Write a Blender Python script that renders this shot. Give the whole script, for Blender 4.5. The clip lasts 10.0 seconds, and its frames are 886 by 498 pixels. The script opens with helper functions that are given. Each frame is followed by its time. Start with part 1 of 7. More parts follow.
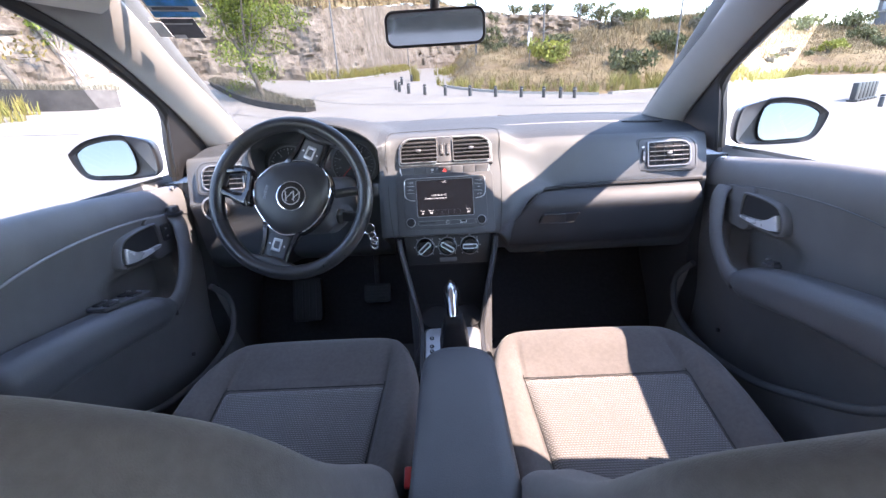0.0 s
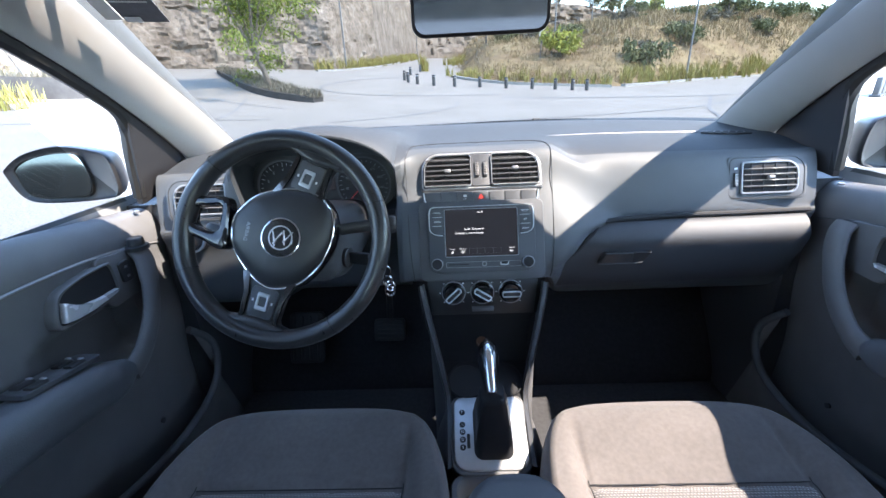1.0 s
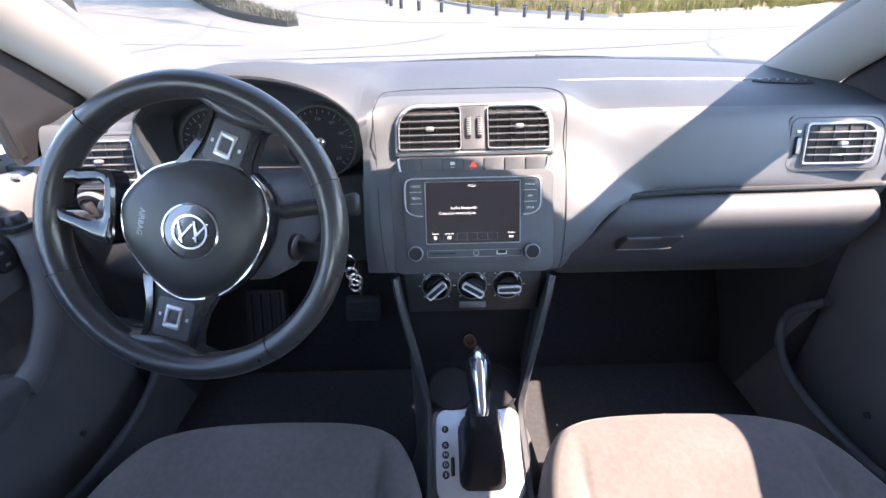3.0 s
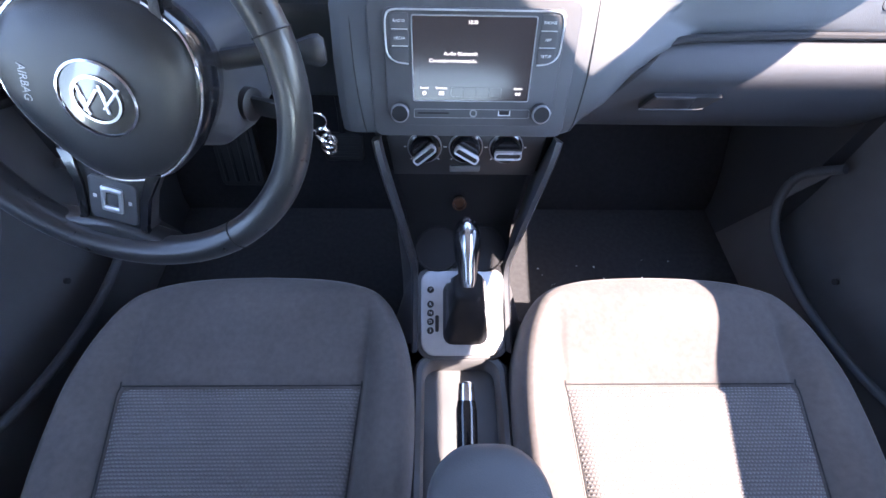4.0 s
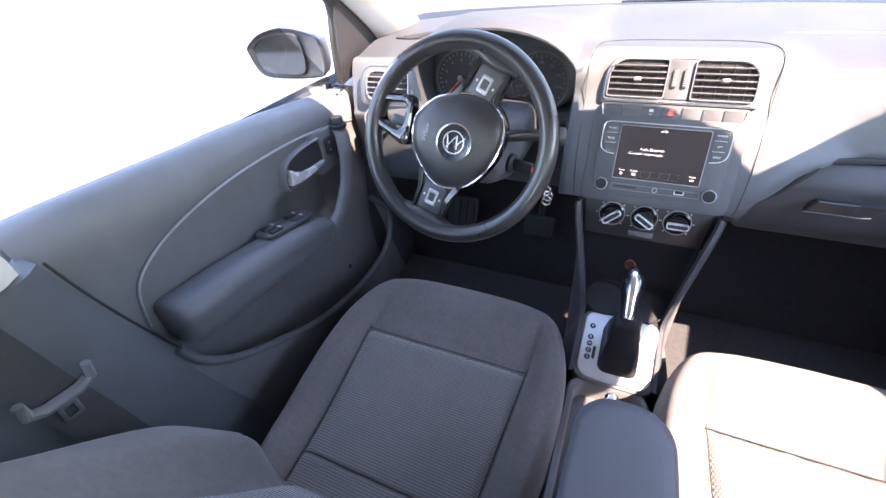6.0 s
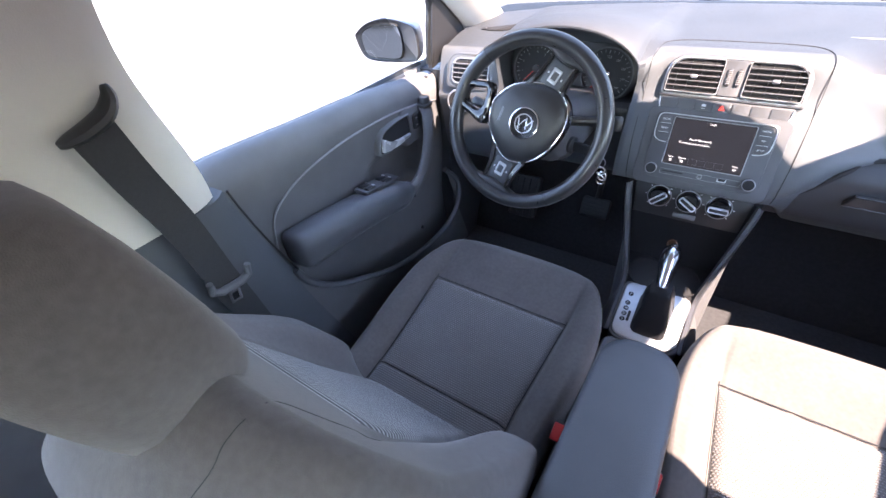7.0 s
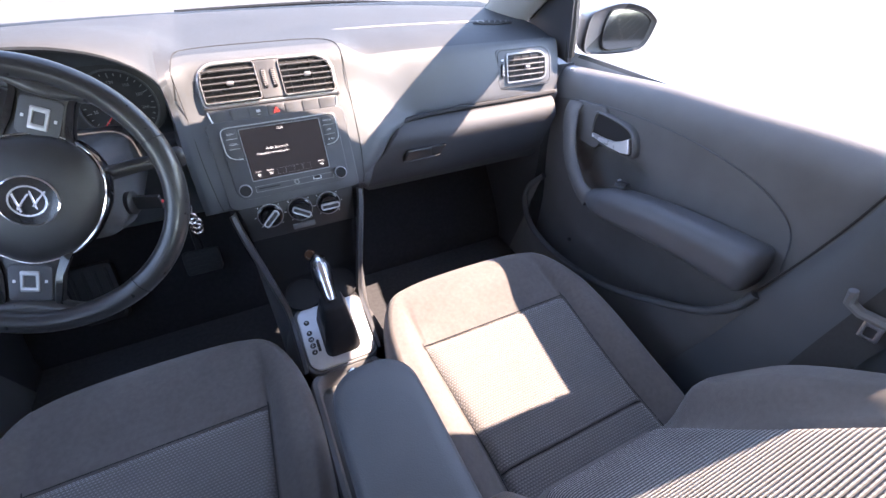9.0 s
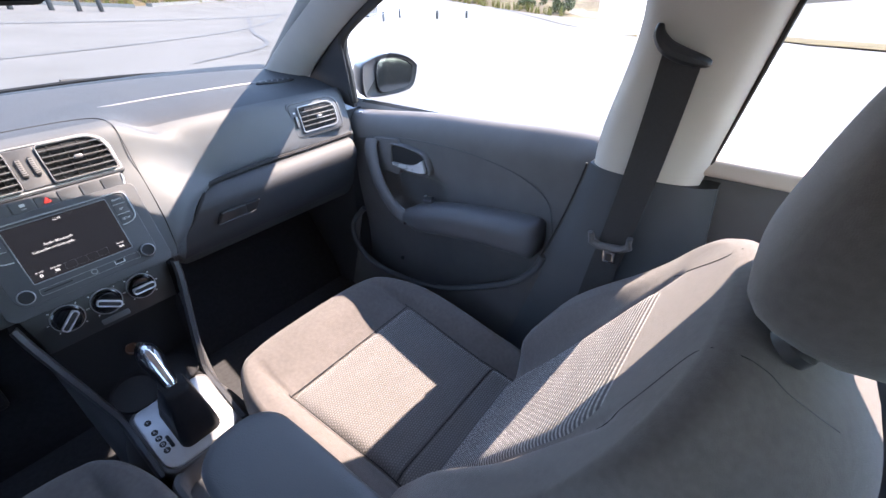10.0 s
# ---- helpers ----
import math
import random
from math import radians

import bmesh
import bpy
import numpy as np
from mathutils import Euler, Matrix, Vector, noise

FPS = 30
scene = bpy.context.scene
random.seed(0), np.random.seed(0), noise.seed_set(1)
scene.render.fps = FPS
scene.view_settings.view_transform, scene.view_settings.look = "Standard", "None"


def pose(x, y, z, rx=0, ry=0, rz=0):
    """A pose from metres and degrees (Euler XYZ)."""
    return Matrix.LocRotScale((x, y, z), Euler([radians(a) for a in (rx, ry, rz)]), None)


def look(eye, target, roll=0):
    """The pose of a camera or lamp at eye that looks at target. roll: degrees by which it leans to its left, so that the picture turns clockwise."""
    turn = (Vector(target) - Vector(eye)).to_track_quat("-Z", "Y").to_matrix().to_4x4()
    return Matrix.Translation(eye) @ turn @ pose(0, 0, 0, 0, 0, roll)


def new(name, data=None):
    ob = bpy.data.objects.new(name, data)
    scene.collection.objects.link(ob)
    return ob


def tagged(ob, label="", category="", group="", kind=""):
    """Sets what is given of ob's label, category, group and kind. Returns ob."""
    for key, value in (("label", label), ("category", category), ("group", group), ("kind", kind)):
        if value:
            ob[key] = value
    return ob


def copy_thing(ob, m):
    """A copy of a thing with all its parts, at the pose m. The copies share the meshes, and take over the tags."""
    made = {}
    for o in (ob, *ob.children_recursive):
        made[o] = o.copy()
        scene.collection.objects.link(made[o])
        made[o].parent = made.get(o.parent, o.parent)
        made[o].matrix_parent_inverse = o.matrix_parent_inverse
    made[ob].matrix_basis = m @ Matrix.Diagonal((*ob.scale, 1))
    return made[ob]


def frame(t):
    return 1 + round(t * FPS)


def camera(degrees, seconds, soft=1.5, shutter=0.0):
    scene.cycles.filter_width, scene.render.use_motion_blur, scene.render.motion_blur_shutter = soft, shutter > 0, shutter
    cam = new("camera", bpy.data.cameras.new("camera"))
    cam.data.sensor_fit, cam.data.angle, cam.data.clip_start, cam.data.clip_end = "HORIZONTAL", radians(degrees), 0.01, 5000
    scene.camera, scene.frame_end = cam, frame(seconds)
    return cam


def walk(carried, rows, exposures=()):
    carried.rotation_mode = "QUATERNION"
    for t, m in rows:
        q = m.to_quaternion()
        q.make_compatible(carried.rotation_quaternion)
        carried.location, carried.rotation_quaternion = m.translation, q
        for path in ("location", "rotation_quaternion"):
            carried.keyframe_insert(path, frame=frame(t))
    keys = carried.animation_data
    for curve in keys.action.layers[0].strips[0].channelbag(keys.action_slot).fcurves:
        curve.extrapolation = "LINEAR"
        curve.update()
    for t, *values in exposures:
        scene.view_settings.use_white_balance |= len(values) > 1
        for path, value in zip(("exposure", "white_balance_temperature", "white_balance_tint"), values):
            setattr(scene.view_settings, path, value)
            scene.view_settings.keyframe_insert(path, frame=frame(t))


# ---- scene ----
cam = camera(93.6, 10.0)
PATH = [
    (0, (0.008, -0.027, 1.101), (-0.03, 1.847, 0.404), -3.3),
    (0.5, (-0.002, 0.06, 1.114), (-0.075, 1.938, 0.43), -2.6),
    (1, (-0.05, 0.236, 1.129), (-0.118, 2.095, 0.396), -2.8),
    (1.5, (-0.057, 0.401, 1.101), (-0.094, 2.259, 0.363), -3.1),
    (2, (-0.041, 0.438, 1.099), (-0.055, 2.28, 0.319), -2.6),
    (2.2, (-0.043, 0.437, 1.103), (-0.045, 2.271, 0.307), -2.4),
    (3.3, (-0.051, 0.446, 1.138), (-0.045, 2.029, -0.084), -0.5),
    (3.5, (-0.058, 0.505, 1.147), (-0.031, 1.927, -0.259), 0.7),
    (4, (-0.047, 0.556, 1.141), (-0.002, 1.671, -0.519), 2.1),
    (4.5, (-0.039, 0.561, 1.134), (0.02, 1.422, -0.67), 3.8),
    (5, (-0.033, 0.524, 1.136), (-0.023, 1.621, -0.537), 1.9),
    (5.5, (-0.037, 0.401, 1.182), (-0.286, 1.839, -0.185), -2.6),
    (6, (-0.058, 0.238, 1.207), (-0.774, 1.651, -0.014), -5.5),
    (6.2, (-0.069, 0.176, 1.219), (-0.91, 1.536, 0.017), -5.5),
    (7.3, (0.037, 0.084, 1.3), (-0.899, 1.309, 0.025), -6.6),
    (7.5, (0.044, 0.094, 1.316), (-0.82, 1.353, 0.025), -6.1),
    (8, (0.031, 0.093, 1.301), (-0.527, 1.522, 0.017), -4.6),
    (8.5, (-0.041, 0.188, 1.227), (0.039, 1.727, -0.048), -1.1),
    (9, (-0.062, 0.223, 1.196), (0.644, 1.632, -0.036), 0.9),
    (9.5, (-0.073, 0.185, 1.204), (1.063, 1.383, 0.075), 0.1),
    (10, (-0.091, 0.139, 1.211), (1.237, 1.186, 0.143), -1.0),
]
EXPOSURES = [(0.0, 4.46, 7050, 21), (1.0, 4.24, 6550, 9), (2.2, 4.37, 6550, 9), (3.4, 4.84, 7300, 22), (4.5, 5.2, 6050, 20), (5.0, 5.37, 6400, 20), (5.5, 5.37, 7800, 24), (7.4, 4.99, 7200, 21), (8.5, 4.94, 7700, 25), (9.5, 4.54, 7050, 18), (10.0, 4.29, 7000, 17)]
walk(cam, [(t, look(eye, target, roll)) for t, eye, target, roll in PATH], EXPOSURES)

# ---------------------------------------------------------------- light
SUN = Vector((0.84, -0.31, 1.0)).normalized()
world = bpy.data.worlds.new("world")
scene.world = world
world.use_nodes = True
wn = world.node_tree.nodes
sky = wn.new("ShaderNodeTexSky")
sky.sky_type = "NISHITA"
sky.sun_disc = False
sky.sun_elevation = math.asin(SUN.z)
sky.sun_rotation = math.atan2(SUN.x, SUN.y)
sky.air_density, sky.dust_density = 1.0, 0.1
world.node_tree.links.new(sky.outputs[0], wn["Background"].inputs[0])
wn["Background"].inputs[1].default_value = 0.15
sun = new("sun", bpy.data.lights.new("sun", "SUN"))
sun.data.energy, sun.data.angle, sun.data.color = 1.32, radians(0.53), (1.0, 0.885, 0.785)
sun.matrix_world = Matrix.Translation((0, 0, 30)) @ SUN.to_track_quat("Z", "Y").to_matrix().to_4x4()


# ---------------------------------------------------------------- materials
def material(name, base, rough=0.5, metal=0.0, vary=0.12, scale=40.0, bump=0.0, bump_scale=600.0, spec=0.5, coat=0.0, sheen=0.0, cell=False, stain=0.0, stain_scale=6.0):
    """A node material: base colour varied at two scales, and fine relief."""
    m = bpy.data.materials.new(name)
    m.use_nodes = True
    nt = m.node_tree
    p = nt.nodes["Principled BSDF"]
    at = nt.nodes.new("ShaderNodeTexCoord")
    p.inputs["Roughness"].default_value = rough
    p.inputs["Metallic"].default_value = metal
    p.inputs["Specular IOR Level"].default_value = spec
    p.inputs["Coat Weight"].default_value = coat
    p.inputs["Sheen Weight"].default_value = sheen
    big = nt.nodes.new("ShaderNodeTexNoise")
    big.inputs["Scale"].default_value = scale
    big.inputs["Detail"].default_value = 6.0
    nt.links.new(at.outputs["Object"], big.inputs["Vector"])
    ramp = nt.nodes.new("ShaderNodeMapRange")
    ramp.inputs["From Min"].default_value, ramp.inputs["From Max"].default_value = 0.3, 0.7
    ramp.inputs["To Min"].default_value, ramp.inputs["To Max"].default_value = 1 - vary, 1 + vary
    nt.links.new(big.outputs["Fac"], ramp.inputs["Value"])
    mul = nt.nodes.new("ShaderNodeVectorMath")
    mul.operation = "SCALE"
    mul.inputs[0].default_value = base
    nt.links.new(ramp.outputs[0], mul.inputs["Scale"])
    colour = mul.outputs[0]
    if stain:
        patch = nt.nodes.new("ShaderNodeTexNoise")
        patch.inputs["Scale"].default_value, patch.inputs["Detail"].default_value = stain_scale, 3.0
        nt.links.new(at.outputs["Object"], patch.inputs["Vector"])
        r2 = nt.nodes.new("ShaderNodeMapRange")
        r2.inputs["From Min"].default_value, r2.inputs["From Max"].default_value = 0.35, 0.68
        r2.inputs["To Min"].default_value, r2.inputs["To Max"].default_value = 1 - stain, 1 + stain
        nt.links.new(patch.outputs["Fac"], r2.inputs["Value"])
        m2 = nt.nodes.new("ShaderNodeVectorMath")
        m2.operation = "SCALE"
        nt.links.new(colour, m2.inputs[0])
        nt.links.new(r2.outputs[0], m2.inputs["Scale"])
        colour = m2.outputs[0]
    nt.links.new(colour, p.inputs["Base Color"])
    rr = nt.nodes.new("ShaderNodeMapRange")
    rr.inputs["To Min"].default_value, rr.inputs["To Max"].default_value = max(0.02, rough - 0.07), min(1, rough + 0.07)
    nt.links.new(big.outputs["Fac"], rr.inputs["Value"])
    nt.links.new(rr.outputs[0], p.inputs["Roughness"])
    if bump:
        tex = nt.nodes.new("ShaderNodeTexVoronoi" if cell else "ShaderNodeTexNoise")
        tex.inputs["Scale"].default_value = bump_scale
        nt.links.new(at.outputs["Object"], tex.inputs["Vector"])
        b = nt.nodes.new("ShaderNodeBump")
        b.inputs["Strength"].default_value = bump
        b.inputs["Distance"].default_value = 0.001 if bump_scale > 50 else 0.05
        nt.links.new(tex.outputs["Distance" if cell else "Fac"], b.inputs["Height"])
        nt.links.new(b.outputs[0], p.inputs["Normal"])
    return m


def emitter(name, colour, strength):
    m = bpy.data.materials.new(name)
    m.use_nodes = True
    p = m.node_tree.nodes["Principled BSDF"]
    p.inputs["Base Color"].default_value = (0.01, 0.01, 0.012, 1)
    p.inputs["Emission Color"].default_value = (*colour, 1)
    p.inputs["Emission Strength"].default_value = strength
    p.inputs["Roughness"].default_value = 0.12
    p.inputs["Specular IOR Level"].default_value = 0.25
    return m


def weave(name, dark, light, pitch, dotted=0.6):
    """Seat insert cloth: rows of small light dots woven into a dark ground, on the cloth's own UV in metres."""
    m = bpy.data.materials.new(name)
    m.use_nodes = True
    nt = m.node_tree
    p = nt.nodes["Principled BSDF"]
    p.inputs["Roughness"].default_value = 0.9
    p.inputs["Specular IOR Level"].default_value = 0.2
    uv = nt.nodes.new("ShaderNodeUVMap")
    sep = nt.nodes.new("ShaderNodeSeparateXYZ")
    nt.links.new(uv.outputs[0], sep.inputs[0])

    def node(op, a, b=None):
        n = nt.nodes.new("ShaderNodeMath")
        n.operation = op
        for i, v in enumerate((a, b)):
            if v is None:
                continue
            if isinstance(v, (int, float)):
                n.inputs[i].default_value = v
            else:
                nt.links.new(v, n.inputs[i])
        return n.outputs[0]

    row = node("MULTIPLY", sep.outputs[1], 2 * math.pi / pitch)
    odd = node("MULTIPLY", node("FLOOR", node("DIVIDE", sep.outputs[1], pitch)), math.pi)
    col = node("ADD", node("MULTIPLY", sep.outputs[0], 2 * math.pi / (pitch * 1.15)), odd)
    dots = node("MULTIPLY", node("ADD", node("MULTIPLY", node("SINE", col), dotted), 1.2), node("ADD", node("SINE", row), 1.0))
    ramp = nt.nodes.new("ShaderNodeMapRange")
    ramp.interpolation_type = "SMOOTHSTEP"
    ramp.inputs["From Min"].default_value, ramp.inputs["From Max"].default_value = 0.5, 2.6
    nt.links.new(dots, ramp.inputs["Value"])
    noise_tex = nt.nodes.new("ShaderNodeTexNoise")
    noise_tex.inputs["Scale"].default_value, noise_tex.inputs["Detail"].default_value = 14.0, 4.0
    nt.links.new(uv.outputs[0], noise_tex.inputs["Vector"])
    worn = node("MULTIPLY", ramp.outputs[0], node("ADD", noise_tex.outputs["Fac"], 0.4))
    mix = nt.nodes.new("ShaderNodeMix")
    mix.data_type = "RGBA"
    mix.inputs[6].default_value, mix.inputs[7].default_value = (*dark, 1), (*light, 1)
    nt.links.new(worn, mix.inputs[0])
    nt.links.new(node("ADD", node("MULTIPLY", worn, 0.5), 0.1), p.inputs["Sheen Weight"])
    nt.links.new(mix.outputs[2], p.inputs["Base Color"])
    b = nt.nodes.new("ShaderNodeBump")
    b.inputs["Strength"].default_value, b.inputs["Distance"].default_value = 0.5, 0.001
    nt.links.new(dots, b.inputs["Height"])
    nt.links.new(b.outputs[0], p.inputs["Normal"])
    return m


def pane_glass(name, tint, gloss=0.03):
    """Thin car glass: mostly clear with a tint, a gloss that grows towards grazing angles."""
    m = bpy.data.materials.new(name)
    m.use_nodes = True
    nt = m.node_tree
    nt.nodes.remove(nt.nodes["Principled BSDF"])
    out = nt.nodes["Material Output"]
    clear = nt.nodes.new("ShaderNodeBsdfTransparent")
    clear.inputs[0].default_value = (*tint, 1)
    shine = nt.nodes.new("ShaderNodeBsdfGlossy")
    shine.inputs["Roughness"].default_value = 0.02
    edge = nt.nodes.new("ShaderNodeLayerWeight")
    power = nt.nodes.new("ShaderNodeMath")
    power.operation = "POWER"
    nt.links.new(edge.outputs["Facing"], power.inputs[0])
    power.inputs[1].default_value = 4.0
    amount = nt.nodes.new("ShaderNodeMath")
    amount.operation = "MULTIPLY_ADD"
    nt.links.new(power.outputs[0], amount.inputs[0])
    amount.inputs[1].default_value, amount.inputs[2].default_value = 0.35, gloss
    mix = nt.nodes.new("ShaderNodeMixShader")
    nt.links.new(amount.outputs[0], mix.inputs[0])
    nt.links.new(clear.outputs[0], mix.inputs[1])
    nt.links.new(shine.outputs[0], mix.inputs[2])
    nt.links.new(mix.outputs[0], out.inputs[0])
    return m


DASH = material("soft_touch_plastic", (0.062, 0.068, 0.076), 0.58, bump=0.22, bump_scale=900, cell=True, vary=0.08, scale=12)
HARD = material("hard_grained_plastic", (0.104, 0.104, 0.108), 0.58, bump=0.18, bump_scale=900, cell=True, vary=0.1, scale=15)
BLACK = material("black_plastic", (0.017, 0.017, 0.019), 0.42, vary=0.15, scale=30)
# Black of dial and knob faces; in openings it paints in the shade.
VOID = material("matt_black_and_recess_shade", (0.010, 0.010, 0.012), 0.8)
PIANO = material("gloss_black_plastic", (0.010, 0.010, 0.012), 0.14, coat=0.6, vary=0.2, scale=60)
LEATHER = material("black_leather", (0.021, 0.021, 0.023), 0.38, bump=0.14, bump_scale=1500, cell=True, vary=0.2, scale=25)
DASHTOP = material("dark_dash_top_skin", (0.033, 0.038, 0.046), 0.60, spec=0.4, bump=0.22, bump_scale=900, cell=True, vary=0.12, scale=9)
RECESS = material("matt_black_console", (0.013, 0.013, 0.015), 0.7, spec=0.2, bump=0.1, bump_scale=900, cell=True, vary=0.15, scale=20)
BOOT = material("matt_black_leather", (0.013, 0.013, 0.015), 0.42, spec=0.25, bump=0.15, bump_scale=900, cell=True, vary=0.2, scale=25)
RIMSKIN = material("polished_rim_leather", (0.024, 0.024, 0.026), 0.30, bump=0.03, bump_scale=1500, cell=True, vary=0.03, scale=90, coat=0.12)
SLAT = material("vent_slat_plastic", (0.10, 0.10, 0.105), 0.32, vary=0.1, scale=30)
STACK = material("stack_face_plastic", (0.062, 0.064, 0.070), 0.45, spec=0.4, bump=0.1, bump_scale=900, cell=True, vary=0.1, scale=20)
VINYL = material("armrest_vinyl", (0.074, 0.077, 0.085), 0.5, bump=0.25, bump_scale=600, cell=True, vary=0.1, scale=10)
CLOTH = material("charcoal_seat_cloth", (0.110, 0.098, 0.094), 0.93, bump=0.35, bump_scale=900, vary=0.1, scale=120, spec=0.2, sheen=0.18, stain=0.10, stain_scale=7)
WEAVE = weave("dotted_insert_cloth", (0.122, 0.114, 0.113), (0.158, 0.147, 0.143), 0.0048)
RIBBED = weave("ribbed_insert_cloth", (0.070, 0.067, 0.070), (0.240, 0.229, 0.223), 0.0074, 0.15)
SEAM = material("dark_seam_piping", (0.020, 0.020, 0.022), 0.85)
CHROME = material("satin_chrome", (0.72, 0.72, 0.74), 0.16, metal=1.0, vary=0.06, scale=80)
SILVER = material("silver_paint", (0.50, 0.51, 0.53), 0.33, metal=0.7, vary=0.05, scale=50)
VENTTRIM = material("grey_vent_trim", (0.24, 0.24, 0.25), 0.35, metal=0.5, vary=0.06, scale=40)
CREAM = material("cream_trim_plastic", (0.60, 0.565, 0.51), 0.7, bump=0.15, bump_scale=500, vary=0.05, scale=8)
LINER = material("headliner_cloth", (0.70, 0.68, 0.64), 0.95, bump=0.3, bump_scale=700, vary=0.06, scale=9)
BELT = material("seat_belt_webbing", (0.028, 0.028, 0.030), 0.75, bump=0.4, bump_scale=900, vary=0.15, scale=200)
RED = material("red_buckle_plastic", (0.55, 0.03, 0.03), 0.4, vary=0.08)
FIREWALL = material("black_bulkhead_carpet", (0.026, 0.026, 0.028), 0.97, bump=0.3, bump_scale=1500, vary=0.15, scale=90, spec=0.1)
# Dash plastic with the shade on the glovebox lid put into its colour.
LID = material("shade_toned_lid_plastic", (0.030, 0.032, 0.037), 0.58, bump=0.22, bump_scale=900, cell=True, vary=0.08, scale=12)
KICK = material("dark_footwell_plastic", (0.033, 0.034, 0.038), 0.6, bump=0.18, bump_scale=900, cell=True, vary=0.12, scale=12)
CARPET = material("dark_carpet", (0.046, 0.046, 0.049), 0.97, bump=0.3, bump_scale=1500, vary=0.15, scale=90, spec=0.1)
TUNNEL = material("dark_console_flank", (0.075, 0.075, 0.079), 0.6, bump=0.15, bump_scale=900, cell=True, vary=0.12, scale=15)
RAIL = material("satin_console_rail", (0.040, 0.042, 0.048), 0.36, vary=0.08, scale=20)
RUBBER = material("black_rubber_seal", (0.010, 0.010, 0.010), 0.6)
LEVER = material("satin_lever_plating", (0.62, 0.63, 0.66), 0.28, metal=0.35, vary=0.05, scale=30)
MIRROR = material("mirror_glass", (0.12, 0.14, 0.165), 0.015, metal=1.0, vary=0.0)
PAINT = material("silver_car_paint", (0.35, 0.36, 0.37), 0.3, metal=0.3, coat=0.7, vary=0.04, scale=4)
SCREEN = emitter("display_glass", (0.09, 0.09, 0.11), 0.014)
GLOWTEXT = emitter("display_text", (0.9, 0.9, 0.95), 0.10)
GLOWRED = emitter("hazard_symbol", (0.9, 0.06, 0.05), 0.12)
WHITEMARK = material("white_print", (0.6, 0.6, 0.62), 0.5)
GLASS_FRONT = pane_glass("windscreen_glass", (0.285, 0.291, 0.285))
GLASS_SIDE = pane_glass("side_window_glass", (0.38, 0.392, 0.392), 0.02)
GLASS_BACK = pane_glass("back_window_glass", (0.84, 0.86, 0.85), 0.02)
GLASS_REAR = pane_glass("rear_window_glass", (0.38, 0.392, 0.392), 0.02)


# ---------------------------------------------------------------- mesh helpers
WORLD = {}


def sstep(a, b, x):
    t = min(1.0, max(0.0, (x - a) / (b - a)))
    return t * t * (3 - 2 * t)


def lerp(a, b, t):
    return a + (b - a) * t


def put(name, bm, mat, parent=None, label="", sharp=38):
    """Links a bmesh as one mesh object, in world places, under a thing or a part."""
    bmesh.ops.remove_doubles(bm, verts=bm.verts, dist=1e-6)
    bmesh.ops.recalc_face_normals(bm, faces=bm.faces)
    for f in bm.faces:
        f.smooth = True
    for e in bm.edges:
        if len(e.link_faces) == 2 and e.calc_face_angle(0) > radians(sharp):
            e.smooth = False
    me = bpy.data.meshes.new(name)
    bm.to_mesh(me)
    bm.free()
    me.materials.append(mat)
    ob = new(name, me)
    WORLD[ob] = Matrix()
    if parent:
        ob.parent = parent
        ob.matrix_parent_inverse = WORLD[parent].inverted()
    if label:
        ob["label"] = label
    return ob


def thing(name, at, label, category, group="", kind=""):
    ob = new(name)
    ob.empty_display_size = 0.05
    ob.location = at
    WORLD[ob] = Matrix.Translation(at)
    return tagged(ob, label, category, group, kind)


def solo(name, bm, mat, label, category, group="", kind="", sharp=38):
    return tagged(put(name, bm, mat, None, "", sharp), label, category, group, kind)


def BM():
    return bmesh.new()


def moved(bm, m):
    bmesh.ops.transform(bm, matrix=m, verts=bm.verts)
    return bm


def add_box(bm, lo, hi, r=0.0, seg=2, m=None):
    mid = [(a + b) / 2 for a, b in zip(lo, hi)]
    size = [b - a for a, b in zip(lo, hi)]
    t = Matrix.Translation(mid) @ Matrix.Diagonal((*size, 1))
    made = bmesh.ops.create_cube(bm, size=1.0, matrix=(m @ t) if m else t)
    if r:
        edges = {e for v in made["verts"] for e in v.link_edges}
        bmesh.ops.bevel(bm, geom=list(edges), offset=r, segments=seg, profile=0.5, affect="EDGES")
    return bm


def loft(bm, rings, closed=True, cap0=True, cap1=True, uv=None):
    rows = [[bm.verts.new(p) for p in ring] for ring in rings]
    n = len(rows[0])
    layer = bm.loops.layers.uv.verify() if uv else None
    for i in range(len(rows) - 1):
        for j in range(n if closed else n - 1):
            k = (j + 1) % n
            f = bm.faces.new((rows[i][j], rows[i][k], rows[i + 1][k], rows[i + 1][j]))
            if uv:
                for loop, (a, b) in zip(f.loops, ((i, j), (i, k), (i + 1, k), (i + 1, j))):
                    loop[layer].uv = uv[a][b]
    if closed and cap0:
        bm.faces.new(rows[0])
    if closed and cap1:
        bm.faces.new(rows[-1])
    return bm


def smooth_line(points, sub=5, closed=False):
    """A Catmull-Rom curve through the points."""
    pts = [Vector(p) for p in points]
    n = len(pts)
    out = []
    for i in range(n if closed else n - 1):
        a, b = pts[(i - 1) % n] if closed or i else pts[0], pts[i]
        c = pts[(i + 1) % n]
        d = pts[(i + 2) % n] if closed or i + 2 < n else pts[-1]
        for k in range(sub):
            t = k / sub
            out.append(0.5 * (2 * b + (c - a) * t + (2 * a - 5 * b + 4 * c - d) * t * t + (3 * b - a - 3 * c + d) * t**3))
    if not closed:
        out.append(pts[-1])
    return out


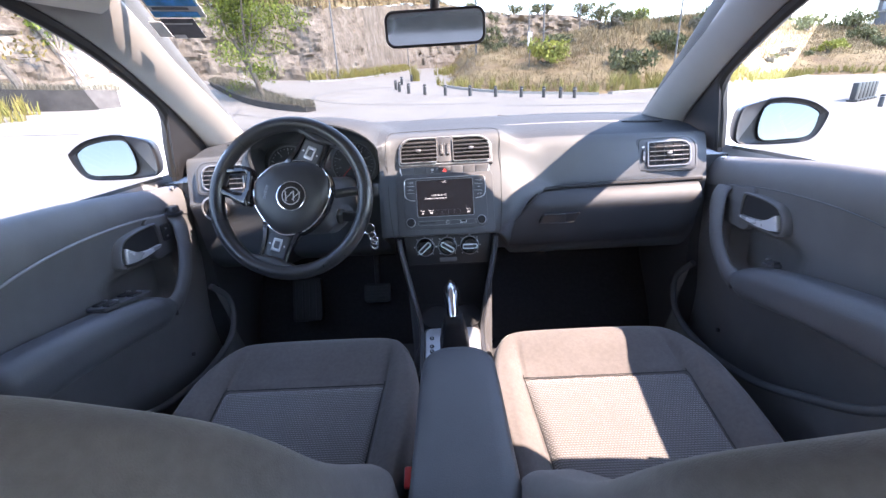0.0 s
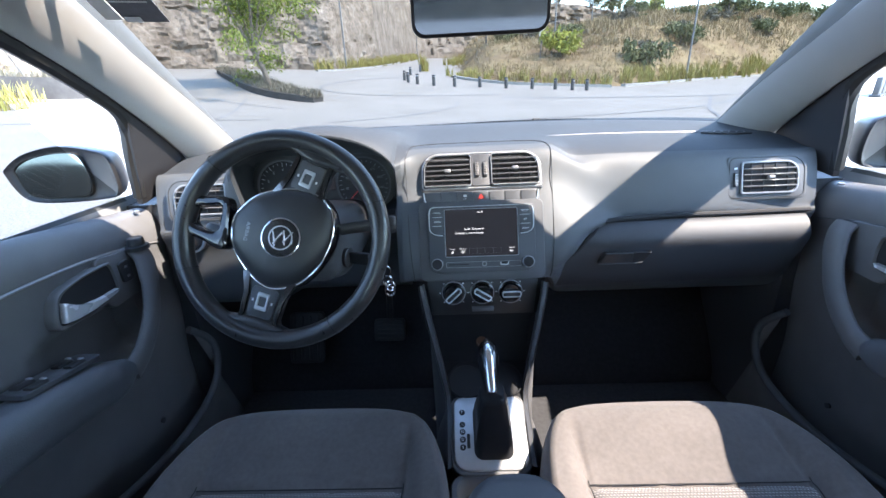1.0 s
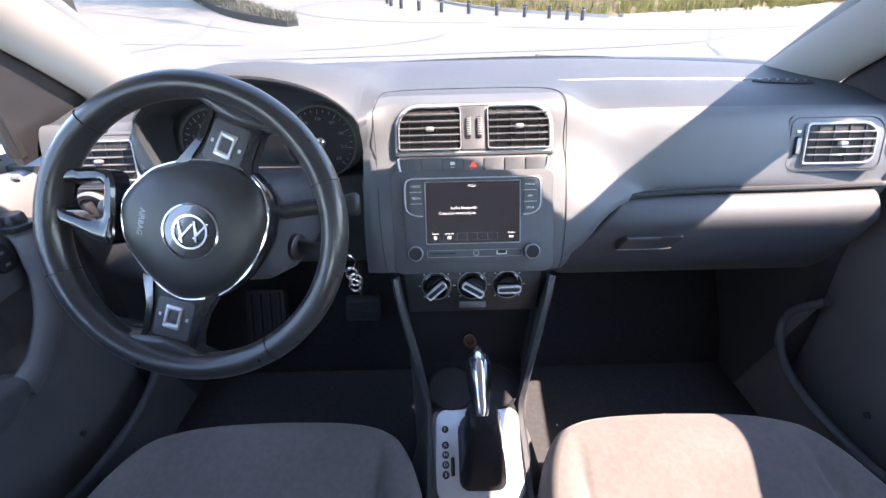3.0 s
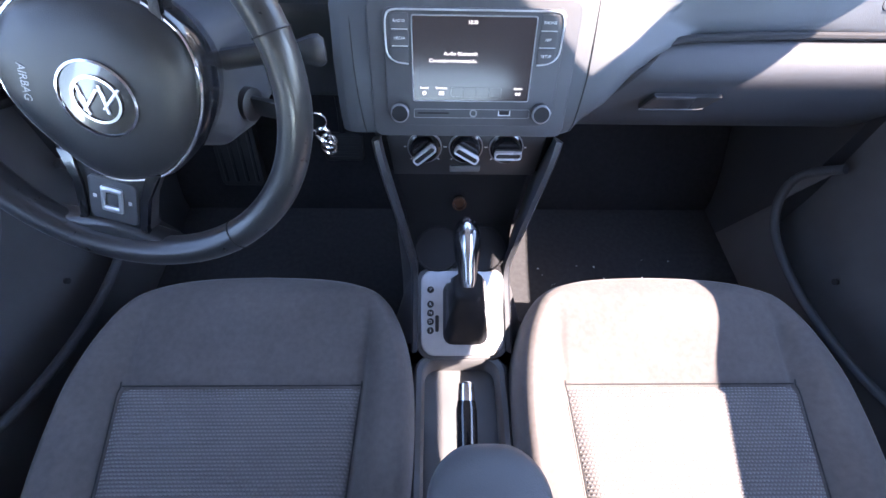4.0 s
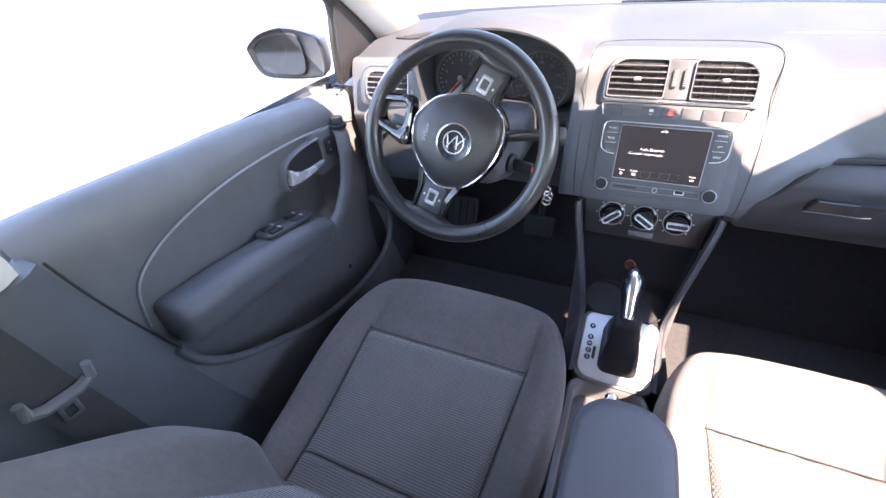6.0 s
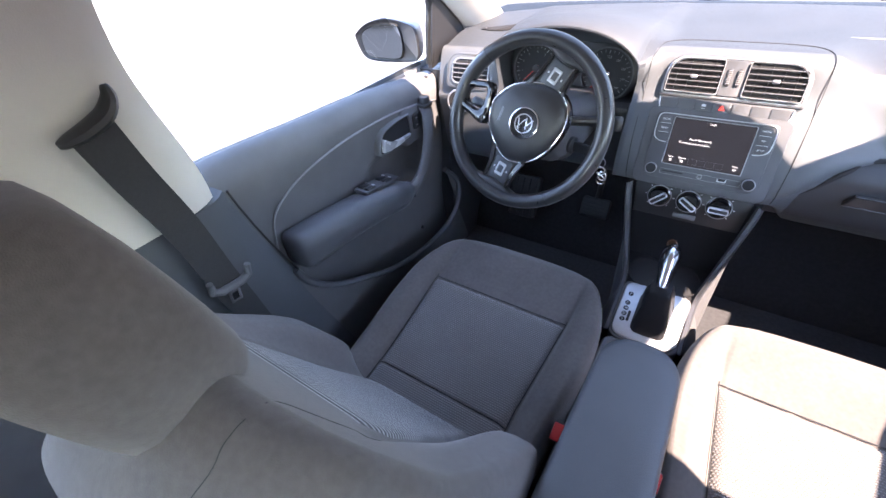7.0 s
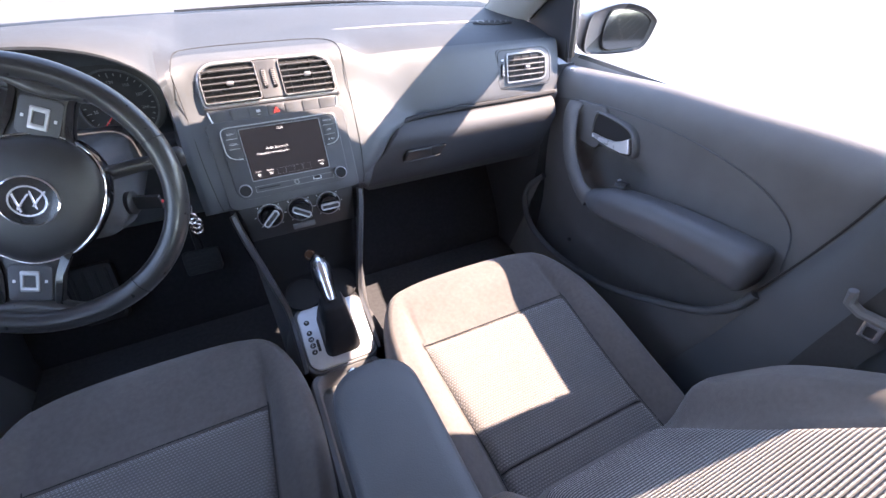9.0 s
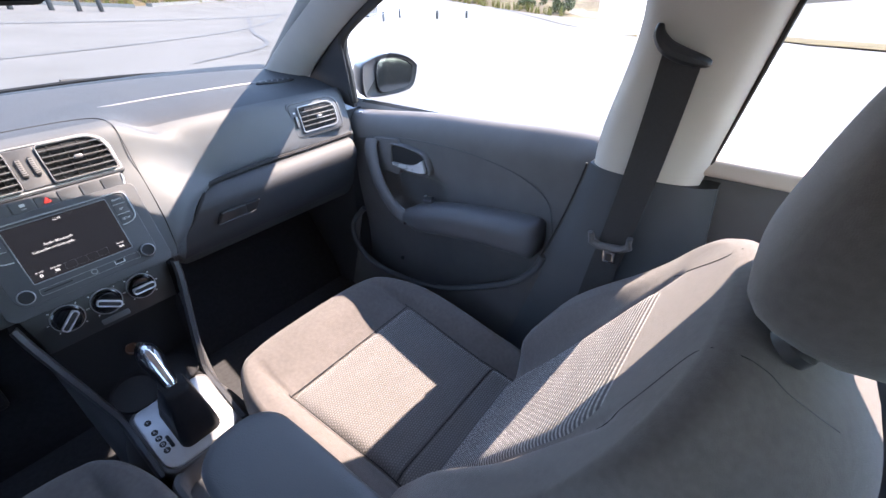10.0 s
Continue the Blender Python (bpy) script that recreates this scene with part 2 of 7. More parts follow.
def tube(bm, points, r, n=10, closed=False, flat=1.0, up=(0, 0, 1)):
    """A sweep of a circle (or an ellipse: flat) along points. r: one radius, or one a point."""
    pts = [Vector(p) for p in points]
    rs = r if isinstance(r, (list, tuple)) else [r] * len(pts)
    rings = []
    for i, p in enumerate(pts):
        a = pts[(i - 1) % len(pts)] if closed or i else p
        b = pts[(i + 1) % len(pts)] if closed or i + 1 < len(pts) else p
        d = (b - a).normalized()
        side = d.cross(Vector(up))
        side = side.normalized() if side.length > 1e-4 else d.orthogonal().normalized()
        top = side.cross(d)
        rings.append([p + rs[i] * (math.cos(2 * math.pi * k / n) * side + flat * math.sin(2 * math.pi * k / n) * top) for k in range(n)])
    if closed:
        rings.append(rings[0])
        rows = [[bm.verts.new(q) for q in ring] for ring in rings[:-1]]
        for i in range(len(rows)):
            for j in range(n):
                bm.faces.new((rows[i][j], rows[i][(j + 1) % n], rows[(i + 1) % len(rows)][(j + 1) % n], rows[(i + 1) % len(rows)][j]))
        return bm
    return loft(bm, rings)


def lathe(bm, profile, m, n=24, cap0=True, cap1=True):
    """Turns (radius, height) points round the local z of m."""
    rings = [[m @ Vector((r * math.cos(2 * math.pi * k / n), r * math.sin(2 * math.pi * k / n), h)) for k in range(n)] for r, h in profile]
    return loft(bm, rings, True, cap0, cap1)


def rrect(w, h, r, n=5, cx=0.0, cy=0.0):
    """A rounded rectangle, as (x, y) points."""
    r = min(r, w / 2 - 1e-4, h / 2 - 1e-4)
    out = []
    for k, (sx, sy) in enumerate(((1, 1), (-1, 1), (-1, -1), (1, -1))):
        for i in range(n + 1):
            a = math.pi / 2 * (k + i / n)
            out.append((cx + sx * (w / 2 - r) + r * math.cos(a), cy + sy * (h / 2 - r) + r * math.sin(a)))
    return out


def slab(bm, outline, z0, z1, m=None, edge=0.0, steps=3):
    """A plate over a flat outline from z0 up to z1, with rounded upper edges."""
    m = m or Matrix()
    cx = sum(p[0] for p in outline) / len(outline)
    cy = sum(p[1] for p in outline) / len(outline)
    rings = [[m @ Vector((x, y, z0)) for x, y in outline]]
    reach = max(math.hypot(x - cx, y - cy) for x, y in outline)
    if edge:
        for i in range(steps + 1):
            a = math.pi / 2 * i / steps
            f = 1 - edge * (1 - math.cos(a)) / reach
            rings.append([m @ Vector((cx + (x - cx) * f, cy + (y - cy) * f, z1 - edge + edge * math.sin(a))) for x, y in outline])
    else:
        rings.append([m @ Vector((x, y, z1)) for x, y in outline])
    return loft(bm, rings)


def frame_ring(bm, outer, inner, z0, z1, m, soft=0.002):
    """A raised frame between two outlines of as many points."""
    def at(o, z, f=0.0):
        return [m @ Vector((lerp(p[0], q[0], f), lerp(p[1], q[1], f), z)) for p, q in o]
    o = list(zip(outer, inner))
    rings = [at(o, z0, 0), at(o, z1 - soft, 0), at(o, z1, 0.25), at(o, z1, 0.75), at(o, z1 - soft, 1), at(o, z0, 1)]
    return loft(bm, rings, True, False, False)


def axes(o, ex, ey, ez):
    """A matrix from an origin and three axes."""
    m = Matrix.Identity(4)
    for i, v in enumerate((ex, ey, ez, o)):
        for k in range(3):
            m[k][i] = v[k]
    return m


def pillow(bm, outline, m, rows, shape=None):
    """A padded body: rows of (scale of the outline, height), from its back round its edge to its middle; shape(x, y) adds height inside."""
    cx = sum(p[0] for p in outline) / len(outline)
    cy = sum(p[1] for p in outline) / len(outline)
    rings = []
    for f, h, s in rows:
        ring = []
        for x, y in outline:
            px, py = cx + (x - cx) * f, cy + (y - cy) * f
            ring.append(m @ Vector((px, py, h + (s * shape(px, py) if shape else 0))))
        rings.append(ring)
    return loft(bm, rings)


def words(text, size, m, mat, parent, name="lettering", align="CENTER"):
    """Flat letters of the built-in font as a mesh."""
    curve = bpy.data.curves.new("letters", "FONT")
    curve.body, curve.size, curve.align_x, curve.align_y = text, size, align, "CENTER"
    curve.extrude = 0.0002
    curve.resolution_u = 2
    tmp = bpy.data.objects.new("letters", curve)
    me = bpy.data.meshes.new_from_object(tmp)
    bpy.data.objects.remove(tmp)
    me.transform(m)
    me.materials.append(mat)
    ob = new(name, me)
    WORLD[ob] = Matrix()
    ob.parent = parent
    ob.matrix_parent_inverse = WORLD[parent].inverted()
    return ob


# ---------------------------------------------------------------- car shell (setting)
def grid_sheet(bm, f, us, vs, thick=None):
    """A sheet over f(u, v) -> place; thick: a vector or function giving the second face."""
    rows = [[bm.verts.new(f(u, v)) for v in vs] for u in us]
    back = None
    if thick is not None:
        back = [[bm.verts.new(Vector(f(u, v)) + Vector(thick)) for v in vs] for u in us]
    for i in range(len(us) - 1):
        for j in range(len(vs) - 1):
            bm.faces.new((rows[i][j], rows[i + 1][j], rows[i + 1][j + 1], rows[i][j + 1]))
            if back:
                bm.faces.new((back[i][j], back[i][j + 1], back[i + 1][j + 1], back[i + 1][j]))
    if back:
        a, b = len(us) - 1, len(vs) - 1
        for i in range(a):
            bm.faces.new((rows[i][0], back[i][0], back[i + 1][0], rows[i + 1][0]))
            bm.faces.new((rows[i][b], rows[i + 1][b], back[i + 1][b], back[i][b]))
        for j in range(b):
            bm.faces.new((rows[0][j], rows[0][j + 1], back[0][j + 1], back[0][j]))
            bm.faces.new((rows[a][j], back[a][j], back[a][j + 1], rows[a][j + 1]))
    return bm


def span(a, b, n):
    return [a + (b - a) * i / n for i in range(n + 1)]


def header_y(x):
    return 0.80 + 0.125 * (1 - (x / 0.54) ** 2)


def roof_at(x, t):
    y = lerp(header_y(x), -1.45, t)
    z = 1.372 + 0.045 * (1 - (x / 0.56) ** 2) - 0.085 * (1 - sstep(0.0, 0.16, t)) + 0.02 * math.sin(math.pi * min(1, t * 1.2)) - 0.10 * sstep(0.7, 1.0, t)
    return (x, y, z)


solo("ceiling", grid_sheet(BM(), roof_at, span(-0.57, 0.57, 20), span(0, 1, 24), (0, 0, 0.035)), LINER,
     "pale cloth headliner under the car roof", "ceiling", kind="structure")

WS_LOW, WS_TOP = 1.000, 1.345


def screen_at(u, v):
    """The windscreen: u across -1 to 1, v from its foot up."""
    x = u * lerp(0.70, 0.575, v)
    y = lerp(1.44 + 0.13 * (1 - u * u), 0.785 + 0.125 * (1 - u * u), v)
    return (x, y, lerp(WS_LOW - 0.01, WS_TOP, v) + 0.012 * math.sin(math.pi * v))


windscreen = solo("windscreen", grid_sheet(BM(), screen_at, span(-1, 1, 20), span(0, 1, 14)), GLASS_FRONT,
                  "clear curved glass windscreen with stickers in one upper corner", "windscreen", kind="structure")
windscreen.visible_shadow = False
# Out of view; the dip on the right is shaped to shade the radio.
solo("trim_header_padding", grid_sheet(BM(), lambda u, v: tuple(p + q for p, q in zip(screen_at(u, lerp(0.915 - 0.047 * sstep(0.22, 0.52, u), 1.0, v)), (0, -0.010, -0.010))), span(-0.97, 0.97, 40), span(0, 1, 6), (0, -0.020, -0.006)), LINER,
     "unseen pale headliner edge, dipped on one side to shade the radio", "headliner edge", kind="structure")
solo("trim_screen_header", grid_sheet(BM(), lambda u, v: tuple(a + b for a, b in zip(screen_at(u, lerp(0.955, 1.02, v)), (0, 0.004, 0.004))), span(-1, 1, 20), span(0, 1, 3), (0, 0.003, 0.004)), RUBBER,
     "black band along the top of the windscreen", "screen band", kind="structure")

# carpet, firewall, bonnet and plain closing panels
floor_bm = BM()
add_box(floor_bm, (-0.74, -1.5, 0.20), (0.74, 1.33, 0.245))
solo("floor", floor_bm, CARPET, "black carpeted car floor", "floor", kind="structure")
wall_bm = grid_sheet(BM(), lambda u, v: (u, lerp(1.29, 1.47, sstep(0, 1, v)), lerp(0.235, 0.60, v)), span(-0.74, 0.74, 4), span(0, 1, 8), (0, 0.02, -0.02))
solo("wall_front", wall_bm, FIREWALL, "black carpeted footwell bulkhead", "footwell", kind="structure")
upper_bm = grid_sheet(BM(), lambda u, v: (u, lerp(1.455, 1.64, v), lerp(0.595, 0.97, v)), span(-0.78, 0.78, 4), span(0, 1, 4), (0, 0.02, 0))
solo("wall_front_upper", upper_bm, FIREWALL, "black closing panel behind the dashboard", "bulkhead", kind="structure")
for s in (-1, 1):
    kick = BM()
    add_box(kick, (min(s * 0.715, s * 0.80), 1.14, 0.22), (max(s * 0.715, s * 0.785), 1.62, 0.905))
    solo("trim_kick_panel_" + ("left" if s < 0 else "right"), kick, KICK, "dark footwell side panel beside the dashboard", "side panel", kind="structure")
bon = grid_sheet(BM(), lambda u, v: (u, lerp(1.47, 2.45, v), lerp(0.93, 0.70, v ** 1.6) - 0.06 * (u / 0.8) ** 2), span(-0.80, 0.80, 12), span(0, 1, 12), (0, 0, -0.03))
solo("bonnet", bon, PAINT, "silver painted car bonnet", "bonnet", kind="structure")
back_bm = BM()
add_box(back_bm, (-0.74, -1.55, 0.24), (0.74, -1.47, 0.98))
solo("wall_back", back_bm, HARD, "dark closing panel behind the cabin", "panel", kind="structure")
shelf_bm = BM()
add_box(shelf_bm, (-0.72, -1.47, 0.86), (0.72, -0.85, 0.89))
solo("rear_shelf", shelf_bm, CARPET, "black carpeted shelf under the rear window", "shelf", kind="structure")
bench = thing("rear_bench", (0, -0.75, 0.245), "dark cloth rear bench seat", "rear seat")
put("cushion", add_box(BM(), (-0.62, -0.85, 0.25), (0.62, -0.42, 0.50), 0.05, 4), CLOTH, bench)
put("backrest", moved(add_box(BM(), (-0.62, -0.06, 0.0), (0.62, 0.08, 0.52), 0.05, 4), pose(0, -0.86, 0.47, 18, 0, 0)), CLOTH, bench)

AIN = [(0.668, 1.450, 0.985), (0.648, 1.29, 1.092), (0.632, 1.14, 1.192), (0.608, 0.98, 1.290), (0.560, 0.78, 1.378)]
AOUT = [(0.752, 1.330, 0.962), (0.722, 1.20, 1.045), (0.690, 1.02, 1.145), (0.648, 0.80, 1.235), (0.608, 0.55, 1.290)]
for s in (-1, 1):
    side = "left" if s < 0 else "right"
    ins = smooth_line([(s * x, y, z) for x, y, z in AIN], 4)
    outs = smooth_line([(s * x, y, z) for x, y, z in AOUT], 4)
    rings = []
    for a, b in zip(ins, outs):
        across = b - a
        out = Vector((s * 0.35, 0.55, 0.75)).normalized()
        mid1 = a + across * 0.25 - out * 0.020
        mid2 = a + across * 0.60 - out * 0.026
        mid3 = a + across * 0.86 - out * 0.014
        rim = a + across * 0.93 - out * 0.004
        rings.append([a, a - out * 0.010 + across * 0.06, mid1, mid2, mid3, rim, b + out * 0.014, a + out * 0.006])
    solo("trim_a_pillar_" + side, loft(BM(), rings), material("grey_pillar_trim_" + side, (0.30, 0.29, 0.275), 0.62, bump=0.15, bump_scale=500, vary=0.05, scale=9),
         "grey plastic trim of the sloping windscreen pillar", "pillar trim", kind="structure")
    # black door seal along the pillar and round the window's front corner
    seal = smooth_line([(s * 0.744, 1.118, 0.930), (s * 0.728, 1.108, 1.02), (s * 0.708, 1.092, 1.095)] + [(s * x, y - 0.004, z) for x, y, z in AOUT[2:]] + [(s * 0.604, 0.40, 1.300), (s * 0.604, 0.30, 1.305)], 4)
    solo("trim_window_seal_" + side, tube(BM(), seal, 0.013, 8), RUBBER, "black rubber seal round the door window", "window seal", kind="structure")
    sail = BM()
    tri = [(s * 0.752, 1.116, 0.915), (s * 0.760, 1.35, 0.945), (s * 0.735, 1.235, 1.035), (s * 0.700, 1.06, 1.135), (s * 0.712, 1.092, 1.095)]
    loft(sail, [[Vector(p) for p in tri], [Vector(p) + Vector((-s * 0.016, -0.004, 0)) for p in tri]])
    solo("trim_mirror_corner_" + side, sail, BLACK, "black plastic corner cover inside the door mirror", "corner trim", kind="structure")
    rail = smooth_line([(s * 0.585, 0.80, 1.345), (s * 0.600, 0.60, 1.340), (s * 0.603, 0.35, 1.350), (s * 0.601, 0.0, 1.347), (s * 0.582, -0.5, 1.345), (s * 0.54, -1.0, 1.335), (s * 0.50, -1.45, 1.27)], 4)
    solo("trim_roof_rail_" + side, tube(BM(), rail, 0.040, 16, flat=2.0), LINER, "pale trimmed rail along the roof's edge", "roof rail", kind="structure")

    # centre pillar: cream above, dark below
    def up_at(u, v, s=s):
        z = lerp(0.915, 1.375, v)
        yf = lerp(0.383, 0.332, sstep(0, 0.6, v)) + 0.15 * sstep(0.62, 1.0, v) ** 2 - (0.012 if s < 0 else 0.0)
        yr = lerp(0.200, 0.150, min(1, v * 1.5)) - 0.06 * sstep(0.85, 1.0, v) - (0.10 if s < 0 else 0.0)
        x = lerp(0.682, 0.572, v) - 0.010 * math.sin(math.pi * u)
        edge = 0.018 * (abs(2 * u - 1) ** 6)
        return (s * (x + edge), lerp(yr, yf, u), z)
    solo("trim_b_pillar_" + side, grid_sheet(BM(), up_at, span(0, 1, 14), span(0, 1, 18), (s * 0.05, 0, 0)), CREAM,
         "cream plastic trim of the centre pillar", "pillar trim", kind="structure")

    def low_at(u, v, s=s):
        z = lerp(0.24, 0.914, v)
        yf = lerp(0.60, 0.392, sstep(0, 1, v) * 0.4 + v * 0.6)
        yr = lerp(0.10, 0.172, v)
        x = lerp(0.690, 0.684, v) - 0.010 * math.sin(math.pi * u)
        return (s * (x + 0.02 * abs(2 * u - 1) ** 6), lerp(yr, yf, u), z)
    solo("trim_b_pillar_lower_" + side, grid_sheet(BM(), low_at, span(0, 1, 14), span(0, 1, 14), (s * 0.05, 0, 0)), DASH,
         "dark plastic lower trim of the centre pillar", "pillar trim", kind="structure")

    edge = [(s * (lerp(0.690, 0.684, v) + 0.012), lerp(0.60, 0.392, sstep(0, 1, v) * 0.4 + v * 0.6) + 0.004, lerp(0.24, 0.914, v)) for v in span(0, 1, 16)]
    solo("trim_door_gap_" + side, tube(BM(), edge, 0.0022, 8), RUBBER, "black rubber seal between door and centre pillar", "door seal", kind="structure")

    rear = [(s * (lerp(0.682, 0.572, v) + 0.016), lerp(0.200, 0.150, min(1, v * 1.5)) - 0.06 * sstep(0.85, 1.0, v) - (0.104 if s < 0 else 0.004), lerp(0.94, 1.375, v)) for v in span(0, 1, 14)]
    solo("trim_pillar_seal_" + side, tube(BM(), rear, 0.004, 8), RUBBER, "black rubber seal behind the centre pillar", "door seal", kind="structure")

    # rear door, rear quarter and rear side window
    def rear_at(u, v, s=s):
        z = lerp(0.24, 0.955, v)
        return (s * (0.725 + 0.035 * sstep(0.9, 1, v)), lerp(0.225, -1.5, u), z)
    solo("wall_rear_door_" + side, grid_sheet(BM(), rear_at, span(0, 1, 6), span(0, 1, 16), (s * 0.08, 0, 0)), HARD,
         "dark plastic rear door panel", "rear door", kind="structure")
    cap = BM()
    add_box(cap, (min(s * 0.690, s * 0.80), -0.62, 0.935), (max(s * 0.690, s * 0.80), 0.222, 0.966), 0.008, 3)
    solo("trim_rear_sill_" + side, cap, CREAM, "pale ledge below the rear side window", "window ledge", kind="structure")
    def quarter(u, v, s=s):
        return (s * lerp(0.76, 0.545, v), lerp(-0.62, -1.5, u) + 0.25 * v * (1 - u), lerp(0.95, 1.36, v))
    solo("wall_c_pillar_" + side, grid_sheet(BM(), quarter, span(0, 1, 6), span(0, 1, 6), (s * 0.05, 0, 0)), LINER,
         "pale trimmed rear pillar", "pillar trim", kind="structure")
    # door glass, front and rear
    for nm, y0, y1 in (("window_front_", 1.13, 0.36), ("window_rear_", 0.16, -0.66)):
        def glass_at(u, v, s=s, y0=y0, y1=y1):
            ya = y0 - (0.52 * v if y0 > 1 else 0.0)
            return (s * (lerp(0.785, 0.612, v) + 0.02 * math.sin(math.pi * v)), lerp(ya, y1, u), lerp(0.92, 1.39, v))
        g = solo(nm + side, grid_sheet(BM(), glass_at, span(0, 1, 6), span(0, 1, 8)), GLASS_REAR if "rear" in nm else GLASS_SIDE,
                 "clear side window of the car door", "window", kind="structure")
        g.visible_shadow = False
rg = solo("window_back", grid_sheet(BM(), lambda u, v: (u * lerp(0.60, 0.48, v), lerp(-1.55, -1.30, v), lerp(0.95, 1.30, v)), span(-1, 1, 6), span(0, 1, 4)), GLASS_BACK,
          "clear rear window of the car", "window", kind="structure")
rg.visible_shadow = False

# ---------------------------------------------------------------- dashboard
P_LINE = [(1.68, 0.985), (1.58, 1.014), (1.45, 1.017), (1.32, 1.006), (1.23, 0.999), (1.165, 0.985), (1.135, 0.966), (1.118, 0.930), (1.107, 0.890), (1.100, 0.858), (1.106, 0.842), (1.118, 0.80), (1.125, 0.74), (1.14, 0.68), (1.20, 0.62), (1.35, 0.58)]
C_LINE = [(1.68, 0.985), (1.58, 1.014), (1.45, 1.017), (1.32, 1.008), (1.23, 1.004), (1.165, 1.005), (1.138, 1.001), (1.118, 0.988), (1.096, 0.938), (1.068, 0.898), (1.030, 0.840), (1.012, 0.795), (1.006, 0.768), (1.010, 0.754), (1.06, 0.749), (1.25, 0.70)]
D_LINE = [(1.68, 0.985), (1.58, 1.014), (1.45, 1.024), (1.32, 1.036), (1.22, 1.052), (1.15, 1.062), (1.092, 1.055), (1.086, 1.040), (1.165, 1.015), (1.175, 0.885), (1.125, 0.866), (1.145, 0.83), (1.185, 0.76), (1.22, 0.69), (1.26, 0.63), (1.35, 0.58)]
HOOD_X = -0.345


ARCH = {3: 0.02, 4: 0.035, 5: 0.060, 6: 0.085, 7: 0.085, 8: 0.065}
FAIR_LEFT = (0.20, 0.05)
FAIR = [(0.18, 0.035)] * 7 + [(0.212, 0.080), (0.215, 0.082), (0.222, 0.078), (0.250, 0.072), (0.212, 0.055), (0.178, 0.045), (0.165, 0.04), (0.165, 0.04), (0.165, 0.04)]


def dash_line(x):
    d = abs(x - HOOD_X)
    arch = 1 - math.sqrt(1 - (min(d, 0.173) / 0.175) ** 2)
    line = []
    for k, (p, c, dd) in enumerate(zip(P_LINE, C_LINE, D_LINE)):
        mid, half = FAIR[k] if x > 0 else FAIR_LEFT
        wc = 1 - sstep(mid - half, mid + half, abs(x))
        wd = 1 - (sstep(0.166, 0.218, d) if k < 8 else sstep(0.160, 0.173, d))
        dz = dd[1] - ARCH.get(k, 0.0) * arch
        y = lerp(lerp(p[0], c[0], wc), dd[0], wd)
        z = lerp(lerp(p[1], c[1], wc), dz, wd)
        z -= 0.016 * (abs(x) / 0.72) ** 3 if k < 6 else 0
        y += 0.012 * (abs(x) / 0.72) ** 4 if 4 <= k <= 9 else 0
        line.append((x, y, z))
    return smooth_line(line, 4)


dashboard = thing("dashboard", (0, 1.3, 0.6), "dark grey soft-touch dashboard with round-cornered vents and a glovebox", "dashboard")
xs = sorted(set([round(-0.715 + 1.43 * i / 80, 4) for i in range(81)] + [HOOD_X + w * d for w in (-1, 1) for d in (0.150, 0.159, 0.1665, 0.173, 0.184, 0.194, 0.206)]))
def dash_skin(top):
    """The faces of the dark top skin and hood, or those of the grey front."""
    bm = BM()
    cols = [[bm.verts.new(p) for p in dash_line(x)] for x in xs]
    for i, (a, b) in enumerate(zip(cols, cols[1:])):
        d = abs((xs[i] + xs[i + 1]) / 2 - HOOD_X)
        edge = 38 if d < 0.172 else 22 + int(8 * (1 - sstep(0.172, 0.20, d)))
        for j in range(len(a) - 1):
            if (j < edge) == top:
                bm.faces.new((a[j], a[j + 1], b[j + 1], b[j]))
    bmesh.ops.delete(bm, geom=[v for v in bm.verts if not v.link_faces], context="VERTS")
    return bm


put("dash_panel", dash_skin(False), DASH, dashboard)
put("dash_top", dash_skin(True), DASHTOP, dashboard, "darker soft skin of the dashboard top and instrument hood")

# glovebox lid
GL = [(1.102, 0.843), (1.086, 0.840), (1.070, 0.826), (1.060, 0.803), (1.068, 0.775), (1.084, 0.742), (1.105, 0.705), (1.135, 0.670), (1.17, 0.652)]
gl = [Vector((0, y, z)) for y, z in GL]
gl = smooth_line(gl, 4)
lid_rings = []
for t in span(0, 1, 24):
    ring = []
    for p in gl:
        x0 = lerp(0.135, 0.225, sstep(0.72, 0.84, p.z))
        x = lerp(x0, 0.690, t)
        ring.append((x, p.y + 0.010 * (x / 0.7) ** 4, p.z))
    lid_rings.append(ring)
for end, way in ((0, -1), (-1, 1)):
    back_ring = [(x + way * 0.002, y + 0.09, z) for x, y, z in lid_rings[end]]
    if end == 0:
        lid_rings.insert(0, back_ring)
    else:
        lid_rings.append(back_ring)
glovebox = put("glovebox_lid", loft(BM(), lid_rings, False), LID, dashboard, "plastic glovebox lid coloured darker for its shade")
gap = smooth_line([(0.163, 1.080, 0.742), (0.20, 1.062, 0.785), (0.235, 1.066, 0.826), (0.270, 1.088, 0.8435), (0.40, 1.097, 0.848), (0.55, 1.099, 0.848), (0.70, 1.105, 0.848)], 5)
put("glovebox_gap", tube(BM(), [p + Vector((0, -0.002, 0.001)) for p in gap], 0.0052, 8), VOID, dashboard)
hm_ = axes((0.303, 1.0625, 0.769), (1, 0, 0), (0, -0.33, 0.944), (0, -0.944, -0.33))
hb = slab(BM(), [(-0.050, -0.014), (0.044, -0.014), (0.056, 0.014), (-0.040, 0.014)], -0.004, 0.0025, hm_, 0.001)
# Flat dark plate in place of the shaded hollow behind the handle.
gh = put("glovebox_handle", hb, VOID, glovebox, "glovebox handle on a dark plate painted as a shaded recess")
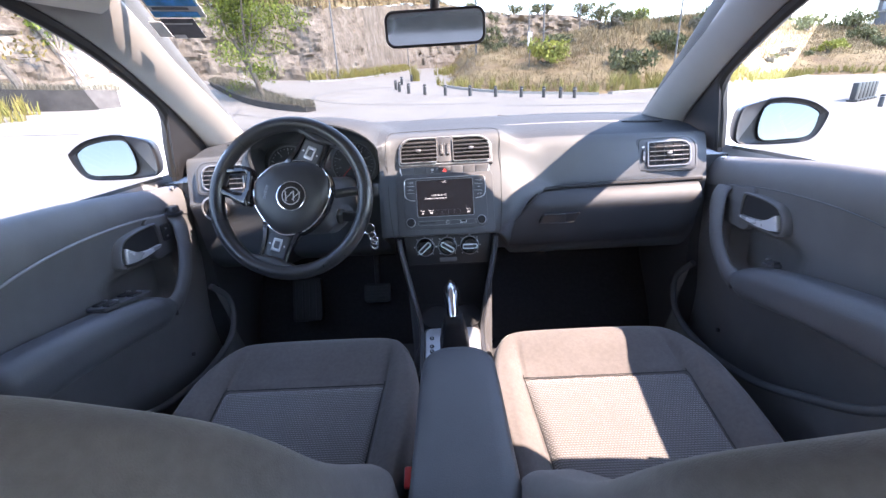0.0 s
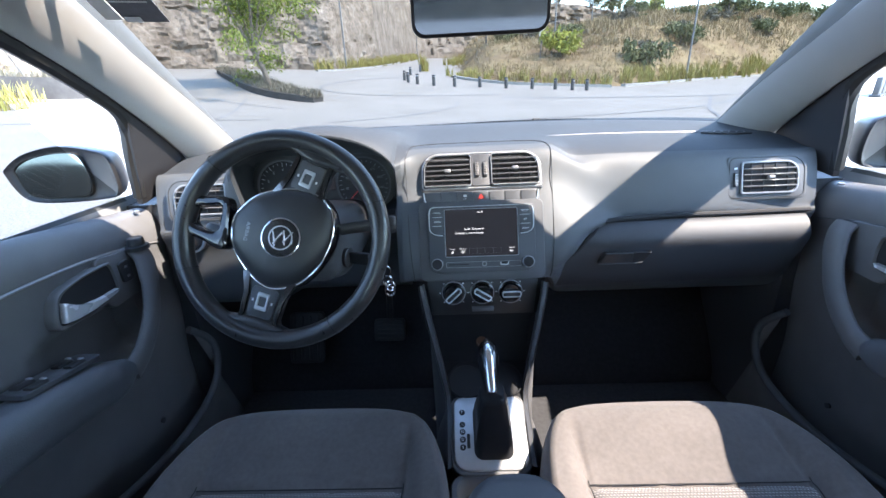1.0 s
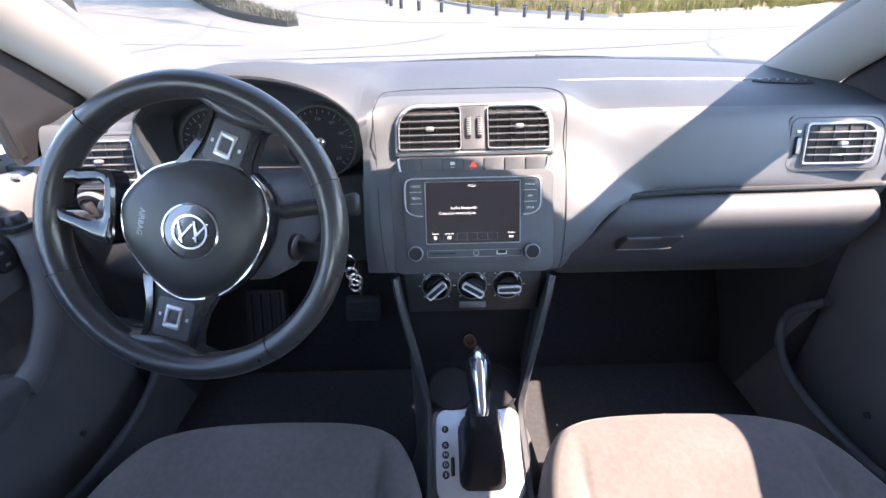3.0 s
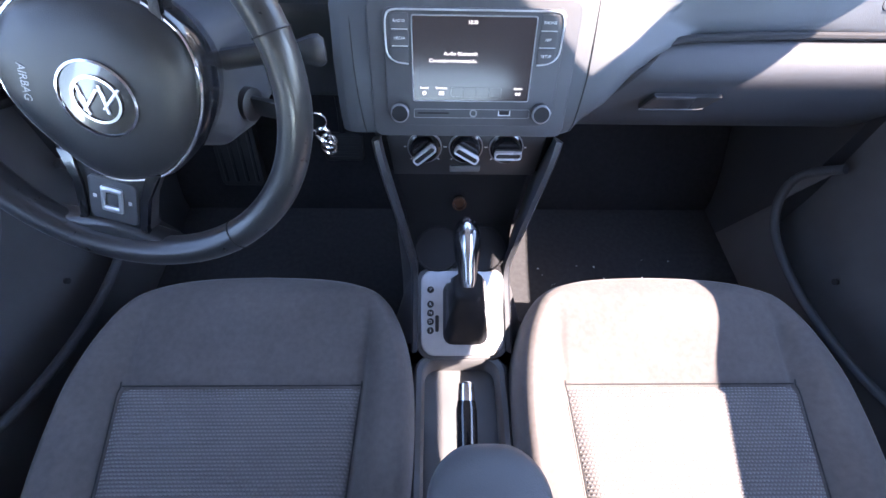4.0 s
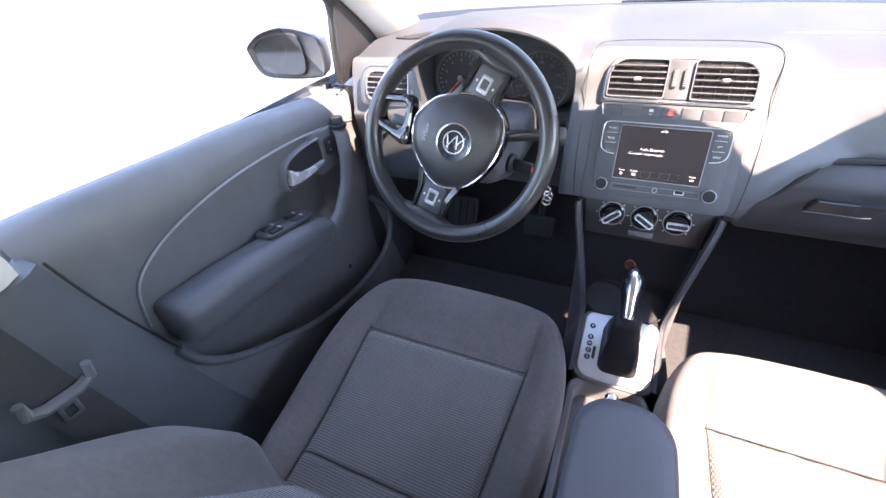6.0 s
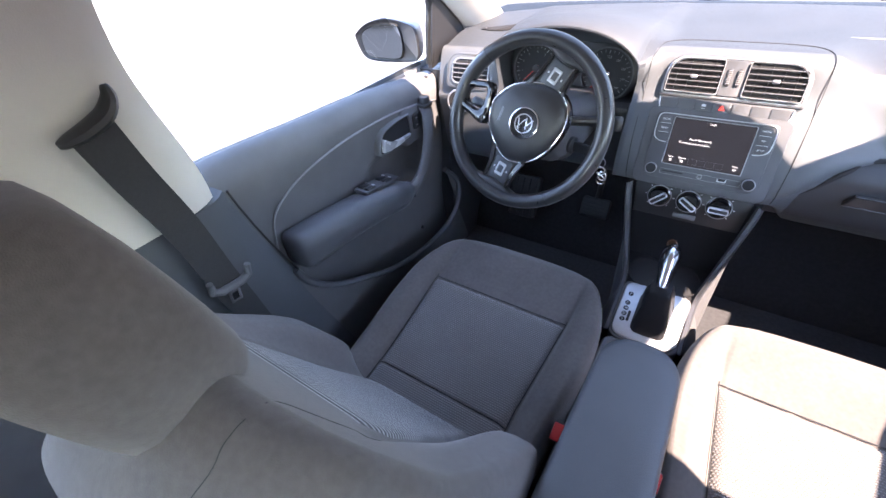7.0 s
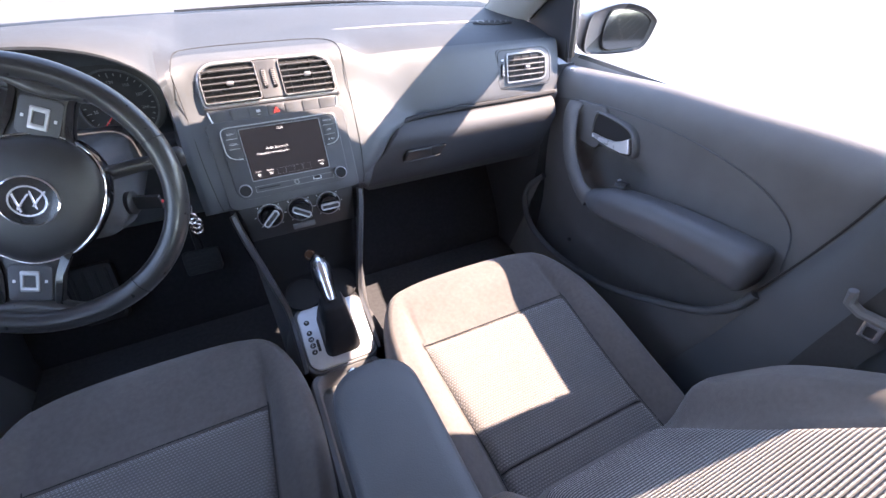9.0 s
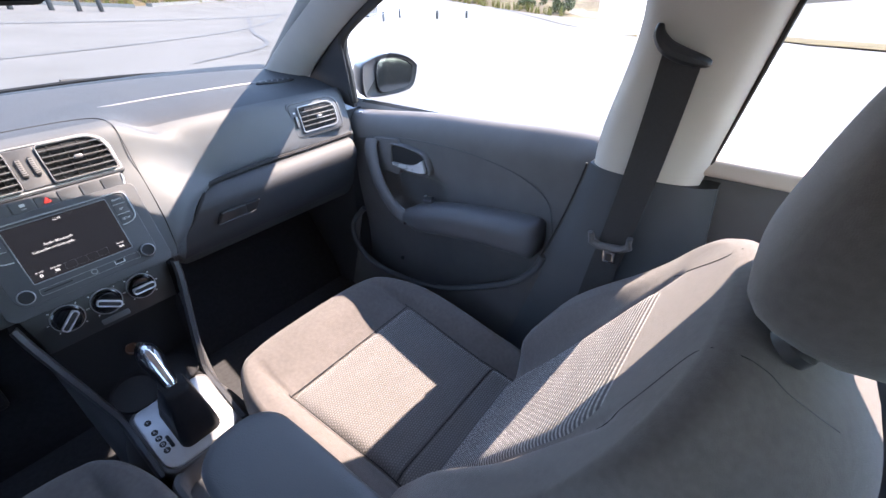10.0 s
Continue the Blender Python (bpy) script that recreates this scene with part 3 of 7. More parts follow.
put("handle_edge", tube(BM(), [hm_ @ Vector(p) for p in ((-0.050, -0.0145, 0.003), (0.030, -0.0145, 0.003), (0.044, -0.012, 0.003))], 0.0013, 6), STACK, gh)
put("handle_edge", tube(BM(), [hm_ @ Vector(p) for p in ((-0.038, 0.0145, 0.003), (0.018, 0.0145, 0.003))], 0.0011, 6), STACK, gh)
put("handle_flap", slab(BM(), [(-0.046, -0.012), (0.022, -0.012), (0.020, 0.011), (-0.038, 0.011)], 0.0, 0.0034, hm_, 0.001), BLACK, gh)
# seam round the centre hood
for s in (-1, 1):
    hood = []
    for x0, k in ((0.0, 17.5), (0.06, 17.5), (0.10, 17.8), (0.128, 18.6), (0.143, 20.5), (0.150, 24), (0.152, 28), (0.150, 34), (0.146, 40), (0.141, 46), (0.138, 50)):
        ln = dash_line(s * x0)
        a_, b_ = ln[int(k)], ln[min(len(ln) - 1, int(k) + 1)]
        q = a_.lerp(b_, k - int(k))
        hood.append(q + Vector((0, -0.0006, 0.0006)))
    put("hood_seam", tube(BM(), smooth_line(hood, 4), 0.0008, 5), SEAM, dashboard)
# airbag seam on the dash top
put("airbag_seam", tube(BM(), smooth_line([(0.170, 1.278, 1.0025), (0.30, 1.278, 1.0025), (0.45, 1.279, 0.9995), (0.575, 1.280, 0.9955)], 6), 0.0022, 6), VENTTRIM, dashboard, "pale airbag seam line")
def dash_top_z(x, y):
    """Height of the dashboard's top at a place."""
    line = dash_line(x)
    for a, b in zip(line, line[1:]):
        if b.y <= y <= a.y:
            return lerp(a.z, b.z, (a.y - y) / (a.y - b.y))
    return 1.0


for s in (-1, 1):
    lens = smooth_line([(-0.060, -0.004, 0), (-0.030, 0.013, 0), (0.0, 0.016, 0), (0.035, 0.012, 0), (0.062, 0.0, 0), (0.030, -0.013, 0), (0.0, -0.016, 0), (-0.035, -0.014, 0)], 4, True)
    pts = [(s * (0.592 + p.x), 1.262 + p.y) for p in lens]
    ring = [Vector((x, y, dash_top_z(x, y) + 0.0030)) for x, y in pts]
    # Near-black sheet on the dash top stands for the outlet's inner shade.
    dem = put("demister_outlet", loft(BM(), [[p - Vector((0, 0, 0.006)) for p in ring], ring]), VOID, dashboard, "dark slotted demister outlet")
    for k in range(6):
        x, y = s * (0.548 + 0.0175 * k), 1.262
        put("slat", add_box(BM(), (-0.0020, -0.012, 0.000), (0.0020, 0.012, 0.0046), 0.0008, 1, pose(x, y, dash_top_z(x, y), 0, s * 1.5, -s * 28)), BLACK, dem)
STK = axes((0, 1.007, 0.792), (1, 0, 0), (0, 0.37, 0.929), (0, -0.929, 0.37))
ROW = axes((0.002, 1.019, 0.791), (1, 0, 0), (0, 0.37, 0.929), (0, -0.929, 0.37))
VST = axes((0.005, 1.030, 0.790), (1, 0, 0), (0, 0.37, 0.929), (0, -0.929, 0.37)) @ Matrix.Translation((0, 0.145, 0.003)) @ pose(0, 0, 0, -9, 0, 0) @ Matrix.Translation((0, -0.145, 0))


def vent(parent, m, outer, inner, bars, knob_at, vanes, trim=VENTTRIM, proud=0.0105):
    # Near-black sheet behind the slats paints the shade of the duct.
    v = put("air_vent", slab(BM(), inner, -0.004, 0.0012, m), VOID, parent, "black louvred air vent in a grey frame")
    put("vent_frame", frame_ring(BM(), outer, inner, -0.004, proud, m, min(0.003, proud * 0.3)), trim, v)
    x0, x1 = min(p[0] for p in inner), max(p[0] for p in inner)
    y0, y1 = min(p[1] for p in inner), max(p[1] for p in inner)
    for k in range(vanes):
        x = lerp(x0, x1, (k + 0.7) / (vanes + 0.4))
        put("vane", add_box(BM(), (x - 0.0006, y0 + 0.002, 0.001), (x + 0.0006, y1 - 0.002, 0.0030), m=m), BLACK, v)
    for k in range(bars):
        y = lerp(y0, y1, (k + 1) / (bars + 1))
        inset = 0.001 + 0.010 * max(0, (k + 1) / (bars + 1) - 0.8)
        put("slat", add_box(BM(), (x0 + inset, y - 0.0008, 0.0030), (x1 - inset, y + 0.0008, 0.0090), 0.0004, 1, m @ Matrix.Translation((0, y, 0.0065)) @ pose(0, 0, 0, 14, 0, 0) @ Matrix.Translation((0, -y, -0.0065))), SLAT, v)
    put("vent_knob", slab(BM(), rrect(0.013, 0.0065, 0.003, 4, *knob_at), 0.009, 0.015, m, 0.002), VENTTRIM, v)
    return v


def corner_rect(x0, x1, y0, y1, radii, n=6):
    """A rectangle with its own radius at each corner: right top, left top, left bottom, right bottom."""
    out = []
    for k, (cx, cy, sx, sy, r) in enumerate(((x1, y1, -1, -1, radii[0]), (x0, y1, 1, -1, radii[1]), (x0, y0, 1, 1, radii[2]), (x1, y0, -1, 1, radii[3]))):
        for i in range(n + 1):
            a = math.pi / 2 * (k + i / n)
            out.append((cx + sx * r + r * math.cos(a), cy + sy * r + r * math.sin(a)))
    return out


# the centre stack
put("stack_backing", add_box(BM(), (-0.132, 1.030, 0.66), (0.132, 1.06, 0.80)), VOID, dashboard)
put("vent_surround", slab(BM(), corner_rect(-0.1255, 0.1255, 0.143, 0.2265, (0.037, 0.037, 0.004, 0.004)), -0.008, 0.003, VST, 0.003), STACK, dashboard, "dark grey surround of the centre vents")
put("vent_outline", tube(BM(), [VST @ Vector((x, y, 0.0032)) for x, y in corner_rect(-0.1215, 0.1215, 0.1475, 0.2220, (0.035, 0.035, 0.006, 0.006), 8)], 0.0017, 6, True), SILVER, dashboard, "thin silver outline of the centre vents")
MV = VST @ Matrix.Translation((0, 0, 0.003))
vent(dashboard, MV, corner_rect(-0.118, -0.0205, 0.151, 0.2185, (0.006, 0.032, 0.005, 0.005)), corner_rect(-0.1165, -0.0220, 0.1525, 0.217, (0.005, 0.030, 0.004, 0.004)), 5, (-0.069, 0.1815), 4, SILVER, 0.007)
vent(dashboard, MV, corner_rect(0.0205, 0.118, 0.151, 0.2185, (0.032, 0.006, 0.005, 0.005)), corner_rect(0.0220, 0.1165, 0.1525, 0.217, (0.030, 0.005, 0.004, 0.004)), 5, (0.069, 0.1835), 4, SILVER, 0.007)
put("vent_divider", slab(BM(), rrect(0.040, 0.068, 0.003, 3, 0, 0.1848), 0.0, 0.0055, VST, 0.001), STACK, dashboard, "dark grey panel between the centre vents")
for x in (-0.0085, 0.0085):
    w = put("thumb_wheel", slab(BM(), rrect(0.0075, 0.034, 0.003, 4, x, 0.186), 0.003, 0.009, VST, 0.002), BLACK, dashboard)
    for k in range(8):
        put("ridge", add_box(BM(), (x - 0.0033, 0.1735 + k * 0.0035, 0.008), (x + 0.0033, 0.1750 + k * 0.0035, 0.0098), m=VST), VENTTRIM, w)
    for y in (0.162, 0.2105):
        put("print_mark", add_box(BM(), (x - 0.003, y - 0.002, 0.004), (x + 0.003, y + 0.002, 0.0045), m=VST), WHITEMARK, w)
# the row of seven switches over the radio
row = put("switch_row_frame", slab(BM(), rrect(0.236, 0.029, 0.004, 4, 0, 0.130), -0.006, 0.0012, ROW, 0.002), STACK, dashboard, "dark switch row with a silver underline")
put("silver_underline", tube(BM(), [ROW @ Vector((x, y, 0.0020)) for x, y in ((-0.1165, 0.142), (-0.1150, 0.130), (-0.1125, 0.1215), (-0.107, 0.1185), (0, 0.1183), (0.107, 0.1185), (0.1125, 0.1215), (0.1150, 0.130), (0.1165, 0.142))], 0.0016, 6), SILVER, row, "thin silver line")
for k in range(7):
    x = -0.0965 + k * 0.0322
    b = put("switch", slab(BM(), rrect(0.0306, 0.0205, 0.002, 3, x, 0.1315), 0.0, 0.0036, ROW, 0.001), STACK, row, "black blank dashboard switch")
    if k == 2:
        put("print_mark", add_box(BM(), (x - 0.0035, 0.1315, 0.004), (x + 0.0035, 0.1362, 0.0047), m=ROW), WHITEMARK, b)
        put("print_mark", add_box(BM(), (x - 0.003, 0.1275, 0.004), (x + 0.003, 0.1282, 0.0047), m=ROW), WHITEMARK, b)
    if k == 3:
        tri = BM()
        slab(tri, [(x - 0.0055, 0.1275), (x + 0.0055, 0.1275), (x, 0.137)], 0.004, 0.0047, ROW)
        put("hazard_triangle", tri, GLOWRED, b, "red hazard warning triangle")
# the radio
put("stack_panel", slab(BM(), rrect(0.252, 0.160, 0.012, 5, 0, 0.046), -0.02, -0.0015, STK, 0.002), STACK, dashboard)
radio = thing("car_radio", STK @ Vector((0, 0.03, 0)), "black touchscreen car radio with two round knobs", "car radio")
put("body", slab(BM(), corner_rect(-0.1075, 0.1075, -0.0185, 0.1170, (0.010, 0.010, 0.022, 0.022)), -0.012, 0.003, STK, 0.002), STACK, radio)
trim = [(-0.0780, 0.0570), (-0.0900, 0.0585), (-0.0985, 0.0625), (-0.1035, 0.0700), (-0.1045, 0.0850), (-0.1040, 0.1040), (-0.1000, 0.1125), (-0.0900, 0.1148)]
trim = smooth_line([(x, y, 0) for x, y in trim], 4)
trim = [(p.x, p.y) for p in trim] + [(-p.x, p.y) for p in trim[::-1]]
put("trim_line", tube(BM(), [STK @ Vector((x, y, 0.0036)) for x, y in trim], 0.0011, 6), SILVER, radio, "thin bright trim line")
put("screen_frame", frame_ring(BM(), rrect(0.1475, 0.0970, 0.003, 3, -0.0005, 0.0615), rrect(0.1445, 0.0940, 0.002, 3, -0.0005, 0.0615), 0.002, 0.0050, STK, 0.0006), VENTTRIM, radio)
disp = put("screen", slab(BM(), rrect(0.1450, 0.0945, 0.002, 3, -0.0005, 0.0615), 0.0, 0.0042, STK), SCREEN, radio, "dark lit touchscreen with white text")
TX = STK @ Matrix.Translation((0, 0, 0.0045))
words("Audio Bluetooth", 0.0060, TX @ Matrix.Translation((0.0052, 0.0690, 0)), GLOWTEXT, disp, "lettering", "RIGHT")
words("Conexión interrumpida.", 0.0060, TX @ Matrix.Translation((0.0052, 0.0610, 0)), GLOWTEXT, disp, "lettering", "RIGHT")
words("12:30", 0.0052, TX @ Matrix.Translation((-0.002, 0.1025, 0)), GLOWTEXT, disp)
for txt, x in (("Fuente", -0.0593), ("Selección", -0.0377), ("Ajustes", 0.0586)):
    words(txt, 0.0038, TX @ Matrix.Translation((x, 0.0295, 0)), GLOWTEXT, disp)
put("icon", frame_ring(BM(), rrect(0.0045, 0.0050, 0.002, 3, -0.0593, 0.0230), rrect(0.0025, 0.0028, 0.001, 3, -0.0593, 0.0230), 0.004, 0.0046, STK, 0.0001), GLOWTEXT, disp)
for k in range(3):
    put("icon", add_box(BM(), (-0.0410, 0.0212 + 0.0017 * k, 0.004), (-0.0345, 0.0219 + 0.0017 * k, 0.0046), m=STK), GLOWTEXT, disp)
for x in (0.0570, 0.0606):
    put("icon", frame_ring(BM(), rrect(0.0032, 0.0032, 0.0014, 3, x, 0.0230), rrect(0.0016, 0.0016, 0.0007, 3, x, 0.0230), 0.004, 0.0046, STK, 0.0001), GLOWTEXT, disp)
for k in range(4):
    put("soft_key", frame_ring(BM(), rrect(0.0155, 0.0115, 0.001, 2, -0.0180 + 0.0160 * k, 0.0245), rrect(0.0150, 0.0110, 0.001, 2, -0.0180 + 0.0160 * k, 0.0245), 0.004, 0.0044, STK, 0.0001), STACK, disp)
for sx, names in ((-1, ("RADIO", "MEDIA", "")), (1, ("PHONE", "APP", "SETUP"))):
    for k, nm in enumerate(names):
        x, y = sx * 0.0880, 0.1030 - 0.0180 * k
        key = put("radio_key", slab(BM(), rrect(0.0215, 0.0165, 0.002, 3, x, y), 0.0, 0.0042, STK, 0.001), STACK, radio, "dark radio key")
        if k < 2:
            put("key_line", add_box(BM(), (x - 0.0095, y - 0.0088, 0.003), (x + 0.0095, y - 0.0080, 0.0048), m=STK), SILVER, key)
        if nm:
            words(nm, 0.0046, STK @ Matrix.Translation((x, y, 0.0044)), WHITEMARK, key)
put("lower_strip", frame_ring(BM(), rrect(0.150, 0.0115, 0.002, 3, 0.002, -0.0025), rrect(0.1488, 0.0103, 0.0015, 3, 0.002, -0.0025), 0.002, 0.0034, STK, 0.0002), VENTTRIM, radio)
for x in (-0.0905, 0.0905):
    kn = put("knob", lathe(BM(), [(0.0115, 0.0), (0.0115, 0.010), (0.0105, 0.012), (0.0, 0.012)], STK @ Matrix.Translation((x, 0.0, 0.002)), 28), BLACK, radio, "round black radio knob")
    put("knob_ring", lathe(BM(), [(0.0118, 0.009), (0.0118, 0.0115), (0.0100, 0.0126), (0.0104, 0.0118)], STK @ Matrix.Translation((x, 0.0, 0.002)), 28, False, False), VENTTRIM, kn)
    put("knob_face", lathe(BM(), [(0.0105, 0.0118), (0.0098, 0.0128), (0.0, 0.0128)], STK @ Matrix.Translation((x, 0.0, 0.002)), 28), VOID, kn)
put("card_slot", add_box(BM(), (-0.068, -0.003, 0.002), (-0.028, -0.001, 0.0034), m=STK), VOID, radio)
put("socket", lathe(BM(), [(0.005, 0.002), (0.005, 0.0038), (0.0035, 0.0038), (0.0032, 0.002)], STK @ Matrix.Translation((0.004, -0.002, 0)), 16), VENTTRIM, radio)
put("usb_port", add_box(BM(), (0.036, -0.005, 0.002), (0.052, 0.001, 0.0034), m=STK), WHITEMARK, radio)
put("port_opening", add_box(BM(), (0.0375, -0.0035, 0.002), (0.0505, 0.0014, 0.0037), m=STK), VOID, radio)

# outer vents, mirrored
for s in (-1, 1):
    mo = axes((s * 0.605, 1.117, 0.918), (1, 0.0, 0), (0, 0.26, 0.966), (0, -0.966, 0.26)) @ pose(0, 0, 0, 0, -s * 3, 0)
    pod = corner_rect(-0.082, 0.078, -0.046, 0.046, (0.034, 0.012, 0.012, 0.014)) if s > 0 else corner_rect(-0.078, 0.082, -0.046, 0.046, (0.012, 0.034, 0.014, 0.012))
    put("vent_pod", slab(BM(), pod, -0.03, 0.0024, mo, 0.0024, 4), DASH, dashboard, "grey side vent housing")
    put("pod_seam", tube(BM(), [mo @ Vector((x * 0.93, y * 0.90, 0.0024)) for x, y in pod], 0.0009, 5, True), SEAM, dashboard)
    mv = mo @ Matrix.Translation((0, 0, 0.0024))
    a, b = (0.026, 0.006), (0.022, 0.004)
    if s > 0:
        outer, inner = corner_rect(-0.054, 0.060, -0.034, 0.034, (a[0], a[1], 0.006, 0.016)), corner_rect(-0.050, 0.056, -0.030, 0.030, (0.024, b[1], 0.004, 0.014))
    else:
        outer, inner = corner_rect(-0.060, 0.054, -0.034, 0.034, (a[1], a[0], 0.016, 0.006)), corner_rect(-0.056, 0.050, -0.030, 0.030, (b[1], 0.024, 0.014, 0.004))
    vent(dashboard, mv, outer, inner, 4, (0, 0), 4, VENTTRIM, 0.0045)
    tw = put("thumb_wheel", slab(BM(), rrect(0.007, 0.030, 0.003, 4, -s * 0.064, -0.003), 0.0, 0.005, mv, 0.002), BLACK, dashboard)
    for k in range(8):
        put("ridge", add_box(BM(), (-s * 0.064 - 0.003, -0.0145 + k * 0.0031, 0.004), (-s * 0.064 + 0.003, -0.0132 + k * 0.0031, 0.0056), m=mv), VENTTRIM, tw)
    put("print_mark", add_box(BM(), (-s * 0.064 - 0.003, 0.018, 0.0008), (-s * 0.064 + 0.003, 0.022, 0.0016), m=mv), WHITEMARK, tw)

# instrument cluster under its hood
cl = axes((HOOD_X, 1.166, 0.934), (1, 0, 0), (0, 0.10, 0.995), (0, -0.995, 0.10))
cluster = put("instrument_panel", slab(BM(), rrect(0.326, 0.125, 0.055, 8), -0.004, 0.004, cl, 0.002), BLACK, dashboard, "dark instrument cluster with two round dials")
for sx in (-1, 1):
    mm = cl @ Matrix.Translation((sx * 0.090, -0.006, 0.004)) @ Matrix.Diagonal((1.14, 1.14, 1, 1))
    dial = put("dial", lathe(BM(), [(0.052, 0.0), (0.052, 0.002), (0.0, 0.002)], mm, 40), VOID, cluster)
    put("dial_ring", lathe(BM(), [(0.054, 0.0), (0.0545, 0.006), (0.0515, 0.006), (0.051, 0.0)], mm, 40, False, False), STACK, dial)
    for k in range(25):
        an = radians(225 - 270 * k / 24)
        long = 0.007 if k % 3 == 0 else 0.004
        put("tick", add_box(BM(), (0.048 - long, -0.0005, 0.002), (0.048, 0.0005, 0.0026), m=mm @ pose(0, 0, 0, 0, 0, math.degrees(an))), VENTTRIM, dial)
    for k in range(9):
        an = radians(225 - 270 * k / 8)
        num = str(k) if sx < 0 else str(k * 30)
        words(num, 0.0065, mm @ Matrix.Translation((0.0345 * math.cos(an), 0.0345 * math.sin(an), 0.0022)), VENTTRIM, dial)
    put("needle", add_box(BM(), (-0.008, -0.0008, 0.003), (0.040, 0.0008, 0.0045), m=mm @ pose(0, 0, 0, 0, 0, 225)), RED, dial, "red needle")
    put("needle_hub", lathe(BM(), [(0.008, 0.002), (0.008, 0.007), (0.006, 0.008), (0.0, 0.008)], mm, 20), CHROME if sx > 0 else BLACK, dial)
put("trip_display", slab(BM(), rrect(0.050, 0.044, 0.004, 3, 0, 0.006), 0.003, 0.0055, cl), SCREEN, cluster)
# light switch under the driver's vent
ls = axes((-0.640, 1.098, 0.838), (1, 0, 0), (0, 0.1, 0.995), (0, -0.995, 0.1))
lsw = put("light_switch", lathe(BM(), [(0.034, -0.02), (0.034, 0.006), (0.031, 0.009), (0.024, 0.009), (0.022, 0.004), (0.0, 0.004)], ls, 30), BLACK, dashboard, "round light switch with a chrome bezel")
put("switch_bezel", lathe(BM(), [(0.0345, 0.004), (0.034, 0.010), (0.030, 0.0105), (0.029, 0.006)], ls, 30, False, False), SILVER, lsw)
put("switch_knob", add_box(BM(), (-0.004, -0.018, 0.0), (0.004, 0.018, 0.020), 0.003, 2, ls), BLACK, lsw)

# ---------------------------------------------------------------- climate panel and centre console
console = thing("centre_console", (0, 0.9, 0.245), "dark plastic centre console with cup holders and a silver gear surround", "centre console")
CLM = axes((0, 1.018, 0.717), (1, 0, 0), (0, 0.20, 0.98), (0, -0.98, 0.20))
panel = [(-0.118, 0.042), (0.118, 0.042), (0.107, -0.045), (-0.107, -0.045)]
clim = put("climate_panel", slab(BM(), panel[::-1], -0.03, 0.0, CLM, 0.002), BLACK, console, "black climate panel with three rotary knobs")
for x, an in ((-0.0605, 42), (-0.0005, -32), (0.0585, 0)):
    mk = CLM @ Matrix.Translation((x, 0.003, 0)) @ pose(0, 0, 0, 0, 0, an)
    dial = put("climate_dial", lathe(BM(), [(0.0245, 0.0), (0.0245, 0.002), (0.021, 0.004), (0.019, 0.012), (0.0175, 0.014), (0.0, 0.014)], mk, 32), PIANO, clim, "round climate knob with a silver pointer bar")
    put("dial_ring", lathe(BM(), [(0.0252, 0.0005), (0.0252, 0.003), (0.0235, 0.0035), (0.0232, 0.001)], mk, 32, False, False), VENTTRIM, dial)
    grip = put("grip", add_box(BM(), (-0.019, -0.0055, 0.012), (0.019, 0.0055, 0.025), 0.004, 3, mk), BLACK, dial)
    put("grip_edge", frame_ring(BM(), rrect(0.0385, 0.0125, 0.004, 4), rrect(0.0345, 0.0075, 0.003, 4), 0.020, 0.0266, mk, 0.0008), LEVER, grip)
    for k in range(7):
        a = radians(225 - 270 * k / 6)
        put("print_mark", add_box(BM(), (-0.0015, -0.0008, 0.0), (0.0015, 0.0008, 0.0004), m=CLM @ Matrix.Translation((x + 0.0285 * math.cos(a), 0.003 + 0.0285 * math.sin(a), 0)) @ pose(0, 0, 0, 0, 0, math.degrees(a))), WHITEMARK, dial)
put("blower_button", slab(BM(), rrect(0.046, 0.011, 0.002, 3, 0, -0.033), 0, 0.0025, CLM, 0.001), HARD, clim)


for s in (-1, 1):
    line = smooth_line([(s * 0.1265, 1.000, 0.748), (s * 0.121, 0.988, 0.715), (s * 0.105, 0.968, 0.640), (s * 0.088, 0.945, 0.565), (s * 0.079, 0.925, 0.522), (s * 0.078, 0.86, 0.498), (s * 0.078, 0.80, 0.474)], 5)
    rings = []
    for p in line:
        d = Vector((s, 0, 0))
        rings.append([p + d * -0.006 + Vector((0, 0.010, 0.0)), p + d * -0.004 + Vector((0, -0.002, 0.002)), p + d * 0.003 + Vector((0, -0.004, 0.001)), p + d * 0.007 + Vector((0, 0.002, -0.003)), p + d * 0.008 + Vector((0, 0.03, -0.02))])
    put("console_rail", loft(BM(), rings), RAIL, console, "satin grey rail along the console")
    side = BM()
    def side_at(u, v, s=s, line=line):
        q = line[min(len(line) - 1, int(round(u * (len(line) - 1))))]
        flare = sstep(0.50, 0.85, u)
        bottom = Vector((s * lerp(0.118, 0.165, flare), lerp(1.10, 0.80, u), 0.245))
        top = q + Vector((s * 0.004, 0.02, -0.012))
        mid = Vector((q.x + s * lerp(-0.006, 0.028, flare), max(q.y, 1.02 - 0.22 * u) + 0.03, q.z - 0.06))
        f = top.lerp(mid, min(1, v * 3)) if v < 0.34 else mid.lerp(bottom, (v - 0.34) / 0.66)
        return f
    put("console_side", grid_sheet(side, side_at, span(0, 1, 16), span(0, 1, 12)), TUNNEL, console, "dark plastic flank of the console")
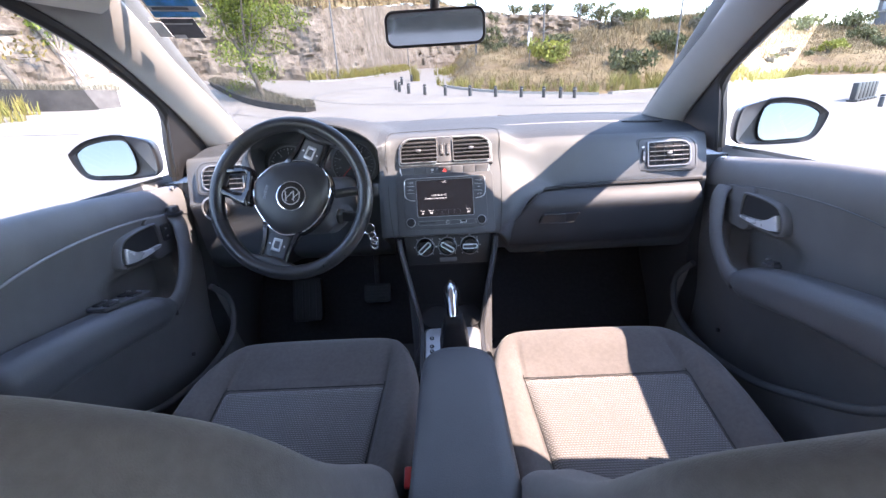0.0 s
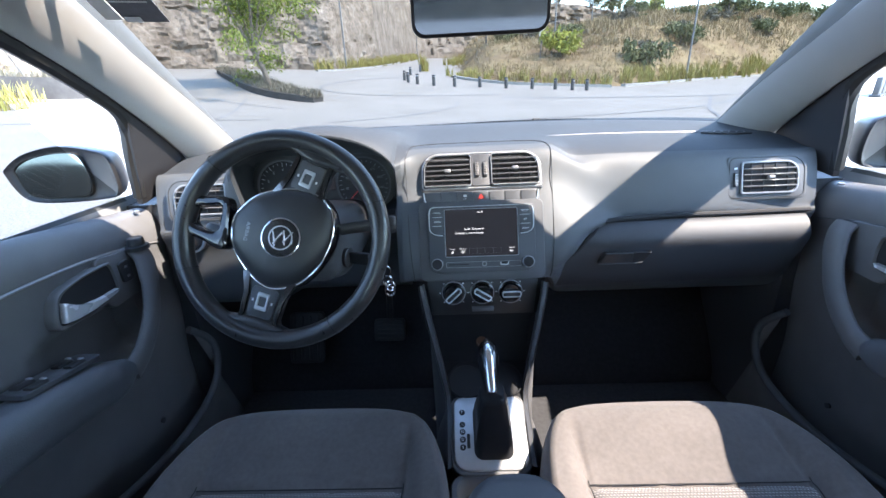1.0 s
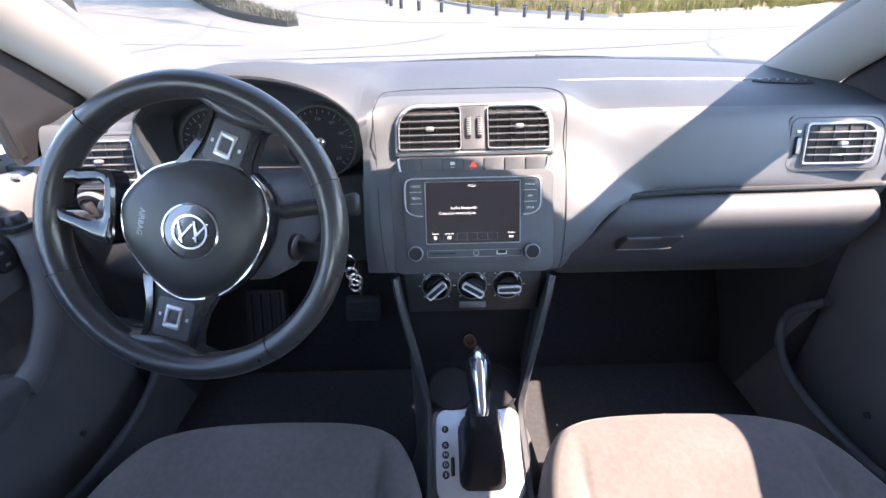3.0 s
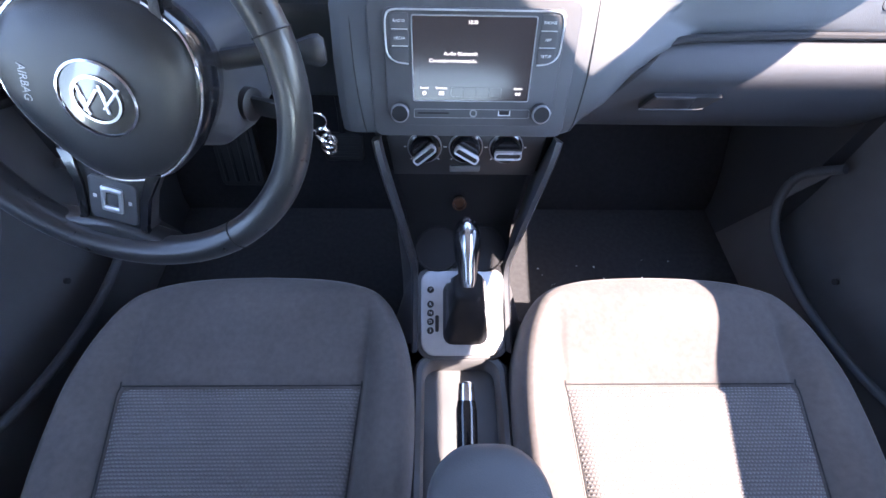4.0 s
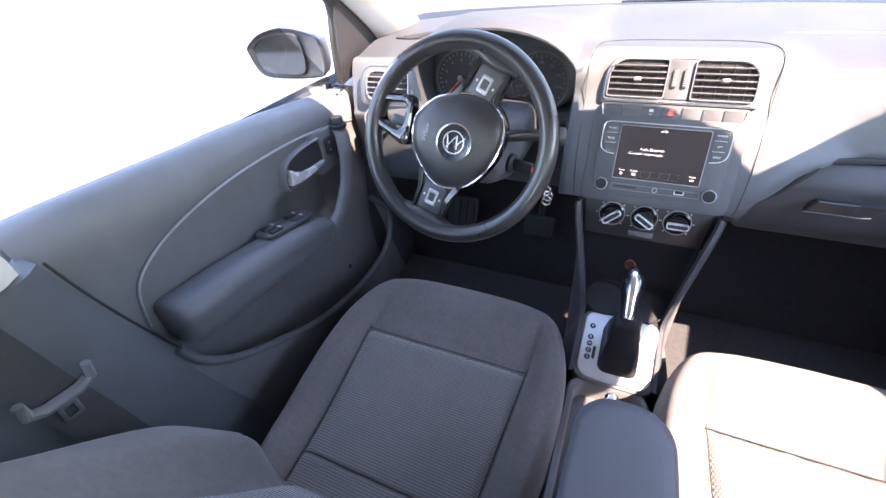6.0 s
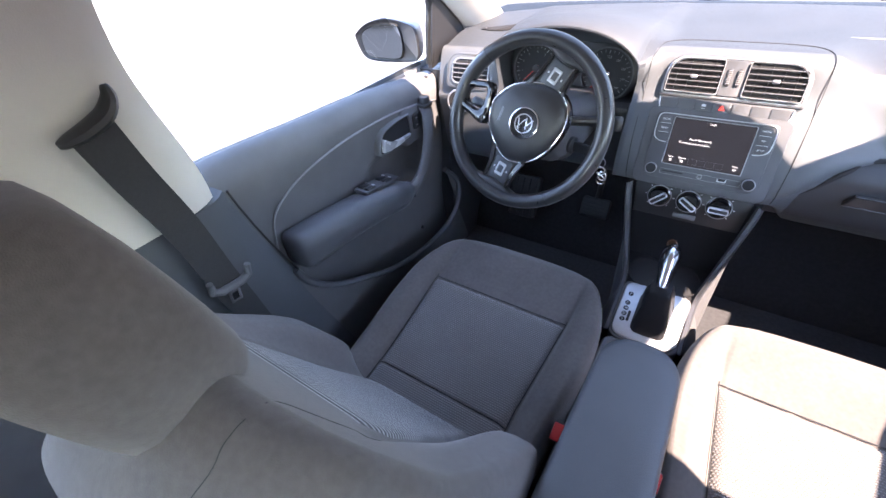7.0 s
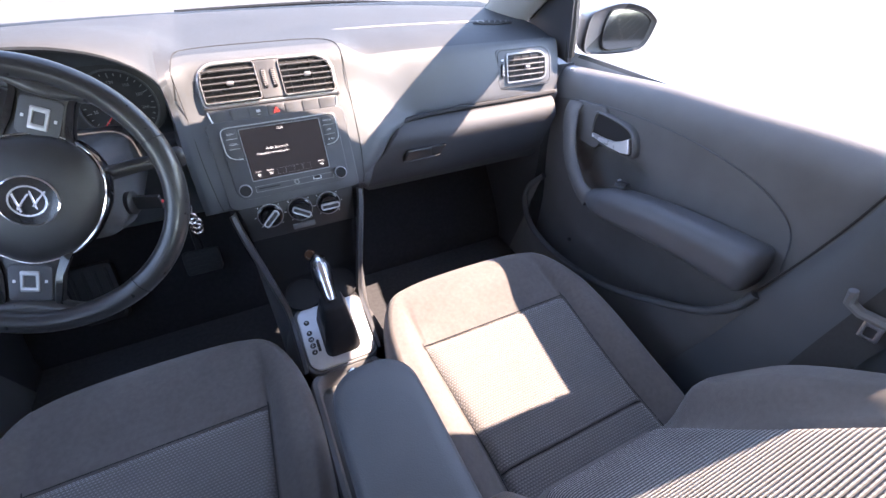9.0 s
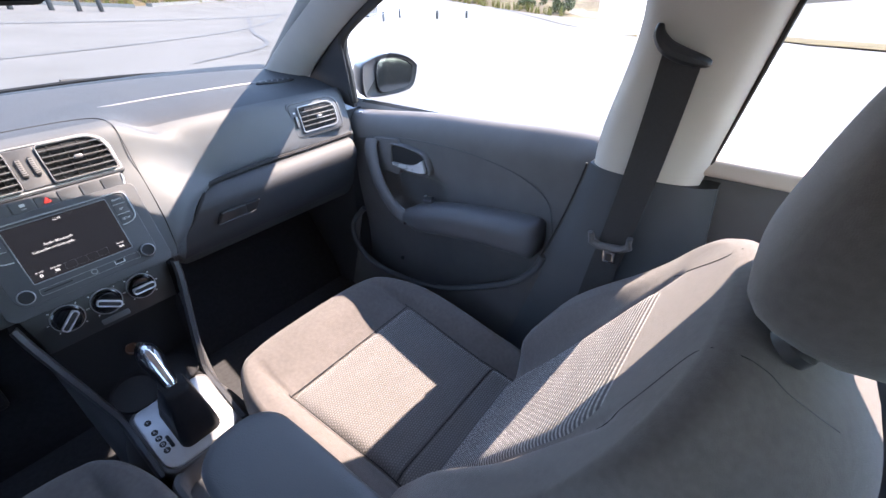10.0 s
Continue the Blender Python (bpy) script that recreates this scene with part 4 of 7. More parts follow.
# recess with cup holders
rec = loft(BM(), [[(-w, y, z), (w, y, z)] for w, y, z in ((0.112, 1.03, 0.668), (0.105, 1.035, 0.64), (0.097, 1.02, 0.59), (0.092, 1.005, 0.556), (0.088, 0.99, 0.548), (0.08, 0.92, 0.518), (0.08, 0.915, 0.512))], False)
put("console_recess", rec, RECESS, console)
for x in (-0.039, 0.039):
    mh = axes((x, 0.962, 0.5375), (1, 0, 0), (0, 0.93, 0.37), (0, -0.37, 0.93))
    # Shallow dish; its near-black colour stands for the shade of a deep holder.
    put("cup_holder", lathe(BM(), [(0.041, 0.0), (0.0405, 0.0045), (0.0385, 0.0045), (0.0375, 0.0015), (0.0, 0.0015)], mh, 32), VOID, console, "dark round cup holder")
    put("holder_rim", lathe(BM(), [(0.0418, 0.0), (0.0416, 0.0058), (0.0402, 0.0064), (0.0392, 0.0050)], mh, 40, False, False), RECESS, console)
SOCKET = material("dull_copper_socket", (0.10, 0.055, 0.035), 0.4, metal=0.7, vary=0.2, scale=60)
lt = axes((-0.004, 1.012, 0.602), (1, 0, 0), (0, 0.42, 0.907), (0, -0.907, 0.42))
put("power_socket", lathe(BM(), [(0.0105, -0.004), (0.012, 0.006), (0.009, 0.007), (0.0085, -0.001), (0.0, -0.001)], lt, 24), SOCKET, console, "round power socket")
# silver gear surround
gp = axes((0.0, 0.862, 0.4975), (1, 0, 0), (0, 0.93, 0.367), (0, -0.367, 0.93))
gate = corner_rect(-0.068, 0.070, -0.074, 0.068, (0.022, 0.018, 0.024, 0.024))
put("gear_base", slab(BM(), [(x * 1.1, y * 1.08) for x, y in gate], -0.05, 0.0, gp, 0.004), HARD, console)
gplate = put("gear_surround", slab(BM(), gate, -0.002, 0.006, gp, 0.003), SILVER, console, "satin silver gear lever surround")
for k, letter in enumerate("PRNDS"):
    y = 0.035 - (0.0 if k == 0 else 0.010) - 0.0145 * k
    ring = put("gear_mark", lathe(BM(), [(0.0058, 0.0058), (0.0058, 0.0066), (0.0, 0.0066)], gp @ Matrix.Translation((-0.052, y, 0)), 16), BLACK, gplate)
    words(letter, 0.0078, gp @ Matrix.Translation((-0.052, y, 0.0069)), WHITEMARK, ring)
put("gear_slot_mark", add_box(BM(), (-0.044, -0.035, 0.0058), (-0.038, -0.008, 0.0066), 0.0015, 1, gp), BLACK, gplate)
lever = thing("gear_lever", (0.004, 0.87, 0.503), "chrome automatic gear lever with a black leather boot", "gear lever")
boot = []
for k, (fx, fy, y, z, tw) in enumerate(((1.0, 1.0, 0.0, 0.0045, 0), (1.0, 1.0, 0.0, 0.010, 0.0), (0.93, 0.92, 0.004, 0.020, 0.5), (0.88, 0.84, 0.008, 0.030, -0.5), (0.84, 0.74, 0.014, 0.044, 0.6), (0.77, 0.62, 0.021, 0.060, -0.6), (0.70, 0.50, 0.027, 0.074, 0.5), (0.64, 0.43, 0.032, 0.086, 0.0), (0.55, 0.38, 0.035, 0.094, 0.0))):
    ring = []
    for j, (x, yy) in enumerate(rrect(0.074 * fx, 0.104 * fy, 0.012 * fx + 0.004, 4)):
        wob = 1 + 0.10 * tw * math.sin(2.3 * j + 1.7 * k)
        ring.append(gp @ Vector((0.006 + x * wob, -0.004 + yy * wob + y, z)))
    boot.append(ring)
put("boot", loft(BM(), boot), BOOT, lever, "creased black leather boot", 60)
st = gp @ Vector((0.005, 0.034, 0.088))
top = Vector((0.002, 0.940, 0.652))
d = (top - st)
ts = (0.0, 0.06, 0.14, 0.25, 0.38, 0.52, 0.66, 0.78, 0.88, 0.95, 0.99, 1.0)
shaft = [st + d * t for t in ts]
put("shaft", tube(BM(), shaft, [0.0135, 0.0145, 0.0145, 0.0160, 0.0185, 0.0205, 0.0212, 0.0204, 0.0172, 0.0128, 0.0080, 0.003], 20, flat=1.0, up=(0, 1, 0)), PIANO, lever, "gloss black egg-shaped grip")
away = Vector((0, -0.62, 0.35)).normalized()
face = [p + away * w for p, w in zip(shaft[:-1], (0.005, 0.006, 0.0065, 0.0072, 0.0082, 0.0092, 0.0100, 0.0100, 0.0080, 0.0045, 0.001))]
put("chrome_face", tube(BM(), face, [0.0102, 0.0112, 0.0112, 0.0115, 0.0122, 0.0128, 0.0128, 0.0122, 0.0108, 0.0096, 0.0072], 18, flat=1.0, up=(0, 1, 0)), CHROME, lever, "polished chrome grip face")
# rear part of the console: tray, hand brake, armrest
tray = BM()
add_box(tray, (-0.085, 0.10, 0.25), (0.085, 0.80, 0.418), 0.006, 2)
put("tunnel", tray, HARD, console)
rim_o, rim_i = corner_rect(-0.078, 0.074, 0.30, 0.80, (0.03, 0.03, 0.01, 0.01)), corner_rect(-0.062, 0.058, 0.31, 0.785, (0.022, 0.022, 0.008, 0.008))
put("tray_rim", frame_ring(BM(), rim_o, rim_i, 0.40, 0.462, Matrix(), 0.006), HARD, console)
brake = thing("hand_brake", (0, 0.5, 0.42), "black hand brake lever with a chrome button", "hand brake")
put("lever", tube(BM(), [(0.002, 0.46, 0.430), (0.002, 0.55, 0.462), (0.002, 0.64, 0.490), (0.002, 0.70, 0.506), (0.002, 0.712, 0.509)], [0.013, 0.014, 0.0155, 0.0155, 0.013], 16), PIANO, brake)
put("button", tube(BM(), [(0.002, 0.705, 0.507), (0.002, 0.722, 0.5115), (0.002, 0.735, 0.515), (0.002, 0.738, 0.516)], [0.0125, 0.0122, 0.011, 0.006], 16), CHROME, brake, "chrome release button")
arm = thing("armrest", (0, 0.4, 0.42), "padded dark vinyl centre armrest", "armrest")
AX = 0.011
ar_out = smooth_line([(x, y, 0) for x, y in ((0.066, 0.55), (0.060, 0.600), (0.035, 0.628), (0.0, 0.634), (-0.035, 0.628), (-0.060, 0.600), (-0.066, 0.55), (-0.068, 0.40), (-0.070, 0.22), (-0.060, 0.13), (0.060, 0.13), (0.070, 0.22), (0.068, 0.40))], 4, True)
rows = [(0.86, 0.585, 0), (0.96, 0.588, 0), (1.0, 0.602, 0), (1.0, 0.635, 0), (0.985, 0.655, 0), (0.94, 0.668, 0), (0.85, 0.675, 0), (0.6, 0.678, 0), (0.3, 0.679, 0), (0.05, 0.679, 0)]
put("pad", pillow(BM(), [(p.x + AX, p.y) for p in ar_out], Matrix(), rows), VINYL, arm, sharp=60)
put("base", add_box(BM(), (-0.052, 0.14, 0.40), (0.052, 0.50, 0.59), 0.01, 2), HARD, arm)

# ---------------------------------------------------------------- steering wheel, column and pedals
WC = Vector((-0.342, 0.882, 0.903))
WHL = axes(WC, (1, 0, 0), (0, math.sin(radians(23)), math.cos(radians(23))), (0, -math.cos(radians(23)), math.sin(radians(23))))
wheel = thing("steering_wheel", WC, "black leather three-spoke steering wheel turned to one side", "steering wheel")
rim = [WHL @ Vector((0.1670 * math.cos(a), 0.1670 * math.sin(a), 0)) for a in span(0, 2 * math.pi, 96)[:-1]]
put("rim", tube(BM(), rim, 0.0160, 16, True, 1.12, up=WHL.to_3x3() @ Vector((0, 0, 1))), RIMSKIN, wheel, "worn black leather rim")
for a in (18, 130, 196, 300):
    p = [WHL @ (Vector((0.1670 * math.cos(radians(a)), 0.1670 * math.sin(radians(a)), 0)) + 0.0168 * (math.cos(b) * Vector((math.cos(radians(a)), math.sin(radians(a)), 0)) + 1.1 * math.sin(b) * Vector((0, 0, 1)))) for b in span(0, 2 * math.pi, 20)[:-1]]
    put("rim_seam", tube(BM(), p, 0.0007, 5, True), SEAM, wheel)
pad_pts = smooth_line([(-0.060, 0.068, 0), (-0.033, 0.077, 0), (0.0, 0.081, 0), (0.031, 0.079, 0), (0.053, 0.072, 0), (0.073, 0.055, 0), (0.083, 0.034, 0), (0.084, 0.009, 0), (0.074, -0.023, 0), (0.053, -0.054, 0), (0.021, -0.078, 0), (-0.015, -0.084, 0), (-0.042, -0.078, 0), (-0.070, -0.055, 0), (-0.096, -0.018, 0), (-0.101, 0.010, 0), (-0.095, 0.040, 0)], 4, True)
pad_out = [(p.x * (0.87 if p.x < 0 else 0.99), p.y) for p in pad_pts]
MP = WHL @ Matrix.Translation((0.005, 0.001, -0.016))
put("pad_surround", pillow(BM(), pad_out, MP, [(0.80, -0.040, 0), (0.98, -0.034, 0), (1.04, -0.010, 0), (1.045, 0.006, 0), (1.02, 0.014, 0), (0.9, 0.015, 0)]), PIANO, wheel, "gloss black surround of the pad", 60)
put("airbag_pad", pillow(BM(), pad_out, MP, [(0.80, -0.01, 0), (0.97, 0.0, 0), (0.985, 0.016, 0), (0.965, 0.0215, 0), (0.92, 0.0255, 0), (0.82, 0.030, 0), (0.6, 0.034, 0), (0.3, 0.036, 0), (0.02, 0.036, 0)]), LEATHER, wheel, "grained black airbag pad", 60)
put("chrome_line", tube(BM(), [MP @ Vector((x * 1.0, y * 1.0, 0.0165)) for x, y in pad_out], 0.0019, 6, True), CHROME, wheel, "thin chrome line round the pad")
me_ = MP @ Matrix.Translation((0.003, -0.001, 0.0350))
em = put("emblem", lathe(BM(), [(0.031, -0.002), (0.031, 0.002), (0.0, 0.002)], me_, 40), PIANO, wheel, "round chrome emblem")
put("emblem_ring", lathe(BM(), [(0.0325, 0.0), (0.0325, 0.0030), (0.0305, 0.0036), (0.0300, 0.001)], me_, 40, False, False), CHROME, em)
put("emblem_inner_ring", lathe(BM(), [(0.0200, 0.001), (0.0200, 0.0040), (0.0178, 0.0040), (0.0174, 0.001)], me_, 40, False, False), CHROME, em)
for x, an in ((-0.0055, 68), (0.0055, -68), (-0.0115, -64), (0.0115, 64)):
    put("emblem_bar", add_box(BM(), (-0.0125, -0.0016, 0.001), (0.0125, 0.0016, 0.0038), 0.0008, 1, me_ @ Matrix.Translation((x, 0.0, 0)) @ pose(0, 0, 0, 0, 0, an - 22)), CHROME, em)
words("AIRBAG", 0.0090, MP @ Matrix.Translation((-0.054, 0.012, 0.0344)) @ pose(0, 0, 0, 0, 0, -105), VENTTRIM, wheel)
for a, r_sw in ((64, 0.108), (252, 0.109)):
    ms = WHL @ pose(0, 0, -0.006, 0, 0, a)
    sp = [(0.060, 0.044), (0.100, 0.032), (0.135, 0.030), (0.160, 0.042), (0.160, -0.042), (0.135, -0.030), (0.100, -0.032), (0.060, -0.044)]
    spoke = put("spoke", slab(BM(), sp[::-1], -0.016, 0.006, ms, 0.004), BLACK, wheel, "black spoke with switches")
    root = smooth_line([(0.136, 0.0, 0), (0.138, 0.022, 0), (0.143, 0.044, 0), (0.1465, 0.068, 0), (0.154, 0.060, 0), (0.165, 0.0, 0), (0.154, -0.060, 0), (0.1465, -0.068, 0), (0.143, -0.044, 0), (0.138, -0.022, 0)], 4, True)
    put("spoke_root", pillow(BM(), [(p.x, p.y) for p in root], ms, [(0.8, -0.014, 0), (1.0, -0.010, 0), (1.02, 0.0, 0), (0.98, 0.008, 0), (0.85, 0.0115, 0), (0.4, 0.0125, 0), (0.05, 0.0125, 0)]), RIMSKIN, spoke, "leather root of the spoke", 60)
    for w in (-1, 1):
        strip = [(0.066, w * 0.034), (0.066, w * 0.046), (0.100, w * 0.0345), (0.136, w * 0.032), (0.150, w * 0.036), (0.150, w * 0.029), (0.134, w * 0.025), (0.100, w * 0.0265)]
        put("spoke_trim", slab(BM(), strip[::w], 0.003, 0.0095, ms, 0.0012), PIANO, spoke)
    put("switch_pod", slab(BM(), rrect(0.050, 0.046, 0.006, 4, r_sw + 0.002, 0), 0.002, 0.0085, ms, 0.002), STACK, spoke)
    put("switch_frame", frame_ring(BM(), rrect(0.029, 0.0200, 0.002, 3, r_sw, 0), rrect(0.016, 0.0125, 0.001, 3, r_sw, 0), 0.006, 0.0115, ms, 0.001), SILVER, spoke, "silver switch frame")
    for w in (-1, 1):
        put("switch_mark", add_box(BM(), (r_sw - 0.002, w * 0.0165 - 0.0015, 0.008), (r_sw + 0.002, w * 0.0165 + 0.0015, 0.0092), m=ms), WHITEMARK, spoke)
sp_o = smooth_line([(-0.152, 0.074, 0), (-0.120, 0.075, 0), (-0.086, 0.070, 0), (-0.086, 0.030, 0), (-0.096, -0.014, 0), (-0.134, 0.004, 0), (-0.160, 0.019, 0), (-0.164, 0.046, 0)], 5, True)
sp_i = smooth_line([(-0.142, 0.058, 0), (-0.120, 0.060, 0), (-0.097, 0.058, 0), (-0.099, 0.036, 0), (-0.106, 0.016, 0), (-0.130, 0.021, 0), (-0.146, 0.030, 0), (-0.149, 0.046, 0)], 5, True)
put("spoke", frame_ring(BM(), [(p.x, p.y) for p in sp_o], [(p.x, p.y) for p in sp_i], -0.018, 0.009, WHL, 0.003), PIANO, wheel, "gloss black split spoke with an opening")

column = thing("steering_column", (-0.34, 1.0, 0.85), "dark plastic steering column cover with stalks and ignition key", "steering column")
rings = []
for y, w, z0, z1 in ((0.915, 0.050, 0.820, 0.925), (0.93, 0.066, 0.800, 0.935), (0.98, 0.076, 0.785, 0.925), (1.05, 0.082, 0.785, 0.91), (1.13, 0.085, 0.79, 0.90), (1.20, 0.085, 0.79, 0.89)):
    rings.append([(-0.335 + x, y, (z0 + z1) / 2 + zz) for x, zz in rrect(2 * w, z1 - z0, 0.03, 5)])
put("shroud", loft(BM(), rings), STACK, column)
put("stalk", tube(BM(), smooth_line([(-0.285, 0.955, 0.888), (-0.23, 0.965, 0.892), (-0.19, 0.972, 0.892), (-0.162, 0.976, 0.891)], 4), [0.008] * 9 + [0.010, 0.012, 0.012, 0.009], 10, flat=1.4), BLACK, column, "black wiper stalk")
put("stalk", tube(BM(), smooth_line([(-0.40, 0.955, 0.888), (-0.45, 0.965, 0.892), (-0.49, 0.972, 0.892), (-0.52, 0.976, 0.891)], 4), [0.008] * 9 + [0.010, 0.012, 0.012, 0.009], 10, flat=1.4), BLACK, column, "black indicator stalk")
ig = axes((-0.262, 0.965, 0.832), (0.3, 0.95, 0), (0, 0, 1), (0.95, -0.3, 0))
put("ignition", lathe(BM(), [(0.019, -0.03), (0.019, 0.008), (0.015, 0.010), (0.0, 0.010)], ig, 24), BLACK, column)
key = put("key", add_box(BM(), (-0.004, -0.012, 0.008), (0.004, 0.012, 0.050), 0.003, 2, ig), BLACK, column, "black car key")
put("key_ring", tube(BM(), [Vector((-0.198, 0.985, 0.790)) + 0.014 * Vector((math.cos(a), 0.2 * math.cos(a), math.sin(a))) for a in span(0, 2 * math.pi, 20)[:-1]], 0.0012, 6, True), CHROME, key)
for k, (x, z) in enumerate(((-0.191, 0.770), (-0.187, 0.757), (-0.189, 0.746))):
    put("key_tag", tube(BM(), [Vector((x, 0.985, z)) + 0.009 * Vector((math.cos(a), 0.3 * math.sin(k), 1.2 * math.sin(a))) for a in span(0, 2 * math.pi, 16)[:-1]], 0.0026, 6, True), CHROME, key, "small chrome key tag")
put("red_mark", add_box(BM(), (-0.003, -0.003, 0.05), (0.003, 0.003, 0.052), 0.001, 1, ig), RED, key)

pedal = thing("brake_pedal", (-0.26, 1.32, 0.45), "black ribbed rubber brake pedal", "pedal")
mp = pose(-0.262, 1.32, 0.445, -28, 0, 0) @ pose(0, 0, 0, 90, 0, 0)
put("pad", slab(BM(), rrect(0.092, 0.066, 0.010, 4), -0.004, 0.012, mp, 0.004), RUBBER, pedal)
for k in range(5):
    put("rib", add_box(BM(), (-0.036, -0.024 + 0.012 * k - 0.002, 0.010), (0.036, -0.024 + 0.012 * k + 0.002, 0.0145), 0.001, 1, mp), RUBBER, pedal)
put("arm", tube(BM(), [(-0.262, 1.325, 0.45), (-0.262, 1.36, 0.52), (-0.262, 1.37, 0.64)], 0.010, 8), RUBBER, pedal)
rest = thing("foot_rest", (-0.505, 1.28, 0.40), "dark ribbed plastic foot rest", "foot rest")
mr = pose(-0.505, 1.29, 0.445, -24, 0, 0) @ pose(0, 0, 0, 90, 0, 0)
put("plate", slab(BM(), rrect(0.100, 0.150, 0.012, 4), -0.01, 0.012, mr, 0.004), RUBBER, rest)
for k in range(4):
    put("rib", add_box(BM(), (-0.036 + 0.024 * k - 0.004, -0.064, 0.010), (-0.036 + 0.024 * k + 0.004, 0.064, 0.0155), 0.002, 1, mr), RUBBER, rest)

# ---------------------------------------------------------------- front seats
from mathutils.bvhtree import BVHTree

CUSH = [(0.0, 0.937), (0.10, 0.931), (0.17, 0.912), (0.215, 0.872), (0.244, 0.805), (0.257, 0.72), (0.257, 0.62), (0.246, 0.50), (0.236, 0.40), (0.20, 0.345), (0.0, 0.335)]


def insert_w(y):
    """Half width of the cushion's woven insert."""
    return lerp(0.160, 0.176, min(1.0, max(0.0, (y - 0.5) / 0.233)))


def cushion_z(dx, y):
    a = abs(dx)
    z = 0.503 + 0.11 * min(0.0, y - 0.74) + 0.026 * sstep(0.74, 0.86, y) - 0.030 * sstep(0.87, 0.955, y)
    z += 0.030 * sstep(0.160, 0.215, a) * (1 - 0.8 * sstep(0.74, 0.86, y))
    z -= 0.009 * math.exp(-((a - insert_w(y) - 0.003) / 0.007) ** 2) * (1 - sstep(0.80, 0.88, y))
    z -= 0.007 * math.exp(-((y - 0.735) / 0.007) ** 2) * (1 - sstep(0.17, 0.19, a))
    return z


BACK = [(0.0, 0.566), (0.08, 0.561), (0.14, 0.542), (0.195, 0.502), (0.230, 0.446), (0.250, 0.365), (0.262, 0.23), (0.260, 0.10), (0.235, 0.0), (0.15, -0.04), (0.0, -0.05)]


def back_h(dx, sv):
    a = abs(dx)
    h = 0.052 * sstep(0.138, 0.205, a) * (1 - 0.95 * sstep(0.16, 0.42, sv)) * sstep(-0.05, 0.06, sv)
    h += 0.008 * math.exp(-((sv - 0.04) / 0.10) ** 2) * (1 - sstep(0.1, 0.16, a))
    h -= 0.006 * math.exp(-((a - 0.137 - 0.02 * (sv - 0.2)) / 0.007) ** 2) * (1 - sstep(0.42, 0.46, sv))
    return h


for s, who in ((-1, "driver"), (1, "passenger")):
    cx = s * 0.333
    seat = thing("front_seat", (cx, 0.5, 0.245), "charcoal cloth front car seat with dotted insert" if s < 0 else "charcoal cloth front car seat partly in bright sun" , "car seat", "front seats")
    half = smooth_line([(x, y, 0) for x, y in CUSH], 5)
    outline = [(p.x, p.y) for p in half] + [(-p.x, p.y) for p in half[-2:0:-1]]
    m = Matrix.Translation((cx, 0, 0))
    rows = [(0.86, 0.30, 0), (0.95, 0.33, 0), (0.99, 0.40, 0), (1.0, 0.445, 0), (0.998, -0.055, 1), (0.99, -0.036, 1), (0.975, -0.018, 1), (0.95, -0.006, 1), (0.92, 0, 1)] + [(0.91 - 0.0125 * k, 0, 1) for k in range(40)] + [(f, 0, 1) for f in (0.38, 0.33, 0.25, 0.15, 0.05)]
    put("cushion", pillow(BM(), outline, m, rows, cushion_z), CLOTH, seat, "", 70)
    for nm, y0, y1 in (("cushion_insert", 0.463, 0.732), ("cushion_insert", 0.345, 0.457)):
        us, vs = span(-1, 1, 40), span(y0, y1, 24)
        g = [[(cx + u * insert_w(v), v, cushion_z(u * insert_w(v), v) + 0.0045 - 0.0022 * abs(u) ** 14 - 0.0015 * (abs(2 * (v - y0) / (y1 - y0) - 1)) ** 14) for u in us] for v in vs]
        put(nm, loft(BM(), g, False, uv=[[(u * insert_w(v), v) for u in us] for v in vs]), WEAVE, seat, "grey dotted woven cloth insert", 70)
    put("cushion_seam", tube(BM(), [(cx + u, 0.460, cushion_z(u, 0.460) + 0.003) for u in span(-0.160, 0.160, 20)], 0.0011, 6), SEAM, seat)
    put("front_seam", tube(BM(), [(cx + u, 0.7365, cushion_z(u, 0.7365) + 0.0066) for u in span(-0.177, 0.177, 40)], 0.0011, 6), SEAM, seat)
    for w in (-1, 1):
        put("side_seam", tube(BM(), [(cx + w * (insert_w(v) + 0.0025), v, cushion_z(insert_w(v) + 0.0025, v) + 0.0060) for v in span(0.35, 0.742, 50)], 0.0011, 6), SEAM, seat)
    put("seat_base", add_box(BM(), (cx - 0.20, 0.36, 0.245), (cx + 0.20, 0.80, 0.40), 0.02, 2), BLACK, seat)
    put("side_cover", add_box(BM(), (cx + s * 0.262 - 0.012, 0.30, 0.30), (cx + s * 0.262 + 0.012, 0.66, 0.43), 0.010, 3), BLACK, seat)
    recline = 27.0 if s < 0 else 30.5
    c, sn = math.cos(radians(recline)), math.sin(radians(recline))
    mb = axes((cx, 0.372, 0.478), (1, 0, 0), (0, -sn, c), (0, c, sn))
    half = smooth_line([(x, y, 0) for x, y in BACK], 5)
    outline = [(p.x, p.y) for p in half] + [(-p.x, p.y) for p in half[-2:0:-1]]
    rows = [(0.60, -0.150, 0), (0.86, -0.146, 0), (0.955, -0.128, 0), (0.995, -0.085, 0), (1.0, -0.02, 0.2), (0.998, 0.0, 0.5), (0.985, 0.012, 0.8), (0.96, 0.020, 1), (0.93, 0.024, 1)] + [(0.915 - 0.0125 * k, 0.025, 1) for k in range(46)] + [(f, 0.025, 1) for f in (0.3, 0.2, 0.1, 0.03)]
    shell = pillow(BM(), outline, mb, rows, back_h)
    skin = BVHTree.FromBMesh(shell)
    put("backrest", shell, CLOTH, seat, "", 70)
